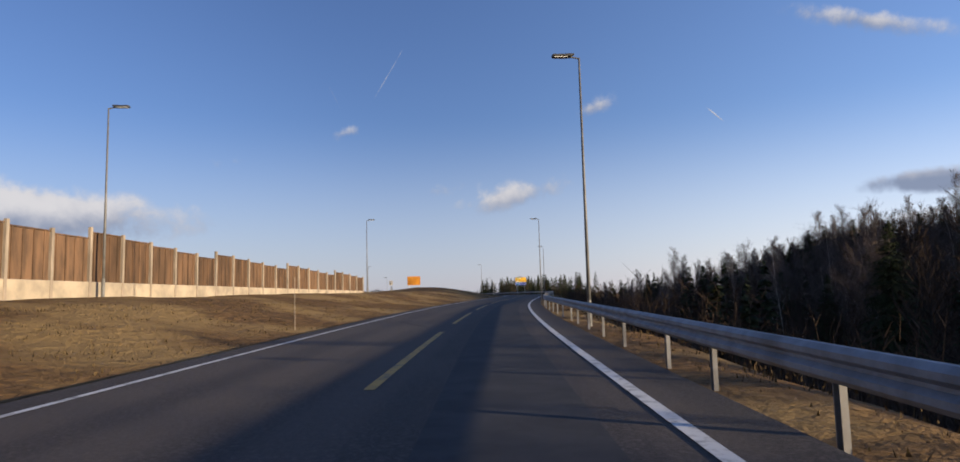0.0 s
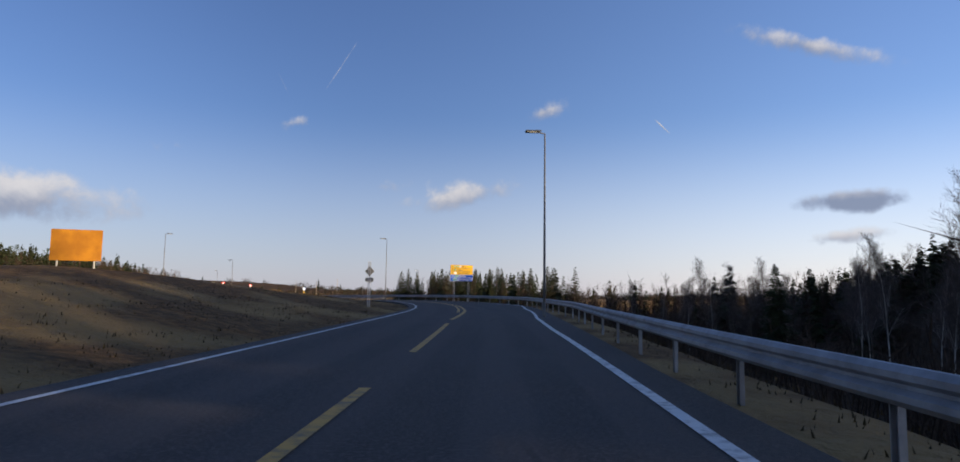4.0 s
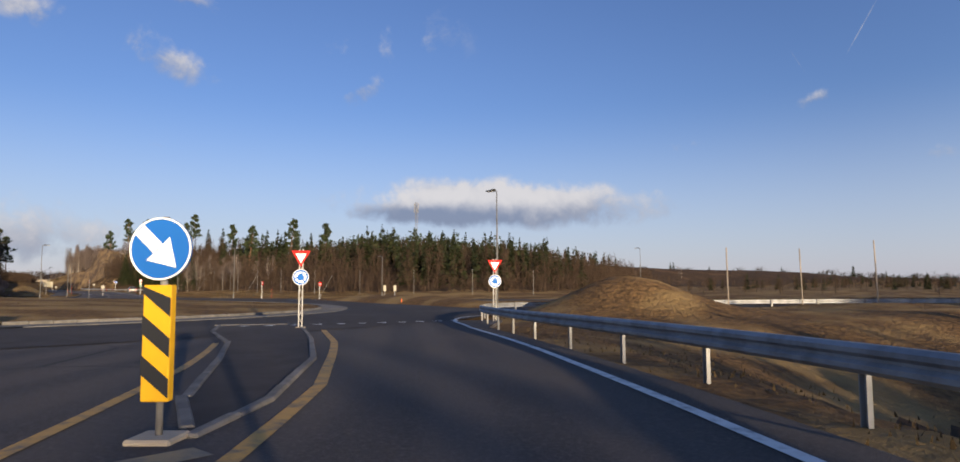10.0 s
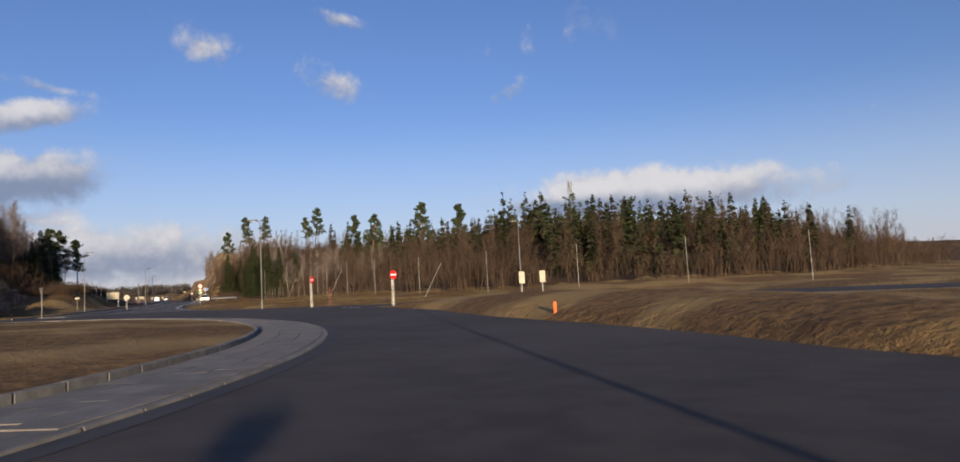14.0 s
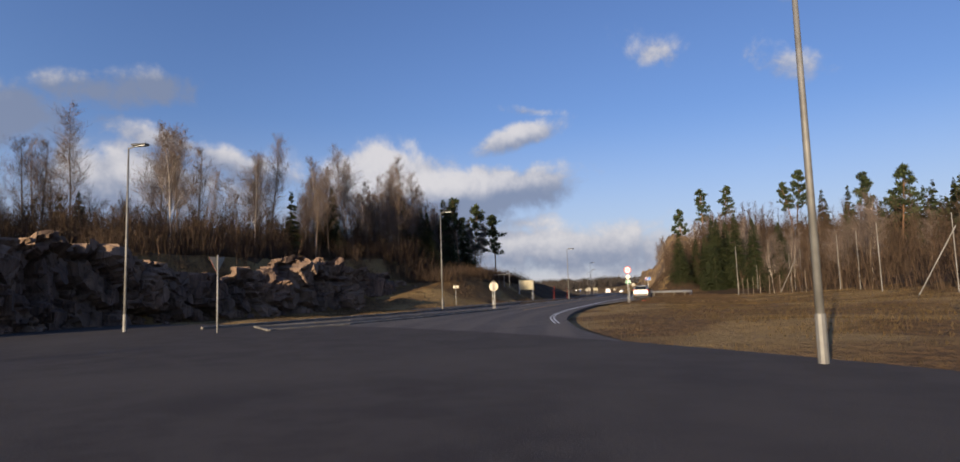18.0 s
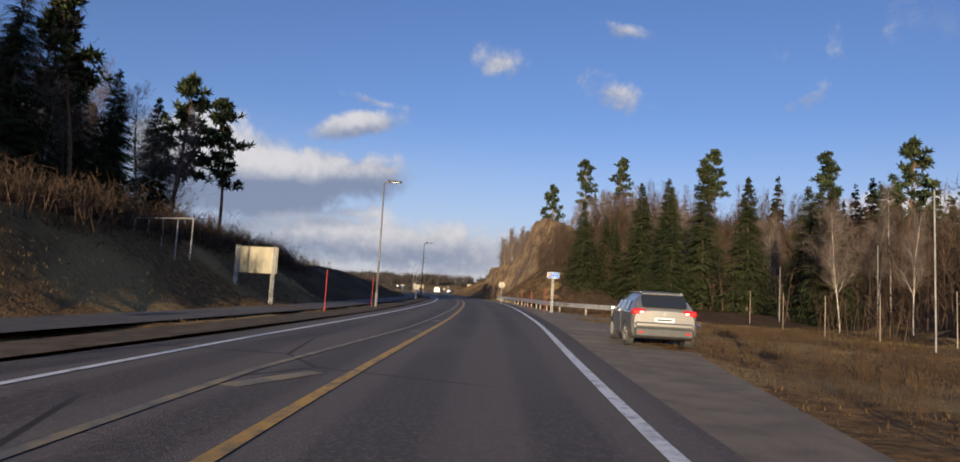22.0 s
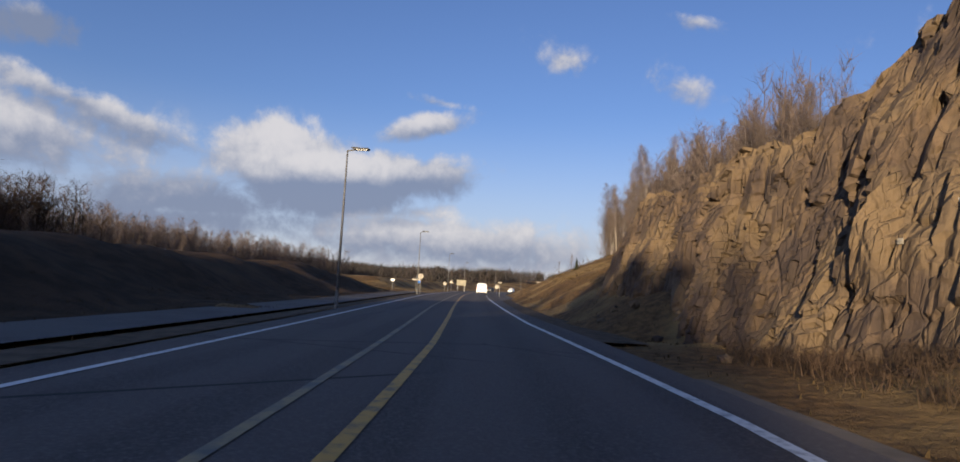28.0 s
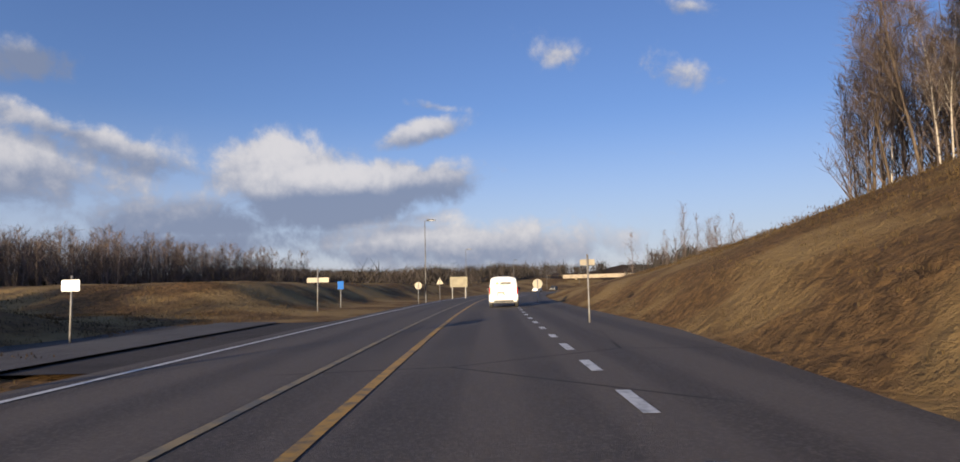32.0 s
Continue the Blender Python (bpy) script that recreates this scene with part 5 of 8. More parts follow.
def woods(name, kind, places, mat, label, category="woods", wide=1.0):
    """Many far trees in one mesh: rows of x, y, height."""
    temps = [light_template(kind, 5 + k) for k in range(4)]
    if not len(places):
        return None
    p = np.array(places)
    z = terrain(p[:, 0], p[:, 1])[0]
    vs, fs, at = [], [], 0
    rng = np.random.default_rng(len(places))
    for i, (x, y, h) in enumerate(p):
        v, f = temps[i % 4]
        a = rng.uniform(0, 6.28)
        c, s = math.cos(a), math.sin(a)
        q = v * h
        q = np.c_[(q[:, 0] * c - q[:, 1] * s) * wide + x, (q[:, 0] * s + q[:, 1] * c) * wide + y, q[:, 2] + z[i]]
        vs.append(q)
        fs.append(f + at)
        at += len(v)
    ob = tri_mesh(name, np.concatenate(vs), np.concatenate(fs), mat)
    return tagged(ob, label, category, kind="stuff")


def scatter(n, x0, x1, y0, y1, test, seed, h0, h1):
    """Places that pass a test of (x, y, ground distance from roads, station, offset)."""
    rng = np.random.default_rng(seed)
    x, y = rng.uniform(x0, x1, n), rng.uniform(y0, y1, n)
    _, wood_, d = terrain(x, y)
    u, l, _ = near(x, y)
    ok = test(x, y, d, u, l, wood_)
    return np.c_[x, y, rng.uniform(h0, h1, n)][ok]


def on_hill(x, y, d, u, l, wd):
    return (from_line(x, y, FOOT) > 1) & (d > 8) & (u > 12) & (u < 32) & ~((u > 26.2) & (l < 17)) & (wd > 0.4)


def on_knoll(x, y, d, u, l, wd):
    r = from_line(x, y, ROCK_LINE[::-1])
    return (r < np.where(x > -126, -11.0, -4.0)) & (r > -75) & (wd > 0.4) & (x < -70) & (x > -178)


def in_valley(x, y, d, u, l, wd):
    return (u < 11) & (d > 9) & (((u < 4.6) & (l > 17)) | ((u >= 4.6) & (l > 34) & (y < 190)) | ((y >= 190) & (x > 17) & (l > 16))) & ((y < 262) | (x > 40))


woods("hill_wood", "bare", scatter(5600, -260, 60, 270, 470, on_hill, 1, 4.5, 8.5), TWIG, "dense leafless brown wood on the hill")
woods("hill_spruces", "spruce", scatter(1150, -250, 40, 285, 470, lambda x, y, d, u, l, wd: on_hill(x, y, d, u, l, wd) & (from_line(x, y, FOOT) > 20), 2, 7, 12), SPRUCE, "dark spruces standing among the bare hill wood")
woods("hill_pines", "pine", scatter(240, -250, -40, 300, 470, lambda x, y, d, u, l, wd: on_hill(x, y, d, u, l, wd) & (from_line(x, y, FOOT) > 30), 3, 7, 10.5), PINE, "pines along the top of the hill")
woods("hill_brush", "brush", scatter(6000, -260, 40, 262, 400, lambda x, y, d, u, l, wd: (from_line(x, y, FOOT) > -3) & (d > 7) & (u > 12) & (u < 30) & ~((u > 26.2) & (l < 17)), 4, 1.6, 4.8), TWIG, "brown leafless thicket at the wood edge", "thicket")
woods("knoll_wood", "bare", scatter(2300, -180, -70, 160, 250, on_knoll, 5, 3, 5.8), TWIG, "leafless wood on the rock knoll")
woods("knoll_spruces", "spruce", scatter(70, -175, -75, 150, 240, on_knoll, 6, 3.5, 7.0), SPRUCE, "spruces among the knoll wood")
woods("knoll_brush", "brush", scatter(2200, -178, -75, 170, 250, lambda x, y, d, u, l, wd: (from_line(x, y, ROCK_LINE[::-1]) < np.where(x > -126, -2.6, -2.2)) & (from_line(x, y, ROCK_LINE[::-1]) > -40) & (wd > 0.2), 7, 1.2, 3.4), TWIG, "brown thicket on the knoll", "thicket")
woods("valley_wood", "bare", scatter(3000, 8, 190, -120, 330, in_valley, 8, 5.5, 10), TWIG, "dark leafless wood in the valley beside the road")
woods("valley_spruces", "spruce", scatter(700, 12, 190, -120, 330, in_valley, 9, 6, 11), SPRUCE, "dark spruces in the valley wood")
woods("valley_brush", "brush", scatter(2600, 6, 90, -60, 250, lambda x, y, d, u, l, wd: (l > 8) & (u < 10.8) & (d > 6), 10, 1.5, 4.5), TWIG, "tangled bare thicket below the road", "thicket")
woods("cutting_birches", "bare", scatter(4600, -355, -240, 296, 375, lambda x, y, d, u, l, wd: (u > 30.2) & (u < 34.3) & (l > 15.5 + 1.0 * (u - 29)) & (l < 42), 11, 6.0, 9.8), BIRCH_AND_LIT_TWIG, "close-set leafless birches along the top of the cutting")
woods("cutting_saplings", "bare", scatter(1500, -290, -235, 296, 345, lambda x, y, d, u, l, wd: (u > 28.9) & (u < 30.4) & (l > 15.5) & (l < 34), 46, 2.4, 4.2), BIRCH_AND_LIT_TWIG, "young leafless birches between cliff and cutting")
woods("far_grove", "bare", scatter(260, -400, -330, 305, 370, lambda x, y, d, u, l, wd: (u > 35.6) & (u < 37.5) & (l > 17) & (l < 30), 41, 4, 6.5), BIRCH_AND_LIT_TWIG, "small leafless grove beyond the bank")
woods("cliff_top_wood", "bare", scatter(900, -258, -196, 294, 330, lambda x, y, d, u, l, wd: (l > 15) & (u < 29), 12, 2.0, 4.2), TWIG, "bare saplings on top of the cliff")
woods("south_wood", "bare", scatter(7600, -480, -185, 90, 285, lambda x, y, d, u, l, wd: (l < -66) & (l > -112) & (u > 24) & (bumps(x, y, 17.0, 0.7) > -0.5), 13, 7.5, 11.5), BIRCH_AND_LIT_TWIG, "leafless trees along the fields beyond the cutting", wide=1.4)
woods("south_thicket", "bare", scatter(5200, -330, -180, 170, 270, lambda x, y, d, u, l, wd: (u > 25.2) & (u < 31.6) & (l < -36) & (l > -64) & (bumps(x, y, 11.0, 1.9) > -0.6), 42, 5.0, 8.0), TWIG, "dark willow thicket behind the bank", "thicket", wide=1.8)
woods("south_spruces", "spruce", scatter(1300, -470, -185, 120, 285, lambda x, y, d, u, l, wd: (((l < -70) & (l > -115) & (u > 25)) | ((u > 28) & (u < 31) & (l < -40) & (l > -62))) & (bumps(x, y, 23.0, 2.9) > 0.3), 14, 5, 9), SPRUCE, "dark spruces beyond the cutting")
woods("west_wood", "crown", scatter(3600, -820, -450, 200, 680, lambda x, y, d, u, l, wd: (d > 12) & (bumps(x, y, 21.0, 1.1) > -0.1), 15, 4, 9), FAR_WOOD, "far mixed woods down the road", wide=1.6)
woods("far_wood", "crown", scatter(4200, -1300, 900, -400, 1400, lambda x, y, d, u, l, wd: (np.hypot(x + 130, y - 200) > 620) & (np.hypot(x + 130, y - 200) < 1400) & (d > 30) & (bumps(x, y, 60.0, 2.2) > -0.2), 16, 5, 10), FAR_WOOD, "far dark forest ridge", wide=2.4)
woods("north_wood", "bare", scatter(2600, -70, 420, 292, 620, lambda x, y, d, u, l, wd: (d > 14) & (bumps(x, y, 33.0, 0.6) > -0.5) & (from_line(x, y, FOOT) < 4), 47, 2.2, 4.0), TWIG, "brown mixed woods beyond the slip roads", wide=1.5)
woods("north_spruces", "spruce", scatter(900, -70, 420, 370, 720, lambda x, y, d, u, l, wd: (d > 14) & (bumps(x, y, 41.0, 2.6) > 0.1) & (from_line(x, y, FOOT) < 4), 48, 3, 5), SPRUCE, "dark spruces beyond the slip roads", wide=1.4)
woods("far_spruces", "spruce", scatter(900, -1300, 900, -400, 1400, lambda x, y, d, u, l, wd: (np.hypot(x + 130, y - 200) > 560) & (np.hypot(x + 130, y - 200) < 1300) & (d > 30) & (bumps(x, y, 90.0, 0.2) > 0.2), 43, 7, 12), SPRUCE, "far spruce stands on the ridge", wide=1.5)

woods("hill_foot_spruces", "spruce", scatter(420, -95, 10, 288, 345, lambda x, y, d, u, l, wd: (from_line(x, y, FOOT) > 3) & (d > 8) & (bumps(x, y, 13.0, 0.4) > -0.2), 51, 6.0, 9.5), SPRUCE, "dark spruces at the eastern foot of the hill")
# trees of the added ridge, set close to block the low sun
EAST = [(78, -260), (82, -40), (92, 60), (97, 140)]
woods("ridge_wood", "bare", scatter(3600, 50, 130, -260, 160, lambda x, y, d, u, l, wd: np.abs(from_line(x, y, EAST)) < 22, 31, 6, 10), TWIG, "dense leafless wood on the added ridge east of the road")
woods("ridge_spruces", "spruce", scatter(1100, 50, 130, -260, 150, lambda x, y, d, u, l, wd: np.abs(from_line(x, y, EAST)) < 18, 32, 6, 8.5), SPRUCE, "close spruces added in the eastern wood to shade the approach", wide=1.6)
woods("low_ridge_spruces", "spruce", scatter(800, 60, 140, 140, 228, lambda x, y, d, u, l, wd: np.abs(from_line(x, y, [(97, 140), (107, 205)])) < 18, 45, 6, 9), SPRUCE, "spruces added on the low eastern rise to shade the bend", wide=1.3)
woods("cliff_brush", "brush", scatter(5200, -240, -188, 278, 296, lambda x, y, d, u, l, wd: (u > 25.3) & (u < 28.9) & (l > 5.6) & (l < 13), 33, 0.15, 0.55), TWIG, "low brown scrub on the slope below the cliff", "thicket", wide=1.8)
woods("cliff_flank_wood", "bare", scatter(420, -216, -192, 284, 304, lambda x, y, d, u, l, wd: (l > 9.5) & (u < 28), 52, 3.0, 6.5), TWIG, "dark leafless trees on the flank of the cliff")
woods("knoll_edge_brush", "brush", scatter(3600, -178, -84, 205, 252, lambda x, y, d, u, l, wd: (from_line(x, y, ROCK_LINE[::-1]) < -1.1) & (from_line(x, y, ROCK_LINE[::-1]) > -7) & (d > 2.5), 53, 0.6, 1.9), TWIG, "low brown brush along the top of the blasted rock", "thicket", wide=1.4)
woods("knoll_understory", "bare", scatter(3400, -176, -78, 195, 250, lambda x, y, d, u, l, wd: (from_line(x, y, ROCK_LINE[::-1]) < -5.0) & (from_line(x, y, ROCK_LINE[::-1]) > -26), 54, 2.0, 4.2), TWIG, "reddish brown saplings between the knoll trees", wide=1.5)
woods("verge_brush", "brush", scatter(1700, -186, -146, 238, 262, lambda x, y, d, u, l, wd: (from_line(x, y, ROCK_LINE[::-1]) > -2.0) & (from_line(x, y, ROCK_LINE[::-1]) < 9) & (d > 8.5) & (l < 0), 56, 0.6, 1.8), TWIG, "dark brush on the slope below the knoll", "thicket", wide=1.4)
woods("knoll_end_brush", "brush", scatter(900, -182, -148, 232, 252, lambda x, y, d, u, l, wd: (from_line(x, y, ROCK_LINE[::-1]) < -0.3) & (from_line(x, y, ROCK_LINE[::-1]) > -14) & (d > 4), 55, 1.4, 3.2), TWIG, "dark thicket on the low end of the knoll", "thicket", wide=1.4)
# trees that stand out
for k, (x, y, top) in enumerate([(-231.7, 304.6, 25.6), (-226, 325, 28.3), (-199.4, 324, 23.2), (-179.8, 247.0, 15.8), (-179.2, 250.2, 13.6), (-166.0, 244.5, 14.5), (-237.6, 301.4, 21.2), (-227.0, 308.2, 25.2), (-215, 318, 24), (-186, 322, 22), (-175, 330, 24), (-160, 332, 22)]):
    g = ground(x, y)
    plant(PINES[k % 3], x, y, (top - g) / 11.0)
for k, (x, y, top) in enumerate([(-188, 289, 13.0), (-179, 286.1, 11.7), (-177, 288.2, 12.6), (-190.4, 283.8, 11.0), (-183.5, 289.5, 12.0), (-172.5, 289.0, 11.2), (-168.5, 291, 10.2), (-193.5, 288, 10.0), (-197, 291, 10.5), (-164, 288.5, 9.4), (-175.5, 284.2, 8.0)]):
    plant(SPRUCES[k % 3], x, y, (top - ground(x, y)) / 11.0)
for k in range(96):
    s, o = ((k % 48) / 48) ** 1.3 * 0.62, random.uniform(0, 1) ** 1.4 * 24
    x, y = 13.5 + 48 * s + 0.81 * o, 235 + 66 * s - 0.59 * o
    plant(FAR_SPRUCES[k % 3], x, y, (6.0 + 4 * s + random.uniform(-1.2, 1.2) - ground(x, y)) / 11.0)
for k in range(70):
    u_, l_ = random.uniform(3.6, 8.2), random.uniform(27, 50)
    x, y = along(u_, l_)
    plant((BARE + BIRCHES + ASPENS + SPRUCES[:1])[k % 9], float(x), float(y), random.uniform(0.72, 1.12) * (1.0 if u_ < 6.6 else 0.8))
for k in range(44):
    u_, l_ = random.uniform(0.5, 4.8), random.uniform(22, 48)
    x, y = along(u_, l_)
    plant((BARE + BIRCHES + SPRUCES[:1])[k % 7], float(x), float(y), random.uniform(0.6, 1.05))
for k in range(34):
    u_, l_ = random.uniform(2.6, 6.2), random.uniform(40, 66)
    x, y = along(u_, l_)
    plant((BARE + BIRCHES + ASPENS + SPRUCES[1:2])[k % 9], float(x), float(y), random.uniform(1.0, 1.35))
for k in range(40):
    t = k / 40
    x, y = -92 - 62 * t + random.uniform(-1.5, 1.5), float(np.interp(-92 - 62 * t, [p[0] for p in ROCK_LINE[::-1]], [p[1] for p in ROCK_LINE[::-1]])) - random.uniform(9, 24)
    plant((ASPENS + BARE + BIRCHES[:1])[k % 6] if k % 9 else SPRUCES[0], x, y, random.uniform(0.72, 1.08) * (1.0 if k % 9 else 0.5))
for k in range(110):
    u_, l_ = random.uniform(29.2, 34.2), random.uniform(0, 9)
    x, y = along(u_, 15.5 + 1.0 * (u_ - 29) + l_)
    plant((BIRCHES + BIRCHES + ASPENS)[k % 8], float(x), float(y), random.uniform(0.72, 1.05) * min(1.0, 0.30 + 0.25 * (u_ - 29.2)))
for k in range(34):
    x, y = random.uniform(-236, -198), random.uniform(296.5, 306)
    plant((BIRCHES + BARE)[k % 6], x, y, random.uniform(0.18, 0.36) + (0.26 if x > -228 else 0))
for k in range(40):
    x = random.uniform(-200, -120)
    y = float(np.interp(x, [p[0] for p in FOOT], [p[1] for p in FOOT])) + random.uniform(-2, 9)
    plant((BARE + BIRCHES)[k % 6], x, y, random.uniform(0.5, 0.85))
for k in range(30):
    u_ = random.uniform(24.5, 33)
    x, y = along(u_, -random.uniform(30, 48))
    plant((BARE + ASPENS)[k % 5], float(x), float(y), random.uniform(0.22, 0.36) if k % 6 else 0.62)
for k in range(30):
    x = -136 - 38 * (k / 30) + random.uniform(-1.5, 1.5)
    y = float(np.interp(x, [p[0] for p in ROCK_LINE[::-1]], [p[1] for p in ROCK_LINE[::-1]])) - random.uniform(3.5, 15)
    plant((ASPENS + BARE + BIRCHES[:1] + SPRUCES[:1])[k % 7], x, y, random.uniform(0.6, 0.95) * (0.8 if k % 7 == 6 else 1.0))
for k in range(20):
    x, y = -152 - 0.85 * k + random.uniform(-1, 1), 237.5 + 0.36 * k - random.uniform(0, 7)
    plant((SPRUCES[:1] if k in (16, 22) else ASPENS + BARE + BIRCHES[:1])[k % 6 if k not in (16, 22) else 0], x, y, random.uniform(0.6, 1.0))
for k, (x, y, top) in enumerate([(-157, 240.3, 11.4), (-155, 238.2, 12.6), (-160.5, 239.4, 12.4), (-163.7, 238.5, 12.8), (-165, 241, 11.8), (-167.2, 241.2, 10.6), (-169, 242.4, 9.9), (-152.5, 236.8, 12.0), (-158.6, 237.4, 13.0), (-162, 241.4, 10.4), (-150, 235.0, 11.5), (-166.5, 239.2, 11.2), (-164, 242.3, 14.0), (-168.2, 243.6, 13.0), (-170.5, 245, 12.2), (-172.6, 246.2, 12.0), (-175.5, 247.4, 11.6), (-177, 246, 12.6), (-171.5, 242.5, 13.0), (-174.5, 244, 12.0)]):
    plant((SPRUCES[0], ASPENS[0], SPRUCES[1], BARE[0], ASPENS[1], SPRUCES[2])[k % 6], x, y, max(0.3, (top - ground(x, y)) / (12.6 if k % 6 in (1, 4) else 11.0)))
for k in range(34):
    x, y = -177 - 21 * ((k * 0.618) % 1.0), 229 + 16 * ((k * 0.377) % 1.0)
    plant((SPRUCES[1], BARE[1], SPRUCES[2], ASPENS[0], BARE[2])[k % 5], x, y, (random.uniform(11.5, 14.5) - ground(x, y)) / 11.5)
for x, y, s in [(-240.4, 297.3, 0.14), (-176.5, 282.6, 0.3), (-262, 299, 0.1), (-292, 306, 0.12)]:
    plant(SPRUCES[1], x, y, s)


# ---- grass blades and weeds near the road ----
def tufts(name, places, mat, label, low, high, seed, blades=7):
    rng = np.random.default_rng(seed)
    p = np.asarray(places)[:, :2]
    z = terrain(p[:, 0], p[:, 1])[0]
    n = len(p) * blades
    x = np.repeat(p[:, 0], blades) + rng.normal(0, 0.32, n)
    y = np.repeat(p[:, 1], blades) + rng.normal(0, 0.32, n)
    zz = np.repeat(z, blades) - 0.02
    h, a = rng.uniform(low, high, n), rng.uniform(0, 6.28, n)
    bx, by = np.cos(a), np.sin(a)
    wdt = 0.010 + 0.014 * rng.random(n)
    v = np.stack([np.c_[x - by * wdt, y + bx * wdt, zz], np.c_[x + by * wdt, y - bx * wdt, zz], np.c_[x + bx * h * 0.7 * rng.random(n), y + by * h * 0.7 * rng.random(n), zz + h]], 1).reshape(-1, 3)
    return tagged(tri_mesh(name, v, np.arange(3 * n).reshape(-1, 3), mat), label, "grass", kind="stuff")


close = lambda a, b: (lambda x, y, d, u, l, wd: (d > a) & (d < b) & (u > -0.5) & (u < 34))
tufts("verge_grass", scatter(150000, -320, 40, -5, 325, close(0.9, 8), 21, 0, 1)[:60000], BLADE, "dry tan grass blades on the verges", 0.03, 0.11, 1, 11)
tufts("bank_grass", scatter(90000, -340, -80, 225, 325, lambda x, y, d, u, l, wd: (d > 5) & (d < 26) & (u > 18) & (wd < 0.6), 22, 0, 1)[:42000], BLADE, "dry grass blades on the banks", 0.04, 0.14, 2, 11)
woods("verge_scrub", "brush", scatter(30000, -200, -120, 250, 285, lambda x, y, d, u, l, wd: (u > 21.4) & (u < 26) & (l > 5.2 + 5.5 * np.exp(-((u - 24.0) / 0.5) ** 2)) & (l < 13) & (d > 1.5), 44, 0.14, 0.36)[:2600], WEED, "low tangled brown scrub on the rough verge", "thicket")
isl = np.random.default_rng(5).uniform(0, 1, (12000, 2))
r_, a_ = (R_GRASS - 0.6) * np.sqrt(isl[:, 0] * 0.75 + 0.25), isl[:, 1] * 6.283
ix, iy = CENTRE[0] + r_ * np.cos(a_), CENTRE[1] + r_ * np.sin(a_)
iz = near(ix, iy)[2] + 0.12 + 0.95 * (1 - (r_ / (R_GRASS - 0.25)) ** 2)
hh = np.random.default_rng(6).uniform(0.06, 0.18, 12000)
tagged(tri_mesh("island_grass", np.stack([np.c_[ix - 0.02, iy, iz], np.c_[ix + 0.02, iy, iz], np.c_[ix + hh * 0.4, iy - hh * 0.3, iz + hh]], 1).reshape(-1, 3), np.arange(36000).reshape(-1, 3), BLADE),
       "short dry grass on the traffic island", "grass", kind="stuff")


# ---- guard rails ----
W_BEAM = [(0.0, 0.155), (0.028, 0.150), (0.072, 0.105), (0.072, 0.055), (0.020, 0.015), (0.020, -0.015), (0.072, -0.055), (0.072, -0.105), (0.028, -0.150), (0.0, -0.155)]


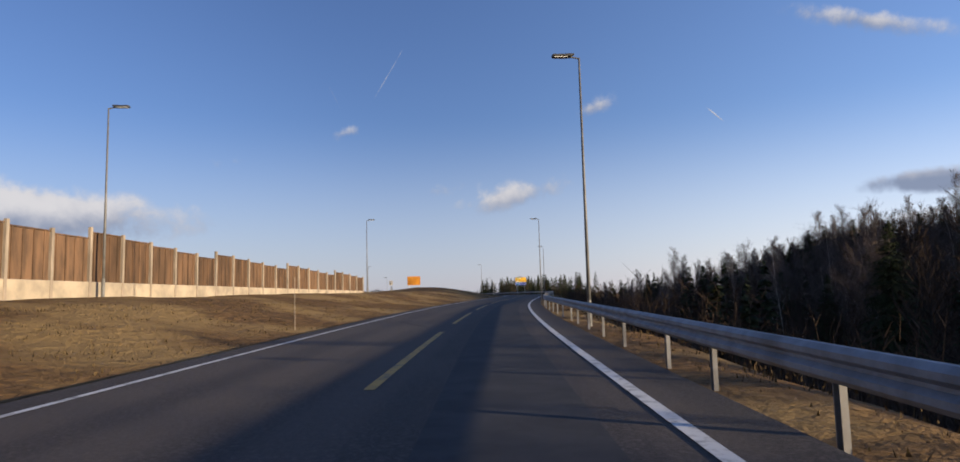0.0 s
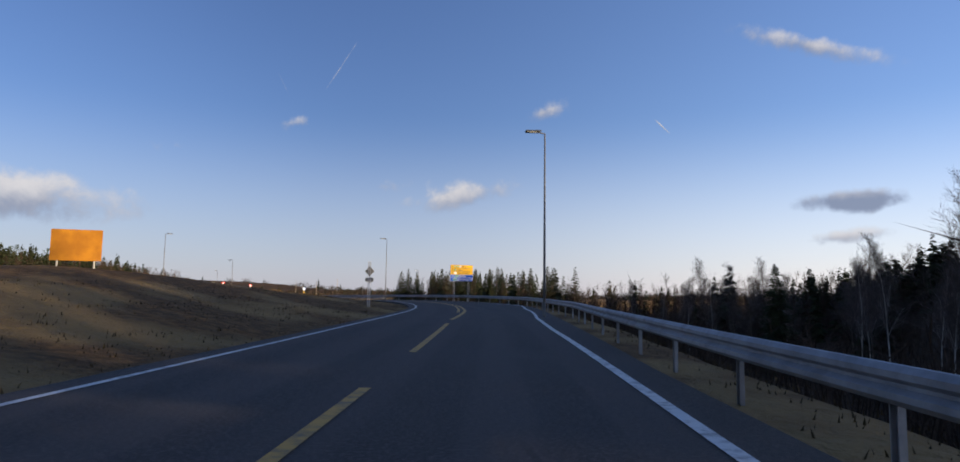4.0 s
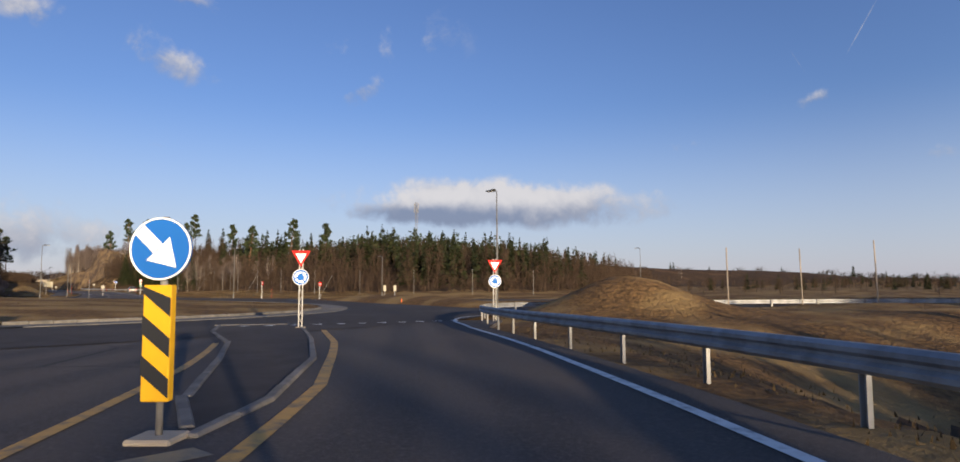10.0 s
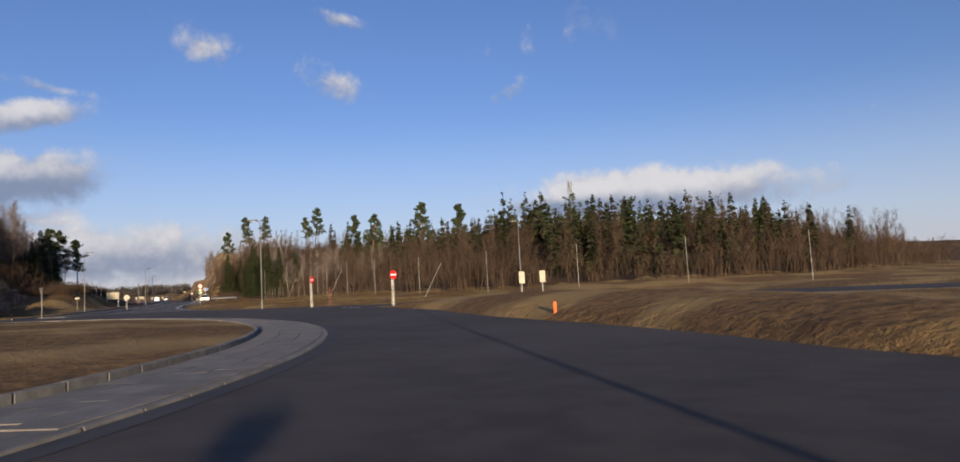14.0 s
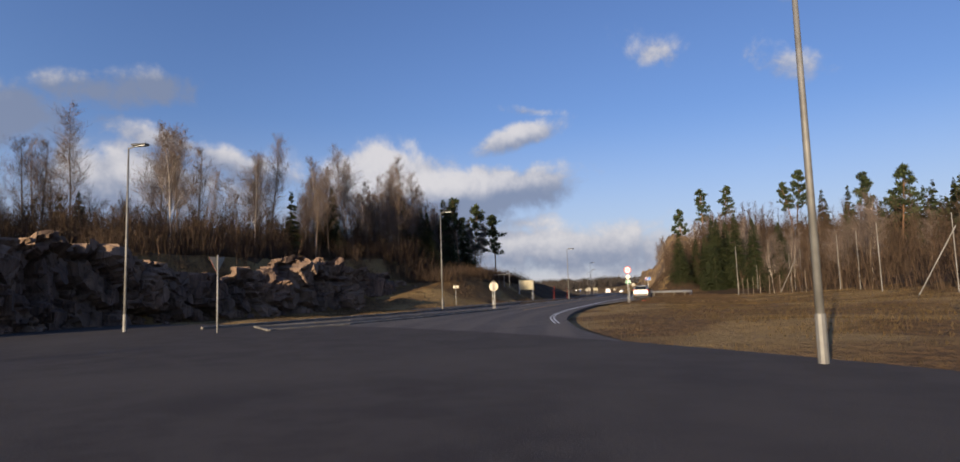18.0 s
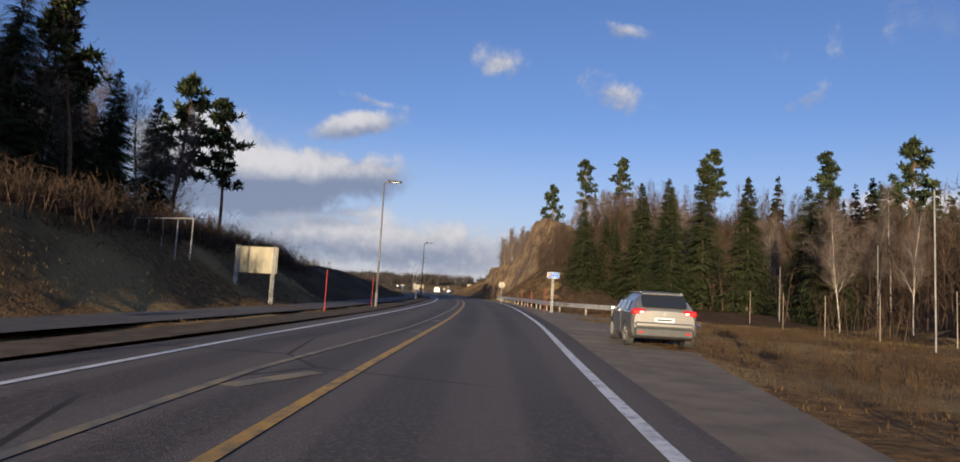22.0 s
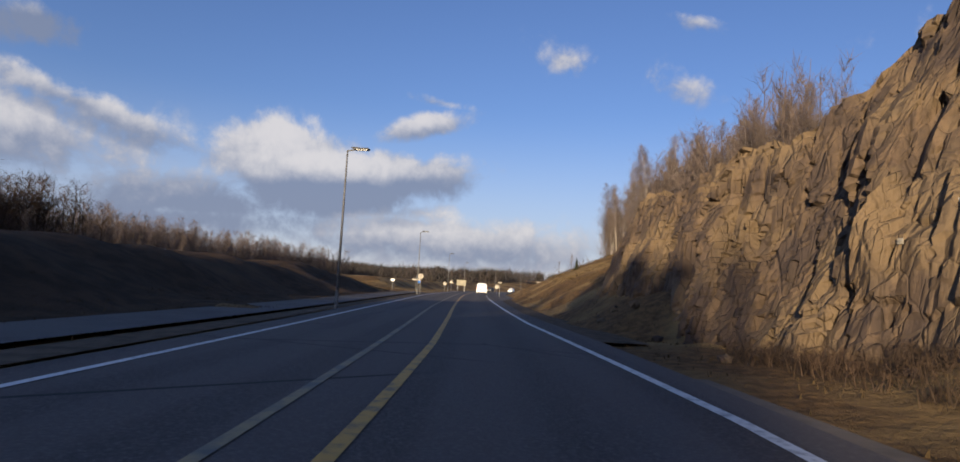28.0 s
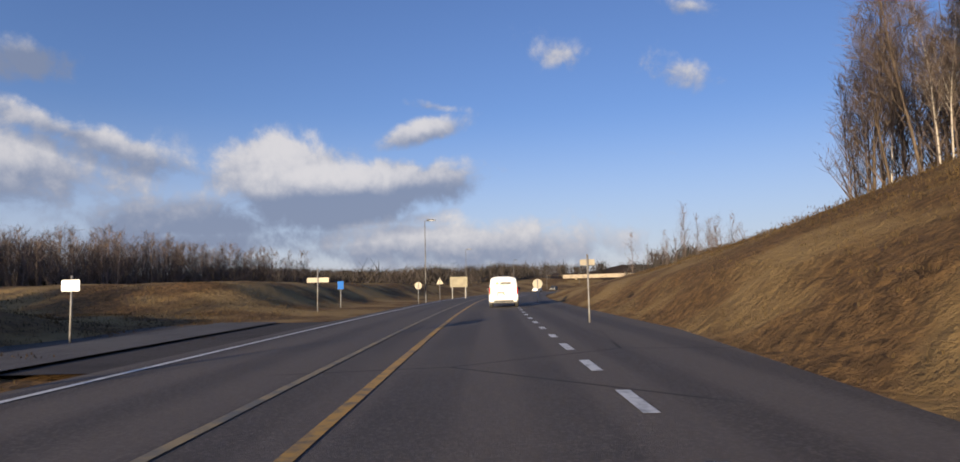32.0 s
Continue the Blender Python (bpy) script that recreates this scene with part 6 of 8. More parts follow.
def guardrail(places, label, post_mat, gap=3.2, tall=0.74, dip_start=False, dip_end=False):
    """A W-beam on posts along places; the beam's face looks to the left of the line as it runs."""
    pts = np.array(places, float)
    run = np.r_[0, np.cumsum(np.hypot(*np.diff(pts, axis=0).T))]
    ss = np.arange(0, run[-1], 0.8)
    xs, ys = np.interp(ss, run, pts[:, 0]), np.interp(ss, run, pts[:, 1])
    for _ in range(8):
        xs[1:-1], ys[1:-1] = (xs[:-2] + 2 * xs[1:-1] + xs[2:]) / 4, (ys[:-2] + 2 * ys[1:-1] + ys[2:]) / 4
    zs = near(xs, ys)[2]
    tx, ty = np.gradient(xs), np.gradient(ys)
    n = np.hypot(tx, ty)
    lx, ly = -ty / n, tx / n
    high = np.full(len(ss), tall - 0.155)
    if dip_end:
        high -= 0.55 * np.clip((ss - (run[-1] - 7)) / 7, 0, 1) ** 1.3
    if dip_start:
        high -= 0.55 * np.clip((7 - ss) / 7, 0, 1) ** 1.3
    x0, y0 = float(xs[0]), float(ys[0])
    ob = base("guardrail", x0, y0, float(zs[0]), 0, label, "guardrail", "guardrails")
    rel = np.array([x0, y0, float(zs[0])])
    front, back = [], []
    for i in range(len(ss)):
        front.append([(xs[i] + lx[i] * o, ys[i] + ly[i] * o, zs[i] + high[i] + h) for o, h in W_BEAM])
        back.append([(xs[i] + lx[i] * (o - 0.006), ys[i] + ly[i] * (o - 0.006), zs[i] + high[i] + h) for o, h in W_BEAM])
    m = len(W_BEAM)
    v = np.concatenate([np.array(front).reshape(-1, 3), np.array(back).reshape(-1, 3)]) - rel
    f = []
    k = len(ss) * m
    for i in range(len(ss) - 1):
        for j in range(m - 1):
            a = i * m + j
            f += [(a, a + m, a + m + 1, a + 1), (k + a, k + a + 1, k + a + m + 1, k + a + m)]
        for j in (0, m - 1):
            a = i * m + j
            f.append((a, k + a, k + a + m, a + m))
    tri_mesh("beam", v, f, STEEL, ob)
    post = bmesh.new()
    block(0.012, 0.11, 1.2, 0, 0, -0.6, bm=post)
    block(0.06, 0.012, 1.2, 0.025, 0.05, -0.6, bm=post)
    block(0.06, 0.012, 1.2, 0.025, -0.05, -0.6, bm=post)
    me = bpy.data.meshes.new("post")
    post.to_mesh(me)
    post.free()
    me.materials.append(post_mat)
    for s in np.arange(0.8, run[-1] - 0.4, gap):
        i = int(s / 0.8)
        p = new("post", me)
        p.parent = ob
        p.matrix_basis = Matrix.Translation(Vector((xs[i] - lx[i] * 0.05, ys[i] - ly[i] * 0.05, zs[i] + high[i] + 0.14)) - Vector(rel)) @ Matrix.Rotation(math.atan2(-lx[i], ly[i]) + math.pi / 2, 4, "Z")
    return ob


R1 = [along(u, l) for u, l in [(-3, 2.55), (0, 2.6), (2, 2.7), (4.4, 3.0), (5.0, 3.5), (5.6, 4.3), (6.3, 4.9), (7, 6.0), (7.6, 5.9), (8.3, 5.5), (9.0, 5.3), (9.6, 4.2), (10.4, 4.15), (11.0, 3.5), (11.5, 2.95), (12.3, 2.85), (12.7, 3.2)]]
R1 += [(-18.9, 222.4), (-19.6, 226.5), (-17.5, 230.5), (-12, 235.0), (-2, 241.5), (12, 249.6)]
guardrail(R1, "long galvanised guardrail along the outside of the bend", DULL_STEEL)
R2 = [(-155.8, 272.6), (-161, 275.2), (-166.5, 275.4), (-170.5, 273.8)] + [along(u, l) for u, l in [(25.0, 5.0), (25.4, 4.75), (26.2, 4.7), (27.3, 4.6), (27.9, 5.0), (28.35, 5.9)]]
guardrail(R2, "pale galvanised guardrail below the cliff", POST_STEEL, gap=3.0, dip_start=True)
guardrail([along(u, -8.2) for u in (44, 47, 50, 55)], "far guardrail beside the road", DULL_STEEL, gap=4)


# ---- street lamps ----
def street_lamp(x, y, top, toward, z=None, label="tall galvanised street lamp with a flat lamp head"):
    z = ground(x, y) if z is None else z
    h = top - z
    ob = base("street_lamp", x, y, z, 0, label, "street lamp", "street lamps")
    part("pole", rod((0, 0, -0.3), (0, 0, h - 0.05), 0.070, 0.034, 10), LAMP_STEEL, ob, smooth=True)
    part("base_sleeve", rod((0, 0, -0.2), (0, 0, 0.9), 0.082, 0.080, 10), LAMP_STEEL, ob)
    d = Vector((toward[0], toward[1], 0)).normalized()
    part("arm", rod((0, 0, h - 0.08), d * 0.42 + Vector((0, 0, h)), 0.03, 0.03, 8), LAMP_STEEL, ob)
    bm = block(0.72, 0.30, 0.09, 0.62, 0, 0, 0.03)
    block(0.34, 0.16, 0.06, 0.34, 0, 0.05, 0.02, bm)
    bm.transform(Matrix.Translation((0, 0, h + 0.02)) @ Matrix.Rotation(math.atan2(d.y, d.x), 4, "Z"))
    head = part("lamp_head", bm, PLASTIC, ob)
    bm = block(0.50, 0.22, 0.02, 0.66, 0, -0.052)
    bm.transform(Matrix.Translation((0, 0, h + 0.02)) @ Matrix.Rotation(math.atan2(d.y, d.x), 4, "Z"))
    part("lens", bm, SIGN_WHITE, head)
    return ob


for x, y, top, toward in [(5.1, 22.6, 9.1, (-1, 0)), (11.3, 74.4, 9.3, (-1, 0.1)), (18.9, 120.2, 9.5, (-1, 0)), (11.3, 185.6, 9.5, (-1, -0.4)), (-9.2, 81.6, 10.4, (1, 0)), (-16.0, 32.0, 10.2, (1, 0)),
                          (-21.3, 191.8, 10.0, (1, 0.5)), (-18.5, 223.0, 7.7, (-1, 0.3)), (-85.1, 249.0, 7.4, (-0.3, -1)), (-71.2, 267.1, 6.3, (0, -1))]:
    street_lamp(x, y, top, toward)
for x, y, top in [(-103.8, 229.6, 7.7), (-126.7, 242.6, 7.45), (-166.5, 259.5, 6.95), (-212.4, 272.3, 7.0), (-254.4, 281.5, 6.95), (-303.7, 290.4, 7.55), (-355.2, 302.2, 7.7), (-402, 314, 7.8), (-446, 333, 7.8), (-489, 354, 7.8), (-530, 379, 7.8)]:
    street_lamp(x, y, top, (0.3, 1))
for x, y, top in [(-40, 300, 8), (20, 268, 8), (48, 300, 8), (70, 340, 9), (-120, 196, 12.5)]:
    street_lamp(x, y, top, (-1, 0), label="distant street lamp on a slender pole")


# ---- sign parts ----
def lattice(ob, h, x=0.0, y=0.0, size=0.13, mat=None, foot=-0.4):
    """A white truss post."""
    bm = bmesh.new()
    for sx in (-1, 1):
        for sy in (-1, 1):
            rod((x + sx * size / 2, y + sy * size / 2, foot), (x + sx * size / 2, y + sy * size / 2, h), 0.011, sides=5, bm=bm)
    n = int((h - foot) / 0.28)
    for k in range(n):
        z0, z1 = foot + k * 0.28, foot + (k + 1) * 0.28
        s = 1 if k % 2 else -1
        for sy in (-1, 1):
            rod((x - s * size / 2, y + sy * size / 2, z0), (x + s * size / 2, y + sy * size / 2, z1), 0.006, sides=4, bm=bm)
        for sx in (-1, 1):
            rod((x + sx * size / 2, y - s * size / 2, z0), (x + sx * size / 2, y + s * size / 2, z1), 0.006, sides=4, bm=bm)
    return part("lattice_post", bm, mat or WHITE_METAL, ob)


def pipe(ob, h, x=0.0, y=0.0, r=0.032, mat=None):
    return part("post", rod((x, y, -0.4), (x, y, h), r, sides=8), mat or DULL_STEEL, ob, smooth=True)


def tri_pts(side, z, down=True):
    h = side * 0.866
    return [(-side / 2, z + h / 2), (side / 2, z + h / 2), (0, z - h / 2)] if down else [(-side / 2, z - h / 2), (side / 2, z - h / 2), (0, z + h / 2)]


def give_way(ob, z, y=-0.09, side=0.72):
    p = part("give_way_plate", plate(tri_pts(side, z), 0.02, y), SIGN_RED, ob, "red-edged white give-way triangle")
    part("give_way_field", plate(tri_pts(side * 0.60, z + 0.012), 0.006, y - 0.0135), SIGN_WHITE, p)
    part("back_plate", plate(tri_pts(side * 0.99, z), 0.006, y + 0.0135), SIGN_BACK, p)


def arrow_curve(r, width, a0, a1, z, y, parent):
    """A ring arrow on a blue disc."""
    n, pts_o, pts_i = 10, [], []
    for k in range(n + 1):
        a = radians(a0 + (a1 - a0) * k / n)
        pts_o.append(((r + width / 2) * math.cos(a), z + (r + width / 2) * math.sin(a)))
        pts_i.append(((r - width / 2) * math.cos(a), z + (r - width / 2) * math.sin(a)))
    bm = plate(pts_o + pts_i[::-1], 0.006, y)
    a, s = radians(a1), -1 if a1 < a0 else 1
    c = (math.cos(a), math.sin(a))
    t = (-c[1] * s, c[0] * s)
    plate([((r + width) * c[0], z + (r + width) * c[1]), ((r - width) * c[0], z + (r - width) * c[1]), (r * c[0] + t[0] * width * 1.7, z + r * c[1] + t[1] * width * 1.7)], 0.006, y, bm)
    part("ring_arrow", bm, SIGN_WHITE, parent)


def roundabout_disc(ob, z, y=-0.09, r=0.31):
    p = part("blue_disc", disc(r, 0.02, 0, y, z), SIGN_LIGHT_BLUE, ob, "blue roundabout disc with three white arrows")
    part("rim", disc(r, 0.006, 0, y - 0.0135, z, inner=r - 0.022), SIGN_WHITE, p)
    for k in range(3):
        arrow_curve(r * 0.58, r * 0.24, 80 + 120 * k, 155 + 120 * k, z, y - 0.0135, p)
    part("back_plate", disc(r * 0.99, 0.006, 0, y + 0.0135, z), SIGN_BACK, p)


for x, y, tz, cz, lat_h in [(-16.1, 205.8, 2.80, 2.08, 3.1), (-13.5, 215.4, 2.63, 1.92, 3.1)]:
    z = road_z(x, y) if x < -15 else ground(x, y)
    ob = base("give_way_sign", x, y, z, heading(11.4), "give-way triangle over a blue roundabout disc on a white lattice post", "road sign", "give-way signs")
    lattice(ob, tz - z + 0.38)
    give_way(ob, tz - z)
    roundabout_disc(ob, cz - z)
    part("footing", rod((0, 0, -0.2), (0, 0, 0.05), 0.22, 0.2, 12), CONCRETE, ob)

# keep-right sign with its striped marker
kx, ky = -1.02, 192.07
kz = road_z(kx, ky) + 0.02
ob = base("keep_right_sign", kx, ky, kz, heading(9.9), "blue arrow disc above a yellow and black striped marker", "road sign")
pipe(ob, 1.9, 0, 0.02)
p = part("blue_disc", disc(0.27, 0.02, 0, -0.05, 1.62), SIGN_LIGHT_BLUE, ob)
part("rim", disc(0.27, 0.006, 0, -0.0635, 1.62, inner=0.255), SIGN_WHITE, p)
bm = plate([(-0.055, 0.02), (0.055, 0.02), (0.055, 0.26), (-0.055, 0.26)], 0.006, -0.0635)
plate([(-0.14, 0.03), (0.14, 0.03), (0, -0.2)], 0.006, -0.0635, bm)
bm.transform(Matrix.Translation((-0.02, 0, 1.62)) @ pose(0, 0, 0, 0, -45, 0) @ Matrix.Translation((0, 0, -0.03)))
part("arrow", bm, SIGN_WHITE, p)
part("back_plate", disc(0.265, 0.006, 0, -0.0365, 1.62), SIGN_BACK, p)
m_ = part("marker_board", block(0.24, 0.10, 0.98, 0, -0.04, 0.82, 0.01), SIGN_YELLOW, ob, "yellow and black striped marker board")
for k in range(3):
    z0 = 0.36 + 0.34 * k
    part("black_stripe", plate([(-0.12, z0 + 0.20), (0.12, z0), (0.12, z0 + 0.16), (-0.12, min(z0 + 0.36, 1.30))], 0.006, -0.0935), SIGN_BLACK, m_)
part("footing", block(0.4, 0.4, 0.08, 0, 0, 0.0, 0.02), CONCRETE, ob)

# big direction sign
zb = ground(20.7, 171.6)
ob = base("direction_sign", 20.75, 171.5, zb, math.degrees(math.atan2(0.55, 2.85)), "yellow and blue direction sign on two lattice posts", "road sign")
z_lo, z_hi = 3.22 - zb, 5.24 - zb
for sx in (-0.95, 0.95):
    lattice(ob, z_hi - 0.1, sx, 0.14, 0.20)
rows = [(SIGN_YELLOW, "19  E6", "Moss"), (SIGN_YELLOW, "19", "Horten"), (SIGN_YELLOW, "311", "Åsgårdstrand"), (SIGN_BLUE, "E18", "Oslo"), (SIGN_BLUE, "E18", "Kristiansand")]
rh = (z_hi - z_lo) / 5
WIDE = 2.95


def little_arrow(x, z, y, way, mat, parent, s=0.13):
    pts = [(-0.03, -1), (0.03, -1), (0.03, 0.1), (0.09, 0.1), (0, 1), (-0.09, 0.1), (-0.03, 0.1)]
    pts = [(a * s * 7.5, b * s) for a, b in pts]
    c, n = math.cos(radians(way)), math.sin(radians(way))
    part("arrow", plate([(x + a * c - b * n, z + a * n + b * c) for a, b in pts], 0.006, y), mat, parent)


for k, (mat, number, town) in enumerate(rows):
    zc = z_hi - rh * (k + 0.5)
    panel = part("sign_panel", plate(rounded(WIDE, rh - 0.012, 0.04, 0, zc), 0.03, 0.0), SIGN_BLACK if k < 3 else SIGN_WHITE, ob)
    part("field", plate(rounded(WIDE - 0.035, rh - 0.047, 0.03, 0, zc), 0.006, -0.0185), mat, panel)
    ink = SIGN_BLACK if k < 3 else SIGN_WHITE
    if k < 3:
        little_arrow(-1.22, zc, -0.0245, 0, ink, panel)
        left = -1.0
        for word in number.split():
            wd = 0.16 + 0.06 * len(word)
            part("route_patch", plate(rounded(wd, 0.22, 0.02, left + wd / 2, zc), 0.005, -0.0245), SIGN_GREEN if word != "311" else SIGN_WHITE, panel)
            lettering(word, 0.19, left + wd / 2, zc - 0.065, -0.030, SIGN_WHITE if word != "311" else SIGN_BLACK, panel, "CENTER")
            left += wd + 0.08
        if k == 0:
            part("ferry_patch", plate(rounded(0.22, 0.22, 0.02, left + 0.11, zc), 0.005, -0.0245), SIGN_WHITE, panel)
            part("ferry_shape", plate([(left + 0.03, zc - 0.03), (left + 0.19, zc - 0.03), (left + 0.16, zc - 0.08), (left + 0.06, zc - 0.08)], 0.004, -0.030), SIGN_BLUE, panel)
            part("ferry_house", plate([(left + 0.07, zc - 0.02), (left + 0.15, zc - 0.02), (left + 0.13, zc + 0.05), (left + 0.09, zc + 0.05)], 0.004, -0.030), SIGN_BLUE, panel)
            left += 0.3
        lettering(town, 0.26, left, zc - 0.09, -0.0245, ink, panel, "LEFT", 0.0025)
    else:
        left = -0.88 if k == 3 else -1.12
        if k == 3:
            little_arrow(-1.16, zc, -0.0245, 90, ink, panel)
        else:
            little_arrow(1.27, zc, -0.0245, -90, ink, panel)
        part("route_patch", plate(rounded(0.50, 0.25, 0.03, left + 0.25, zc), 0.005, -0.0245), SIGN_WHITE, panel)
        part("route_field", plate(rounded(0.47, 0.22, 0.02, left + 0.25, zc), 0.004, -0.0285), SIGN_GREEN, panel)
        lettering("E 18", 0.19, left + 0.25, zc - 0.065, -0.032, SIGN_WHITE, panel, "CENTER")
        left += 0.60
        bm = plate([(left, zc - 0.13), (left + 0.08, zc - 0.13), (left + 0.10, zc - 0.01), (left + 0.06, zc - 0.01)], 0.004, -0.0245)
        plate([(left + 0.14, zc - 0.13), (left + 0.22, zc - 0.13), (left + 0.16, zc - 0.01), (left + 0.12, zc - 0.01)], 0.004, -0.0245, bm)
        plate([(left - 0.01, zc + 0.02), (left + 0.23, zc + 0.02), (left + 0.19, zc + 0.055), (left + 0.03, zc + 0.055)], 0.004, -0.0245, bm)
        plate([(left + 0.07, zc + 0.065), (left + 0.10, zc + 0.065), (left + 0.10, zc + 0.12), (left + 0.085, zc + 0.12)], 0.004, -0.0245, bm)
        plate([(left + 0.12, zc + 0.065), (left + 0.15, zc + 0.065), (left + 0.135, zc + 0.12), (left + 0.12, zc + 0.12)], 0.004, -0.0245, bm)
        part("motorway_symbol", bm, SIGN_WHITE, panel)
        lettering(town, 0.26, left + 0.32, zc - 0.09, -0.0245, ink, panel, "LEFT", 0.0025)
part("back_sheet", plate(rounded(WIDE - 0.02, z_hi - z_lo - 0.02, 0.04, 0, (z_lo + z_hi) / 2), 0.006, 0.0185), SIGN_BACK, ob)


def board_sign(x, y, z_lo_, z_hi_, wide, turn, mat, label, z=None, posts=(-0.38, 0.38), frame_mat=None, ribs=0, post_mat=None, name="board_sign", lat=True):
    """A flat board on two posts; it faces -y turned by turn."""
    z = ground(x, y) if z is None else z
    ob = base(name, x, y, z, turn, label, "road sign")
    p = part("board", plate(rounded(wide, z_hi_ - z_lo_, 0.04, 0, (z_lo_ + z_hi_) / 2 - z), 0.03, 0.0), mat, ob)
    if frame_mat:
        part("border", plate(rounded(wide + 0.04, z_hi_ - z_lo_ + 0.04, 0.05, 0, (z_lo_ + z_hi_) / 2 - z), 0.02, 0.006), frame_mat, ob)
    for k in range(ribs):
        zz = z_lo_ - z + (z_hi_ - z_lo_) * (k + 0.5) / ribs
        part("rib", block(wide * 0.97, 0.03, 0.02, 0, -0.03, zz), mat, p)
    for q in posts:
        if lat:
            lattice(ob, z_hi_ - z + 0.05, q * wide, -0.11 if mat in (CREAM_BACK, SIGN_BACK) else 0.12, 0.12, post_mat)
        else:
            pipe(ob, z_hi_ - z, q * wide, 0.06, 0.045, post_mat)
    return ob


board_sign(-5.4, 127.6, 3.05, 4.75, 2.5, 8, SIGN_ORANGE, "plain orange-yellow board on two white posts on the knoll", posts=(-0.36, 0.36), lat=False, post_mat=WHITE_METAL)
board_sign(-14.8, 190.4, 2.45, 2.92, 2.5, 33, SIGN_BACK, "long pale board back on two timber-coloured posts", posts=(-0.36, 0.36), lat=False, post_mat=OLD_WOOD)
board_sign(-163.0, 253.2, 1.42, 2.66, 2.1, 64, CREAM_BACK, "pale ribbed back of a direction board on two lattice posts", posts=(-0.44, 0.44), ribs=9)
for px_, py_ in ((-63.0, 259.2), (-62.0, 260.3)):
    board_sign(px_, py_, 0.75, 1.6, 0.42, 62, SIGN_BACK, "pale narrow sign back behind the ring", posts=(0.0,), lat=False)
board_sign(-17.2, 237.2, 1.0, 1.32, 1.7, 30, SIGN_BLUE, "blue direction board on the grassy mound", lat=False)
board_sign(-373.5, 308.2, 1.5, 2.75, 2.1, heading(36.2) + 6, CREAM_BACK, "cream ribbed back of a direction board far down the road", lat=False, post_mat=WHITE_METAL, ribs=6)

# diamond sign on the inside of the bend
ob = base("diamond_sign", 10.3, 130.6, ground(10.3, 130.6), heading(5.6) + 180, "grey diamond sign and plate on a white lattice post", "road sign")
lattice(ob, 2.75)
part("diamond", plate([(-0.3, 2.15), (0, 1.85), (0.3, 2.15), (0, 2.45)], 0.02, -0.09), SIGN_BACK, ob)
part("back_plate", plate([(-0.3, 2.15), (0, 1.85), (0.3, 2.15), (0, 2.45)], 0.01, -0.11), SIGN_BACK, ob)
part("sub_plate", plate(rounded(0.5, 0.25, 0.03, 0, 1.62), 0.02, -0.09), SIGN_BACK, ob)


def plain_sign(name, x, y, shape, size, z_mid, label, facing, mats, post="pipe", z=None, high=None):
    """A small sign on one post: its shape, and film for face and back."""
    z = ground(x, y) if z is None else z
    ob = base(name, x, y, z, facing, label, "road sign")
    zc = z_mid - z
    if post == "pipe":
        pipe(ob, (high or zc + size / 2) + 0.02, 0, -0.045 if mats[0] == SIGN_BACK else 0.05)
    else:
        lattice(ob, (high or zc + size / 2) + 0.05, 0, -0.085 if mats[0] == SIGN_BACK else 0.09)
    if shape == "disc":
        part("face", disc(size / 2, 0.015, 0, 0, zc), mats[0], ob)
        part("back_plate", disc(size / 2 * 0.99, 0.006, 0, 0.0105, zc), mats[1], ob)
    elif shape == "triangle":
        part("face", plate(tri_pts(size, zc, False), 0.015), mats[0], ob)
        part("back_plate", plate(tri_pts(size * 0.99, zc, False), 0.006, 0.0105), mats[1], ob)
    elif shape == "down":
        part("face", plate(tri_pts(size, zc), 0.015), mats[0], ob)
        part("back_plate", plate(tri_pts(size * 0.99, zc), 0.006, 0.0105), mats[1], ob)
    else:
        part("face", plate(rounded(size, size * shape, 0.03, 0, zc), 0.015), mats[0], ob)
        part("back_plate", plate(rounded(size * 0.99, size * shape * 0.99, 0.03, 0, zc), 0.006, 0.0105), mats[1], ob)
    return ob


# no-entry signs at the slip road
for x, y, zc, turn_ in [(-83.2, 252.8, 1.99, 28), (-68.8, 252.0, 1.85, 0)]:
    z = ground(x, y)
    ob = base("no_entry_sign", x, y, z, heading(17.4) + 12 + turn_, "red no-entry disc with a white bar on a white lattice post", "road sign", "no-entry signs")
    lattice(ob, zc - z + 0.3, 0, 0.08, 0.11)
    p = part("red_disc", disc(0.31, 0.02, 0, -0.02, zc - z), SIGN_RED, ob)
    part("bar", plate(rounded(0.44, 0.10, 0.02, 0, zc - z), 0.006, -0.0335), SIGN_WHITE, p)
    part("back_plate", disc(0.305, 0.006, 0, -0.0065, zc - z), SIGN_BACK, p)

plain_sign("give_way_sign", -100.2, 234.7, "down", 0.7, 2.25, "pale back of a give-way sign on a white post", heading(19.5) + 62, (SIGN_BACK, SIGN_RED), z=road_z(-100.2, 234.7) + 0.1)
plain_sign("small_sign", -138.7, 243.7, 0.45, 0.55, 1.72, "small white sign plate on a thin post", heading(22), (SIGN_BACK, SIGN_WHITE))
plain_sign("disc_sign_back", -121.3, 246.3, "disc", 0.64, 1.42, "pale round sign back on a lattice post at the island nose", heading(21), (SIGN_BACK, SIGN_BLUE), post="lattice", z=road_z(-121.3, 246.3) + 0.08)
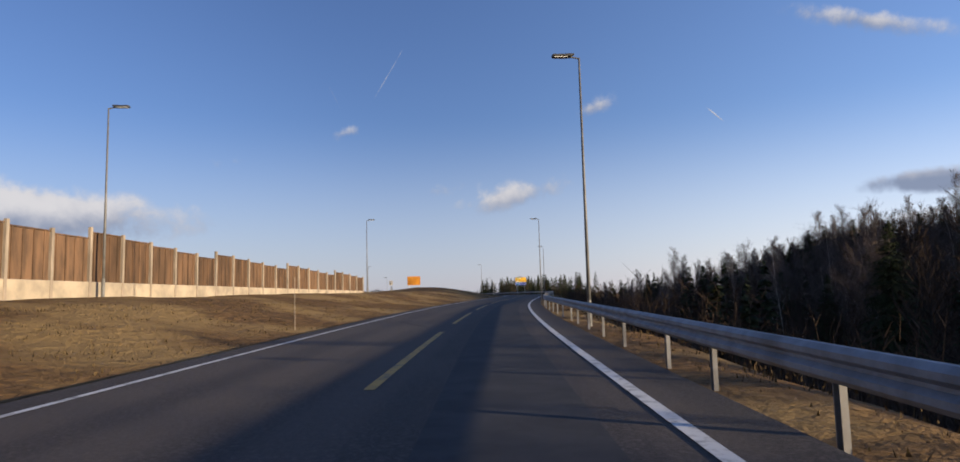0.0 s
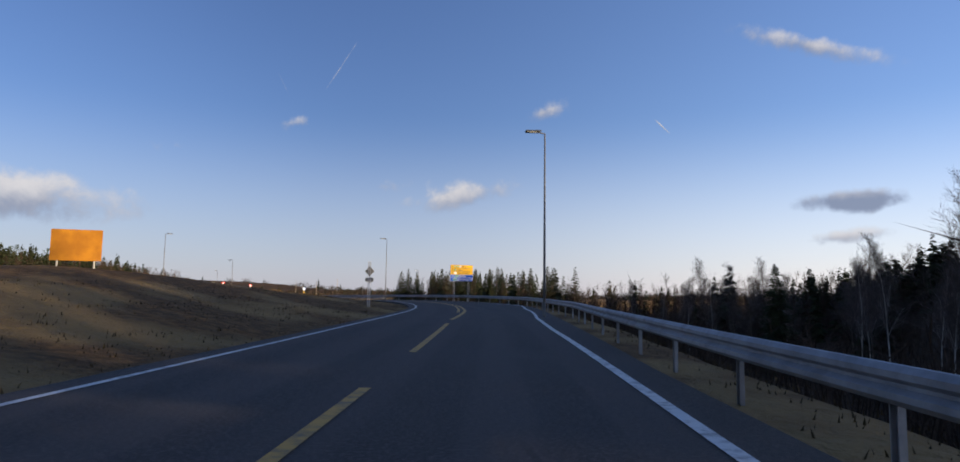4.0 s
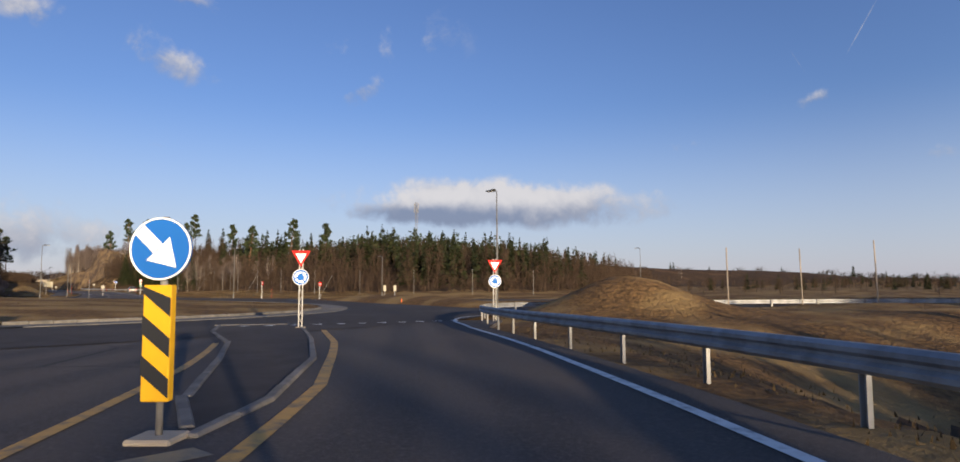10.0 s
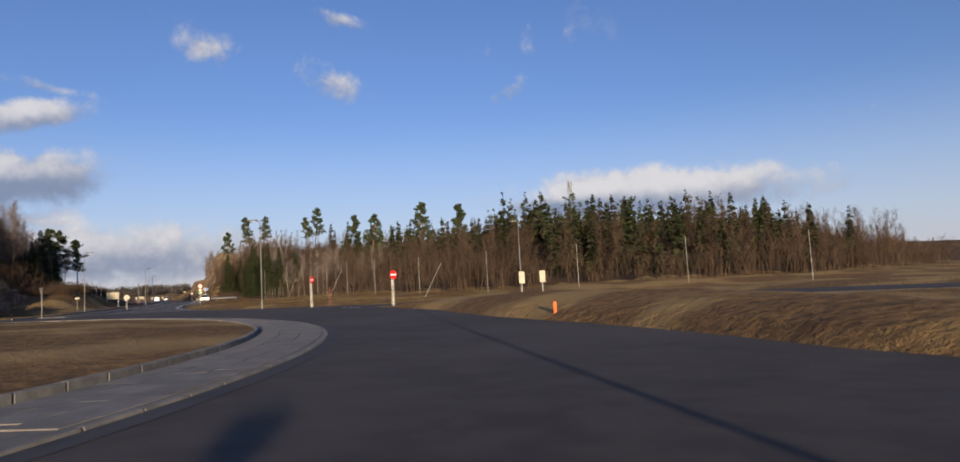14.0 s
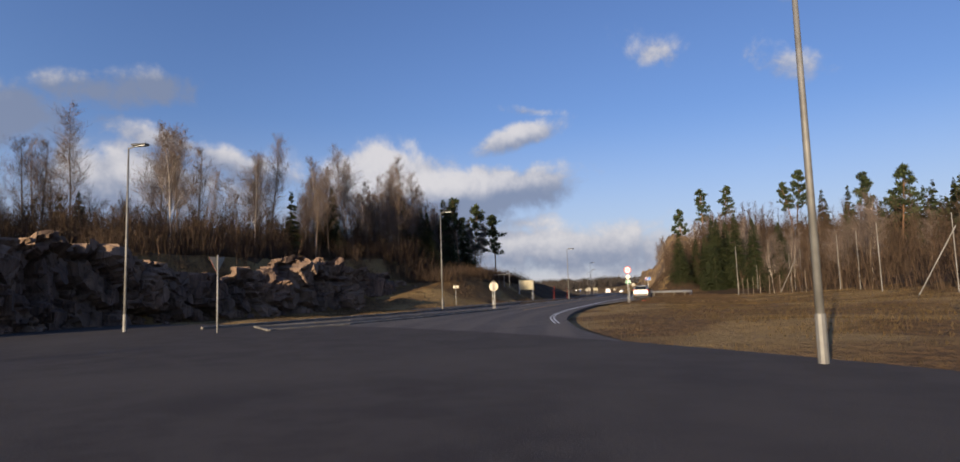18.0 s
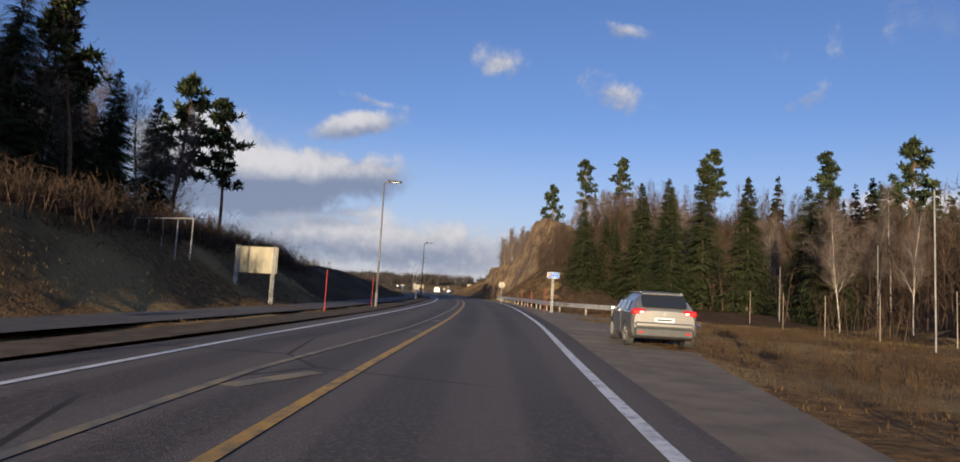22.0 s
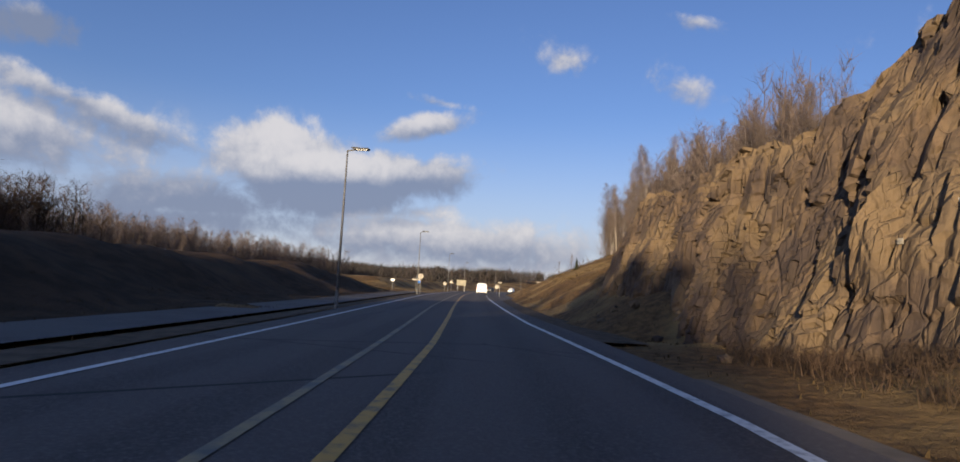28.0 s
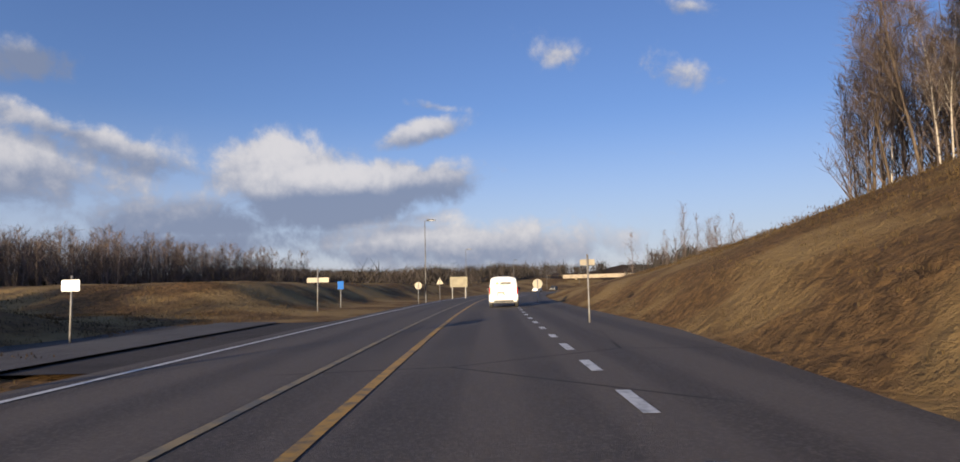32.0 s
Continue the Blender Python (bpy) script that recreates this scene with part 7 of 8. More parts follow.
plain_sign("disc_sign_back", -196.6, 268.2, "disc", 0.56, 1.28, "pale round sign back on a thin post with a foot", heading(26), (SIGN_BACK, SIGN_BLUE))
plain_sign("disc_sign_back", -190.2, 275.2, "disc", 0.6, 1.93, "pale round sign back beside the guardrail", heading(26), (SIGN_BACK, SIGN_RED))
plain_sign("disc_sign_back", -303.3, 290.7, "disc", 0.64, 2.19, "pale round sign back beside a street lamp", heading(32), (SIGN_BACK, SIGN_RED))
plain_sign("small_sign", -314.3, 288.2, 0.62, 0.5, 1.62, "small white sign plate beside the side road", heading(32), (SIGN_WHITE, SIGN_BACK))
plain_sign("finger_sign", -334.8, 293.6, 0.22, 1.3, 2.0, "narrow pale finger sign on a post", heading(33), (SIGN_BACK, SIGN_BACK))
plain_sign("blue_sign", -340.7, 294.8, 1.3, 0.42, 1.72, "small blue parking-sized sign on a post", heading(33), (SIGN_LIGHT_BLUE, SIGN_BACK))
plain_sign("disc_sign_back", -354.0, 301.4, "disc", 0.66, 1.66, "pale round sign back above a striped foot", heading(34), (SIGN_BACK, SIGN_BLUE))
plain_sign("triangle_sign_back", -374.4, 306.0, "triangle", 0.9, 2.3, "pale triangular sign back in the distance", heading(36), (SIGN_BACK, SIGN_RED))
plain_sign("disc_sign_back", -343.0, 309.4, "disc", 0.75, 1.55, "pale round sign back on the traffic island", heading(34), (SIGN_BACK, SIGN_BLUE))
plain_sign("slanted_sign", -315.8, 303.4, 0.4, 0.5, 2.1, "small pale blue sign on a thin pole by the bank", heading(32), (SIGN_BACK, SIGN_BACK))
plain_sign("small_sign", -8.5, 110.5, 1.3, 0.55, 3.2, "dark back of a small sign on the knoll", 8, (SIGN_BACK, SIGN_BACK), post="lattice")
plain_sign("small_sign", -18.5, 122, 1.3, 0.5, 3.0, "dark back of a small sign beyond the timber wall", 8, (SIGN_BACK, SIGN_BACK))
plain_sign("triangle_sign_back", -26.5, 60, "down", 0.7, 5.0, "dark back of a triangular sign above the timber wall", 8, (SIGN_BACK, SIGN_BACK))

# speed limit, priority road and route number on one post
x, y = -132.4, 258.8
z = ground(x, y)
ob = base("speed_limit_sign", x, y, z, heading(21.2), "eighty speed limit over a yellow diamond and a green route number", "road sign")
lattice(ob, 2.66 - z + 0.36, 0, 0.08)
p = part("red_ring", disc(0.31, 0.02, 0, -0.02, 2.66 - z), SIGN_RED, ob)
part("white_field", disc(0.235, 0.006, 0, -0.0335, 2.66 - z), SIGN_WHITE, p)
lettering("80", 0.36, 0, 2.66 - z - 0.125, -0.040, SIGN_BLACK, p, "CENTER", 0.010)
p = part("diamond", plate([(-0.21, 2.06 - z), (0, 1.85 - z), (0.21, 2.06 - z), (0, 2.27 - z)], 0.02, -0.02), SIGN_WHITE, ob)
part("diamond_field", plate([(-0.16, 2.06 - z), (0, 1.90 - z), (0.16, 2.06 - z), (0, 2.22 - z)], 0.006, -0.0335), material("pale_yellow_film", (0.85, 0.72, 0.25), None, rough=0.45), p)
p = part("route_plate", plate(rounded(0.42, 0.27, 0.03, 0, 1.62 - z), 0.02, -0.02), SIGN_WHITE, ob)
part("route_field", plate(rounded(0.39, 0.24, 0.03, 0, 1.62 - z), 0.006, -0.0335), SIGN_GREEN, p)
lettering("19", 0.24, 0, 1.62 - z - 0.083, -0.040, SIGN_WHITE, p, "CENTER", 0.006)

# municipality sign
x, y = -171.9, 272.4
z = ground(x, y)
ob = base("municipality_sign", x, y, z, heading(24.3) + 4, "blue municipality sign with a small crest on a white lattice post", "road sign")
lattice(ob, 2.75 - z, 0, 0.10, 0.11)
p = part("board", plate(rounded(0.84, 0.42, 0.05, 0, 2.55 - z), 0.02, 0), SIGN_WHITE, ob)
part("field", plate(rounded(0.80, 0.38, 0.04, 0, 2.55 - z), 0.006, -0.0135), SIGN_LIGHT_BLUE, p)
part("crest", plate([(-0.37, 2.67 - z), (-0.21, 2.67 - z), (-0.21, 2.51 - z), (-0.29, 2.42 - z), (-0.37, 2.51 - z)], 0.004, -0.0185), SIGN_YELLOW, p)
part("crest_band", plate([(-0.36, 2.66 - z), (-0.31, 2.66 - z), (-0.23, 2.49 - z), (-0.28, 2.45 - z)], 0.003, -0.022), SIGN_RED, p)
lettering("Horten", 0.145, 0.08, 2.59 - z, -0.0175, SIGN_WHITE, p, "CENTER")
lettering("kommune", 0.145, 0.08, 2.43 - z, -0.0175, SIGN_WHITE, p, "CENTER")


# ---- thin poles ----
def marker_pole(x, y, h, mat, label, lean=0.0, r=0.013, name="marker_pole"):
    z = ground(x, y)
    bm = rod((0, 0, -0.2), (lean, 0, h), r, r * 0.8, 6)
    ob = part(name, bm, mat)
    ob.matrix_basis = pose(x, y, z, 0, 0, random.uniform(0, 360))
    return tagged(ob, label, "pole", "marker poles")


for u_, l_ in [(1.0, -7.2)]:
    x, y = along(u_, l_)
    marker_pole(float(x), float(y), 1.9, OLD_WOOD, "thin leaning snow pole on the verge", 0.15)
for u_, l_ in [(23.75, -6.6), (24.85, 4.2), (24.4, -6.4), (26.0, 4.5), (25.6, 4.6), (18.6, 10.6)]:
    x, y = along(u_, l_)
    marker_pole(float(x), float(y), 1.75, MARKER_RED, "thin red snow pole at the road edge")
for x, y, h in [(-121, 274, 5.0), (-129, 277.5, 5.0), (-136, 280, 5.2), (-143.6, 282.5, 5.2), (-152, 285, 5.2), (-160, 287.8, 5.0), (-112, 272.5, 4.6), (-103, 271.5, 4.6), (-93, 271.5, 4.4), (-83, 273.5, 4.4), (-73, 277, 4.4), (-63, 281, 4.4), (-54, 286.5, 4.4), (-166, 286.2, 3.6), (-146.5, 274.8, 5.4)]:
    marker_pole(x, y, h, DULL_STEEL, "tall steel fence pole at the wood edge", 0.02, 0.03, "fence_pole")
for k, (x, y) in enumerate([(-141, 276.5), (-110, 268.5), (-88, 268.5)]):
    z = ground(x, y)
    ob = part("brace_pole", rod((0, 0, -0.2), (2.0, 1.0, 3.6), 0.03, 0.03, 6), DULL_STEEL)
    ob.matrix_basis = pose(x, y, z)
    tagged(ob, "slanting steel brace of the wildlife fence", "pole", "fence braces")
for k in range(26):
    x = -60 - 4.2 * k
    y = float(np.interp(x, [p[0] for p in FOOT], [p[1] for p in FOOT])) - 5.5
    marker_pole(x, y, 2.1, OLD_WOOD, "thin wooden post of the wildlife fence", 0.0, 0.02, "fence_post")
for x, y, h in [(-8, 236, 4.2), (-4, 240, 4.0), (0.5, 241, 4.4), (6, 246, 3.6), (14, 250, 3.2)]:
    marker_pole(x, y, h, OLD_WOOD, "bare pole beyond the grassy mound", 0.1, 0.05, "bare_pole")
for x, y in [(-44.3, 242.4)]:
    marker_pole(x, y, 0.75, MARKER_ORANGE, "short orange marker post at the edge of the ring", 0.0, 0.075, "marker_post")

fx_, fy_ = -134.3, 260.5
ob = part("fallen_marker_pole", rod((0, 0, 0.03), (0.9, 0.35, 0.09), 0.02, 0.02, 6), MARKER_RED)
ob.matrix_basis = pose(fx_, fy_, ground(fx_, fy_) + 0.02)
tagged(ob, "broken red snow pole lying in the grass", "pole")

# steel frame on the knoll slope
fz = ground(-160.7, 249.4)
ob = base("steel_frame", -160.7, 249.4, fz, 49, "open galvanised frame with uprights on the slope", "frame")
for k in range(5):
    part("upright", rod((-1.7 + 0.85 * k, 0, -0.6), (-1.7 + 0.85 * k, 0, 3.5 - fz), 0.035, sides=6), DULL_STEEL, ob)
for zz in (3.47 - fz,):
    part("top_bar", rod((-1.75, 0, zz), (1.75, 0, zz), 0.035, sides=6), DULL_STEEL, ob)

# shed behind the cutting
sx, sy = -187.5, 250.0
sz = ground(sx, sy) - 1.9
ob = base("shed", sx, sy, sz, heading(25.5), "small dark timber shed with a low pitched roof", "shed")
part("wall", block(3.6, 5.0, 2.4, 0, 0, 0.9), HUT_WOOD, ob)
bm = plate([(-2.1, 1.95), (2.1, 1.95), (2.1, 2.05), (0, 2.75), (-2.1, 2.05)], 5.5, 0)
part("roof", bm, ROOF_TILE, ob)
part("door", block(0.9, 0.06, 1.9, 0.4, -2.51, 0.85), OLD_WOOD, ob)

# mast on the hill top
tx_, ty_ = -225.6, 451.8
tz = ground(tx_, ty_)
ob = base("radio_mast", tx_, ty_, tz, 20, "pale lattice radio mast with antennas on the wooded hill", "mast")
H = 45.5 - tz
lattice(ob, H, 0, 0, 1.3, DULL_STEEL)
bm = bmesh.new()
for k in range(3):
    a = 2.094 * k
    for q, r in ((0, 0.09), (1, 0.09)):
        rod((math.cos(a + q * 2.094) * 0.7, math.sin(a + q * 2.094) * 0.7, -1), (math.cos(a + q * 2.094) * 0.55, math.sin(a + q * 2.094) * 0.55, H), r, 0.06, 5, bm)
part("legs", bm, DULL_STEEL, ob)
for k in range(6):
    a = 1.047 * k
    part("antenna", block(0.35, 0.2, 2.4, math.cos(a) * 1.1, math.sin(a) * 1.1, H - 2 - 2.6 * (k % 2), 0.03), DULL_STEEL, ob)


# ---- timber noise wall ----
wx0, wy0 = along(-1.6, -19.2)
ob = base("noise_wall", float(wx0), float(wy0), 0.0, 0, "brown timber noise wall with grey posts on a concrete footing", "noise wall")
us = np.interp(np.arange(0, 130, 2.6), np.r_[0, np.cumsum(np.hypot(np.diff(along(np.arange(-1.6, 3.61, 0.02), -19.2)[0]), np.diff(along(np.arange(-1.6, 3.61, 0.02), -19.2)[1])))], np.arange(-1.6, 3.601, 0.02))
us = [u_ for u_ in us if u_ < 3.55]
board_me = None
for k in range(len(us)):
    x, y = (float(q) for q in along(us[k], -19.2))
    a = radians(heading(us[k]) + 90)
    g = float(np.interp(y, [-30, 20, 45, 82], [1.25, 1.12, 1.08, 0.98]))
    left_over = len(us) - 1 - k
    top = g + float(np.interp(y, [-30, 30, 45, 82], [2.95, 2.85, 2.55, 2.25])) + 0.42 * ((left_over % 5) / 5.0) - 0.1
    rot = Matrix.Rotation(a, 4, "Z")
    here = Matrix.Translation((x - float(wx0), y - float(wy0), 0))
    p = part("post", block(0.16, 0.16, top - g + 0.9, 0, -0.06, (top + g) / 2 - 0.3, 0.015), OLD_WOOD, ob)
    p.matrix_basis = here @ rot
    if k == len(us) - 1:
        break
    p = part("footing_block", block(2.6, 0.3, 1.35, 1.3, 0.05, g - 0.05, 0.02), CONCRETE, ob)
    p.matrix_basis = here @ rot
    panel = part("panel", block(2.44, 0.05, top - 0.12 - (g + 0.63), 1.3, 0.02, (top - 0.12 + g + 0.63) / 2), WOOD, ob)
    panel.matrix_basis = here @ rot
    for j in range(4):
        b = part("batten", block(0.09, 0.05, top - 0.06 - (g + 0.6), 0.36 + 0.62 * j, -0.025, (top - 0.06 + g + 0.6) / 2, 0.006), WOOD, panel)
    part("top_board", block(2.46, 0.12, 0.06, 1.3, 0.0, top - 0.08, 0.01), WOOD, panel)


# ---- splitter islands and kerb stones ----
def raised_island(name, outline, lift, mat, label):
    v = np.array(outline)
    z = near(v[:, 0], v[:, 1])[2]
    n = len(v)
    pts = [(x, y, q + lift) for (x, y), q in zip(outline, z)] + [(x, y, q - 0.1) for (x, y), q in zip(outline, z)]
    f = [tuple(range(n))] + [(i, i + n, (i + 1) % n + n, (i + 1) % n) for i in range(n)]
    return tagged(link_mesh(name, pts, f, mat), label, "traffic island", kind="structure")


ISL_A = [along(u, l) for u, l in [(10.45, -2.35), (10.6, -2.15), (11.0, -2.45), (11.5, -3.35), (12.0, -4.4), (12.35, -5.4), (12.3, -8.4), (11.9, -7.3), (11.4, -5.3), (11.0, -4.2), (10.6, -3.1)]]
ISL_A = [(float(a), float(b)) for a, b in ISL_A]
raised_island("island_south", ISL_A, 0.032, ASPHALT, "raised asphalt splitter island with kerb stones")
ISL_B = [along(u, l) for u, l in [(19.75, -9.2), (19.95, -7.4), (20.4, -5.3), (20.8, -4.45), (21.1, -3.9), (21.28, -3.75), (21.25, -4.1), (21.05, -4.9), (20.7, -6.2), (20.2, -8.6), (19.95, -11.2)]]
ISL_B = [(float(a), float(b)) for a, b in ISL_B]
raised_island("island_west", ISL_B, 0.045, ASPHALT_NEW, "raised asphalt splitter island with dark kerb")


def kerb(owner_name, places, label, size=(0.98, 0.14, 0.24), lift=0.0):
    """A row of separate kerb stones."""
    pts = np.array(places, float)
    run = np.r_[0, np.cumsum(np.hypot(*np.diff(pts, axis=0).T))]
    ob = tagged(new(owner_name), label, "kerb", kind="structure")
    bm = block(*size, 0, 0, 0, 0.02)
    me = bpy.data.meshes.new("kerb_stone")
    bm.to_mesh(me)
    bm.free()
    me.materials.append(KERB)
    ss = np.arange(0.5, run[-1], size[0] + 0.02)
    xs, ys = np.interp(ss, run, pts[:, 0]), np.interp(ss, run, pts[:, 1])
    zs = near(xs, ys)[2]
    for s, x, y, z in zip(ss, xs, ys, zs):
        i = min(int(np.searchsorted(run, s)) - 1, len(pts) - 2)
        d = pts[i + 1] - pts[i]
        p = new("kerb_stone", me)
        p.parent = ob
        p.matrix_basis = pose(x, y, z + lift + random.uniform(-0.006, 0.006), 0, 0, math.degrees(math.atan2(d[1], d[0])) + random.uniform(-0.6, 0.6))


kerb("kerb_island_south", ISL_A + ISL_A[:1], "grey kerb stones round the splitter island", lift=-0.062)
kerb("kerb_island_west", ISL_B + ISL_B[:1], "grey kerb stones round the splitter island", lift=-0.028)
ring_pts = [(CENTRE[0] + (R_GRASS - 0.12) * math.cos(a), CENTRE[1] + (R_GRASS - 0.12) * math.sin(a)) for a in np.linspace(0.0, 2.9, 160)]
kerb("kerb_ring", ring_pts, "low kerb stones round the grass island", lift=0.10)
ring_pts = [(CENTRE[0] + (R_APRON + 0.02) * math.cos(a), CENTRE[1] + (R_APRON + 0.02) * math.sin(a)) for a in np.linspace(0.0, 2.9, 160)]
kerb("kerb_apron", ring_pts, "flat kerb stones round the paved ring", lift=-0.04)
CORNER = [(-10.4, 209.15), (-12.0, 210.85), (-13.7, 212.6), (-14.7, 213.75), (-15.9, 215.4), (-17.0, 217.2), (-17.9, 219.4), (-18.3, 221.6), (-18.0, 224.2), (-16.6, 227.0), (-13.6, 230.4), (-8.5, 234.6)]
cx_, cy_ = (np.interp(np.linspace(0, 11, 150), range(12), [p[q] for p in CORNER]) for q in (0, 1))
painted("line_corner", cx_, cy_, 0.16, WHITE_PAINT, "worn white edge line round the entry corner", lift=0.046)
painted("corner_rumble", cx_[:70] + 0.20, cy_[:70] - 0.12, 0.20, WHITE_PAINT, "short white rumble bars beside the edge line", lift=0.044, dash=(0.13, 0.20))
kerb("kerb_verge_west", [along(u, l) for u, l in [(19.9, -13.2), (20.3, -11.2), (20.7, -9.4), (21.3, -8.0), (22.0, -6.8), (22.4, -6.2)]], "kerb stones along the western verge", lift=0.02)

# paving blocks of the ring, on the side that the road passes
pave = tagged(new("ring_paving"), "grey paving blocks of the ring", "pavement", kind="structure")
bm = block(0.655, 0.65, 0.06, 0, 0, 0, 0.006)
me = bpy.data.meshes.new("paving_block")
bm.to_mesh(me)
bm.free()
me.materials.append(PAVER)
spots = []
for row in range(3):
    r = R_GRASS + 0.34 + 0.66 * row
    for a in np.arange(0.75, 2.15, 0.67 / r):
        aa = a + (0.5 * 0.67 / r if row % 2 else 0)
        spots.append((CENTRE[0] + r * math.cos(aa), CENTRE[1] + r * math.sin(aa), aa))
spots = spots[:300]
zs = near([s[0] for s in spots], [s[1] for s in spots])[2]
for (x, y, a), z in zip(spots, zs):
    p = new("paving_block", me)
    p.parent = pave
    p.matrix_basis = pose(x, y, z + 0.062 + random.uniform(-0.004, 0.004), random.uniform(-0.4, 0.4), random.uniform(-0.4, 0.4), math.degrees(a) + 90)


# ---- vehicles ----
def loft(sections):
    """A closed body from cross-sections: lists of (x, z) at a y."""
    bm = bmesh.new()
    rings = [[bm.verts.new((x, y, z)) for x, z in pts] for y, pts in sections]
    n = len(rings[0])
    for a, b in zip(rings, rings[1:]):
        for i in range(n):
            bm.faces.new((a[i], a[(i + 1) % n], b[(i + 1) % n], b[i]))
    bm.faces.new(rings[0])
    bm.faces.new(rings[-1][::-1])
    bmesh.ops.recalc_face_normals(bm, faces=bm.faces)
    return bm


def hull(half, low, belt, top, roof_half, crown=0.05):
    """A car's cross-section, right to left over the roof."""
    r = [(half * 0.90, low), (half * 0.985, low + 0.12), (half, (low + belt) / 2), (half * 0.985, belt), ((half + roof_half) / 2 * 0.995, (belt + top) / 2 + 0.03), (roof_half + 0.03, top - 0.10), (roof_half - 0.05, top - 0.02), (roof_half * 0.5, top + crown)]
    return r + [(-x, z) for x, z in r[::-1]]


def wheel(parent, x, y, r=0.32, wide=0.2):
    bm = disc(r, wide, sides=28)
    bmesh.ops.bevel(bm, geom=[e for e in bm.edges if e.calc_face_angle(0) > 0.8], offset=0.03, segments=2, affect="EDGES")
    bm.transform(Matrix.Translation((x, y, r)) @ Matrix.Rotation(math.pi / 2, 4, "Z"))
    t = part("wheel", bm, RUBBER, parent, smooth=False)
    s = 1 if x > 0 else -1
    bm = disc(r * 0.66, 0.02, sides=24)
    bm.transform(Matrix.Translation((x + s * (wide / 2 + 0.004), y, r)) @ Matrix.Rotation(math.pi / 2, 4, "Z"))
    rim = part("rim", bm, STEEL, t)
    for k in range(5):
        a = 1.2566 * k
        b = block(0.03, 0.045, r * 0.56, 0, 0, r * 0.32, 0.008)
        b.transform(Matrix.Translation((x + s * (wide / 2 + 0.02), y, r)) @ Matrix.Rotation(a, 4, "X"))
        merged_spoke(rim, b)
    return t


def merged_spoke(rim, bm):
    bm.from_mesh(rim.data)
    bm.to_mesh(rim.data)
    bm.free()


def van(x, y, turn):
    z = road_z(x, y) + 0.014
    ob = base("delivery_van", x, y, z, turn, "white compact delivery van with a green logo on its rear doors", "van")
    secs = [(-2.28, hull(0.86, 0.42, 0.95, 1.62, 0.68)), (-2.22, hull(0.90, 0.32, 1.0, 1.80, 0.74)), (-2.0, hull(0.925, 0.26, 1.02, 1.86, 0.76)), (-0.5, hull(0.93, 0.25, 1.02, 1.89, 0.77)), (0.75, hull(0.93, 0.25, 1.02, 1.86, 0.75)),
            (1.25, hull(0.925, 0.25, 1.02, 1.60, 0.70)), (1.55, hull(0.92, 0.25, 1.0, 1.22, 0.72, 0.03)), (2.1, hull(0.86, 0.28, 0.85, 1.06, 0.70, 0.03)), (2.3, hull(0.74, 0.36, 0.7, 0.86, 0.60, 0.02))]
    body_ = part("body", loft(secs), VAN_WHITE, ob, smooth=False)
    part("rear_bumper", block(1.66, 0.14, 0.26, 0, -2.28, 0.46, 0.05), VAN_WHITE, ob)
    part("bumper_insert", block(1.2, 0.05, 0.10, 0, -2.345, 0.40, 0.02), PLASTIC, ob)
    part("door_gap", block(0.014, 0.012, 1.05, 0, -2.276, 1.02), PLASTIC, body_)
    part("door_gap", block(1.42, 0.012, 0.012, 0, -2.272, 1.66), PLASTIC, body_)
    for s in (-1, 1):
        part("tail_lamp", block(0.10, 0.10, 0.46, s * 0.83, -2.235, 1.02, 0.03), TAIL_RED, ob)
        part("door_line", block(0.012, 0.012, 1.05, s * 0.70, -2.276, 1.02), PLASTIC, body_)
        p = part("side_window", block(0.012, 0.85, 0.42, s * 0.88, 0.35, 1.36, 0.0), GLASS_DARK, ob)
        p.matrix_basis = Matrix.Translation((s * 0.02, 0, 0))
        part("side_window", block(0.012, 0.8, 0.42, s * 0.895, -0.7, 1.36), GLASS_DARK, ob)
        part("mirror", block(0.16, 0.12, 0.22, s * 1.03, 1.0, 1.12, 0.04), PLASTIC, ob)
        for yy in (-1.45, 1.42):
            wheel(ob, s * 0.80, yy, 0.32, 0.2)
    part("high_stop_lamp", block(0.42, 0.05, 0.07, 0, -2.18, 1.80, 0.015), PLASTIC, ob)
    part("stop_lens", block(0.30, 0.02, 0.035, 0, -2.21, 1.80), TAIL_RED, ob)
    part("number_plate", block(0.52, 0.02, 0.12, -0.18, -2.30, 0.80, 0.005), SIGN_GREEN, ob, "green plate with plain bars")
    part("plate_bar", block(0.40, 0.006, 0.05, -0.18, -2.313, 0.80), SIGN_WHITE, ob)
    part("plate_lamp_strip", block(0.5, 0.03, 0.05, -0.18, -2.30, 0.92, 0.01), PLASTIC, ob)
    part("handle", block(0.14, 0.03, 0.04, 0.16, -2.295, 0.98, 0.01), PLASTIC, ob)
    part("logo_shape", plate([(-0.50, 1.42), (-0.30, 1.42), (-0.26, 1.52), (-0.42, 1.56)], 0.006, -2.29), LOGO_GREEN, ob)
    part("logo_bar", block(0.66, 0.006, 0.11, 0.14, -2.285, 1.49), PLASTIC, ob)
    part("logo_bar", block(0.60, 0.006, 0.035, 0.05, -2.288, 1.38), LOGO_GREEN, ob)
    part("tow_ball", rod((0, -2.42, 0.42), (0, -2.36, 0.42), 0.035), PLASTIC, ob)
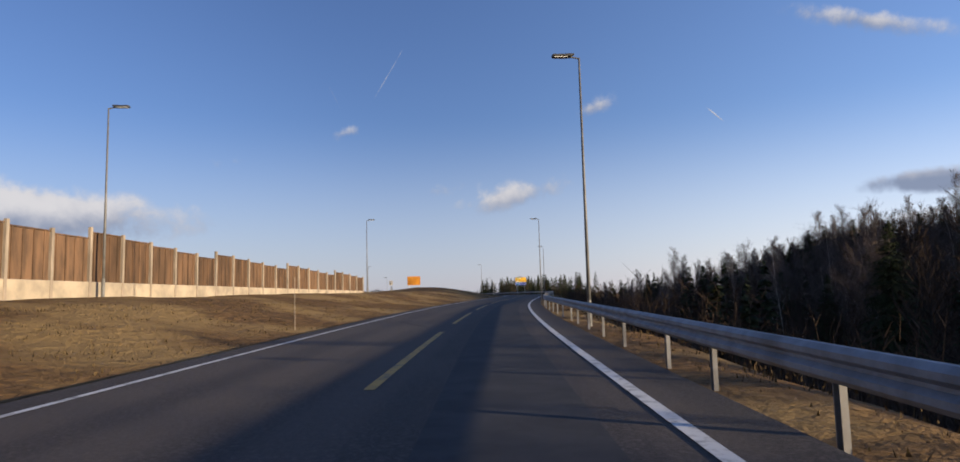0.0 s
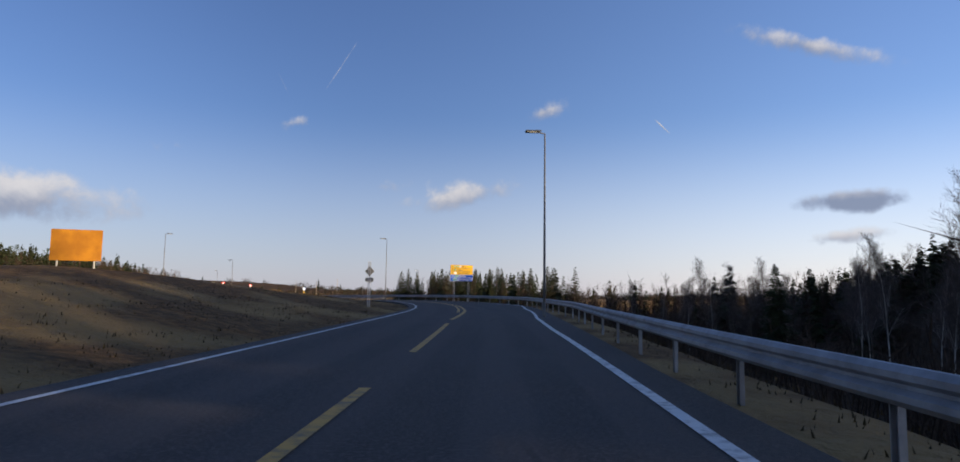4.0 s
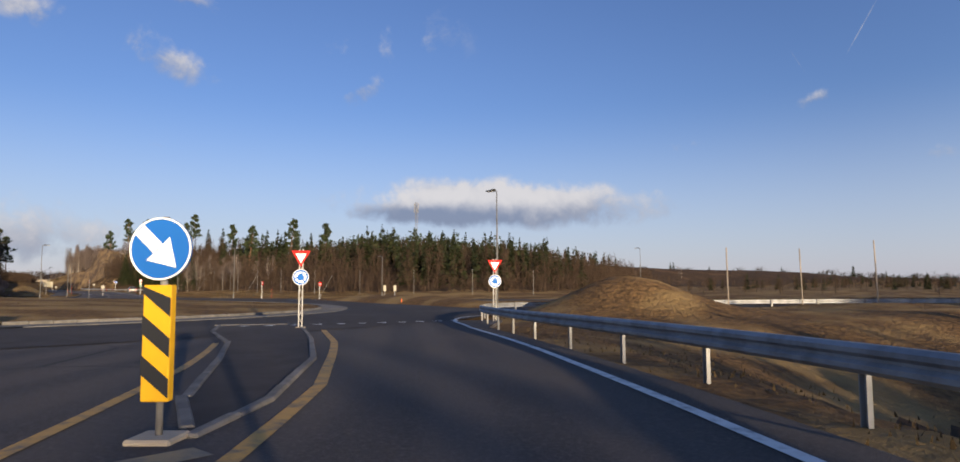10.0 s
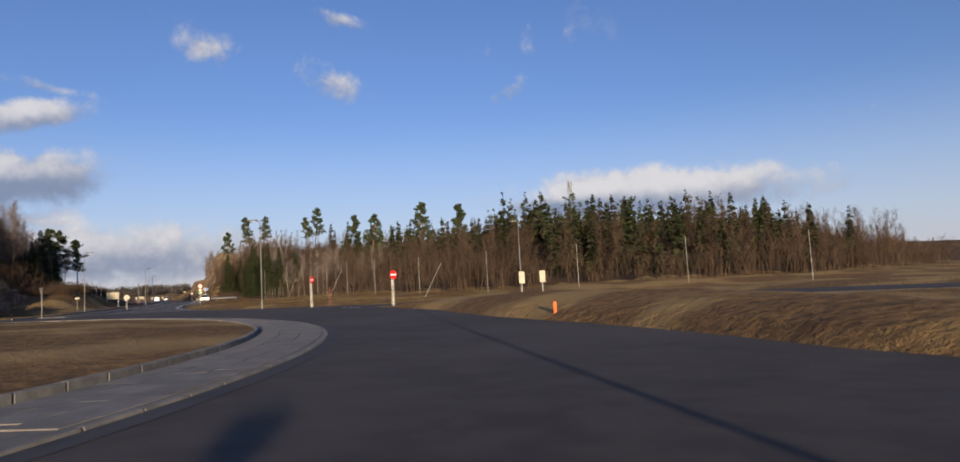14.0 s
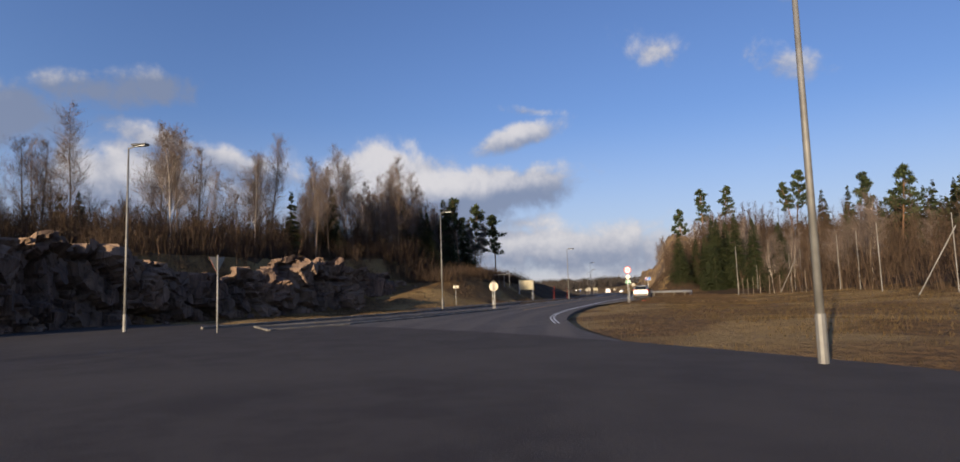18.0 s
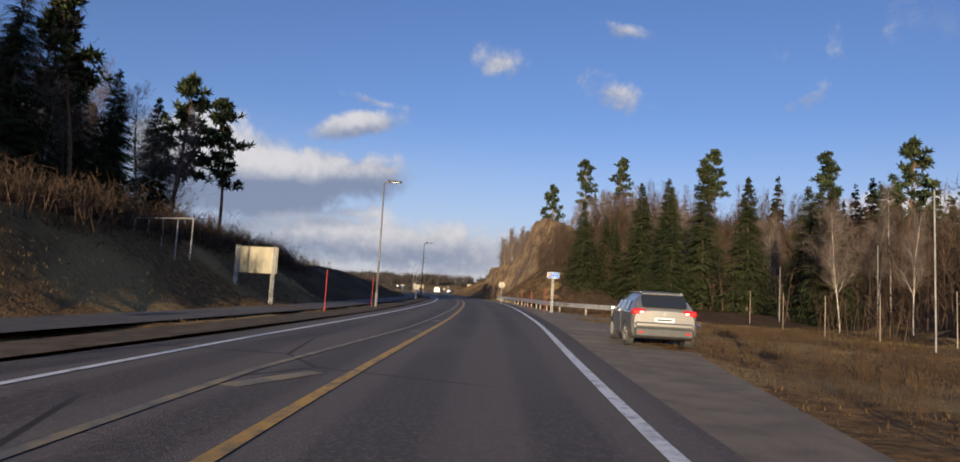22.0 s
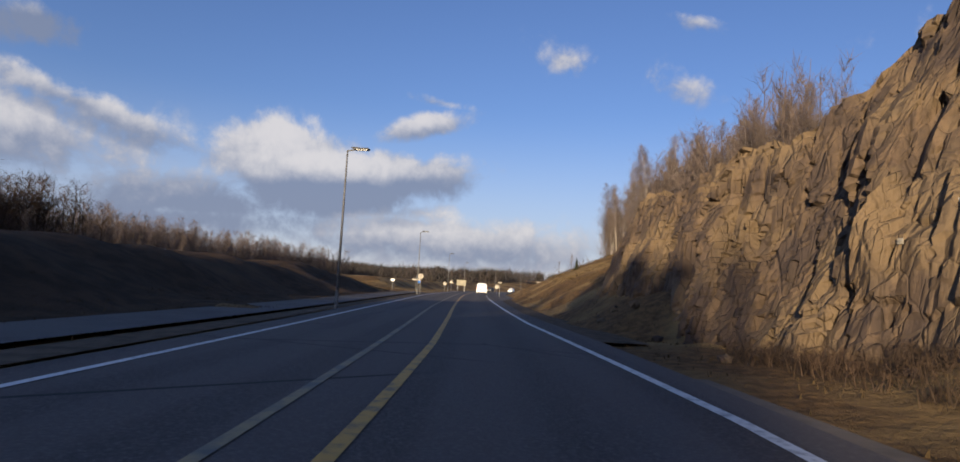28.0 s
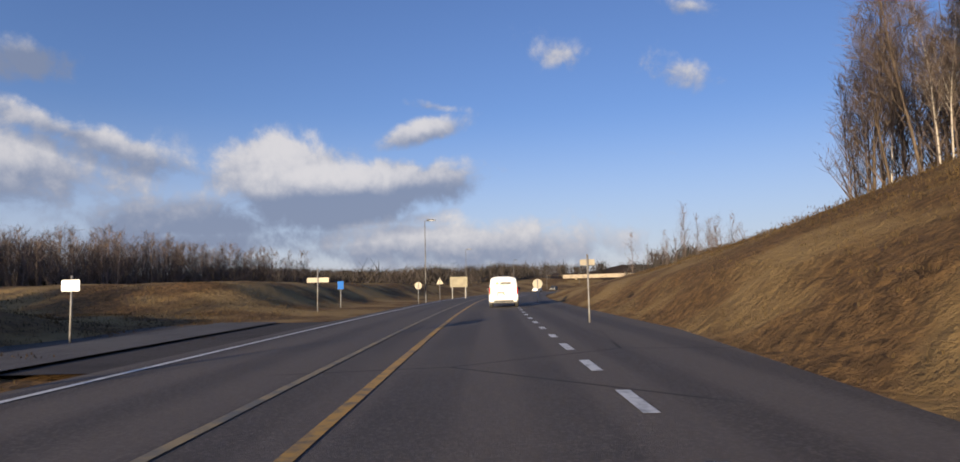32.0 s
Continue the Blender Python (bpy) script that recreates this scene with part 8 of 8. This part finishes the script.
    part("tow_bar", rod((0, -2.40, 0.40), (0, -2.2, 0.36), 0.025), PLASTIC, ob)
    part("windscreen", plate([(-0.70, 0), (0.70, 0), (0.62, 0.52), (-0.62, 0.52)], 0.012), GLASS_DARK, ob).matrix_basis = Matrix.Translation((0, 1.43, 1.16)) @ Matrix.Rotation(radians(38), 4, "X")
    return ob


def estate_car(x, y, turn, size):
    z = road_z(x, y) + 0.014
    ob = base("estate_car", x, y, z, turn, "silver estate car parked in the gravelly lay-by", "car")
    ob.matrix_basis = ob.matrix_basis @ Matrix.Diagonal((size, size, size, 1))
    secs = [(-2.28, hull(0.80, 0.44, 0.80, 0.98, 0.66, 0.02)), (-2.2, hull(0.87, 0.30, 0.90, 1.10, 0.66, 0.02)), (-1.98, hull(0.90, 0.24, 0.92, 1.36, 0.60, 0.03)), (-1.7, hull(0.91, 0.22, 0.93, 1.46, 0.60)), (-0.6, hull(0.91, 0.20, 0.93, 1.50, 0.60)),
            (0.25, hull(0.91, 0.20, 0.93, 1.47, 0.58)), (0.75, hull(0.91, 0.20, 0.92, 1.22, 0.60)), (1.15, hull(0.90, 0.22, 0.90, 1.00, 0.68, 0.02)), (1.9, hull(0.86, 0.25, 0.74, 0.84, 0.64, 0.02)), (2.26, hull(0.70, 0.32, 0.56, 0.66, 0.52, 0.02))]
    body_ = part("body", loft(secs), CAR_SILVER, ob)
    part("rear_bumper", block(1.60, 0.16, 0.18, 0, -2.24, 0.62, 0.06), CAR_SILVER, ob)
    part("bumper_insert", block(1.58, 0.20, 0.27, 0, -2.23, 0.42, 0.05), PLASTIC, ob)
    p = part("rear_window", plate(rounded(1.20, 0.42, 0.08), 0.02), GLASS_DARK, ob)
    p.matrix_basis = Matrix.Translation((0, -2.13, 1.245)) @ Matrix.Rotation(radians(-40), 4, "X")
    part("roof_spoiler", block(1.12, 0.22, 0.04, 0, -1.90, 1.455, 0.015), CAR_SILVER, ob)
    for s in (-1, 1):
        part("tail_lamp", block(0.40, 0.16, 0.18, s * 0.67, -2.205, 0.95, 0.05), TAIL_RED, ob)
        part("reversing_lamp", block(0.12, 0.02, 0.06, s * 0.60, -2.292, 0.95, 0.008), SIGN_WHITE, ob)
        part("rear_reflector", block(0.12, 0.02, 0.05, s * 0.62, -2.335, 0.42, 0.008), TAIL_RED, ob)
        for y0, y1 in ((-1.75, -1.05), (-0.98, -0.10), (-0.03, 0.62)):
            q = part("side_window", plate([(y0 + 0.05, 0.0), (y1, 0.0), (y1 - (0.26 if y1 > 0.5 else 0.02), 0.30), (y0 + (0.22 if y0 < -1.5 else 0.05), 0.30)], 0.012), GLASS_DARK, ob)
            q.matrix_basis = Matrix.Translation((s * 0.885, 0, 0.985)) @ Matrix.Rotation(radians(s * -25), 4, "Y") @ Matrix.Rotation(radians(90), 4, "Z")
        part("door_line", block(0.012, 0.012, 0.58, s * 0.912, -0.54, 0.62), PLASTIC, body_)
        part("handle", block(0.02, 0.16, 0.03, s * 0.915, -0.78, 0.84, 0.008), CAR_SILVER, ob)
        part("mirror", block(0.17, 0.10, 0.13, s * 0.99, 0.62, 1.0, 0.03), CAR_SILVER, ob)
        part("roof_rail", rod((s * 0.56, -1.7, 1.50), (s * 0.56, 0.2, 1.51), 0.018), STEEL, ob)
        for yy in (-1.38, 1.32):
            wheel(ob, s * 0.79, yy, 0.325, 0.2)
            part("wheel_arch", disc(0.385, 0.03, sides=24, inner=0.335), PLASTIC, ob).matrix_basis = Matrix.Translation((s * 0.902, yy, 0.325)) @ Matrix.Rotation(math.pi / 2, 4, "Z")
    part("number_plate", block(0.52, 0.02, 0.11, 0, -2.30, 0.76, 0.004), SIGN_WHITE, ob, "pale plate with plain bars")
    part("plate_bar", block(0.40, 0.006, 0.05, 0, -2.313, 0.76), PLASTIC, ob)
    part("badge", disc(0.05, 0.01, 0, -2.29, 0.93), STEEL, ob)
    return ob


estate_car(-146.9, 264.25, 68.5, 0.94)
vx, vy = along(34.42, 0.75)
van(float(vx), float(vy), heading(34.4))


def far_car(x, y, turn, mat, label):
    z = road_z(x, y) + 0.014
    ob = base("distant_car", x, y, z, turn, label, "car", "distant cars")
    part("body", loft([(-2.1, hull(0.8, 0.3, 0.8, 0.95, 0.66, 0.02)), (-1.8, hull(0.88, 0.22, 0.9, 1.4, 0.6)), (0.2, hull(0.88, 0.2, 0.9, 1.45, 0.58)), (0.9, hull(0.88, 0.2, 0.88, 0.98, 0.62, 0.02)), (2.1, hull(0.74, 0.3, 0.6, 0.7, 0.56, 0.02))]), mat, ob)
    q = part("windscreen", plate(rounded(1.2, 0.5, 0.06), 0.02), GLASS_DARK, ob)
    q.matrix_basis = Matrix.Translation((0, 0.60, 1.20)) @ Matrix.Rotation(radians(56), 4, "X")
    for s in (-1, 1):
        part("headlight", block(0.26, 0.06, 0.12, s * 0.6, 2.06, 0.66, 0.02), SIGN_WHITE, ob)
        for yy in (-1.3, 1.3):
            wheel(ob, s * 0.78, yy)


for u_, mat in ((39.2, PLASTIC), (41.5, VAN_WHITE), (43.0, PLASTIC)):
    x, y = along(u_, -3.6)
    far_car(float(x), float(y), heading(u_) + 180, mat, "oncoming car far down the road")

# overpass far down the road
ox, oy = along(47.5, 0)
ob = base("overpass", float(ox), float(oy), road_z(ox, oy), heading(47.5), "pale concrete overpass across the far road", "bridge")
part("deck", block(34, 6, 0.8, 1, 0, 4.7, 0.05), CONCRETE, ob)
for s in (-1, 1):
    part("parapet", block(34, 0.15, 0.8, 1, s * 2.9, 5.4, 0.03), CONCRETE, ob)
for x in (-11, 12):
    part("pier", block(1.0, 4.0, 5.4, x, 0, 1.8, 0.05), CONCRETE, ob)
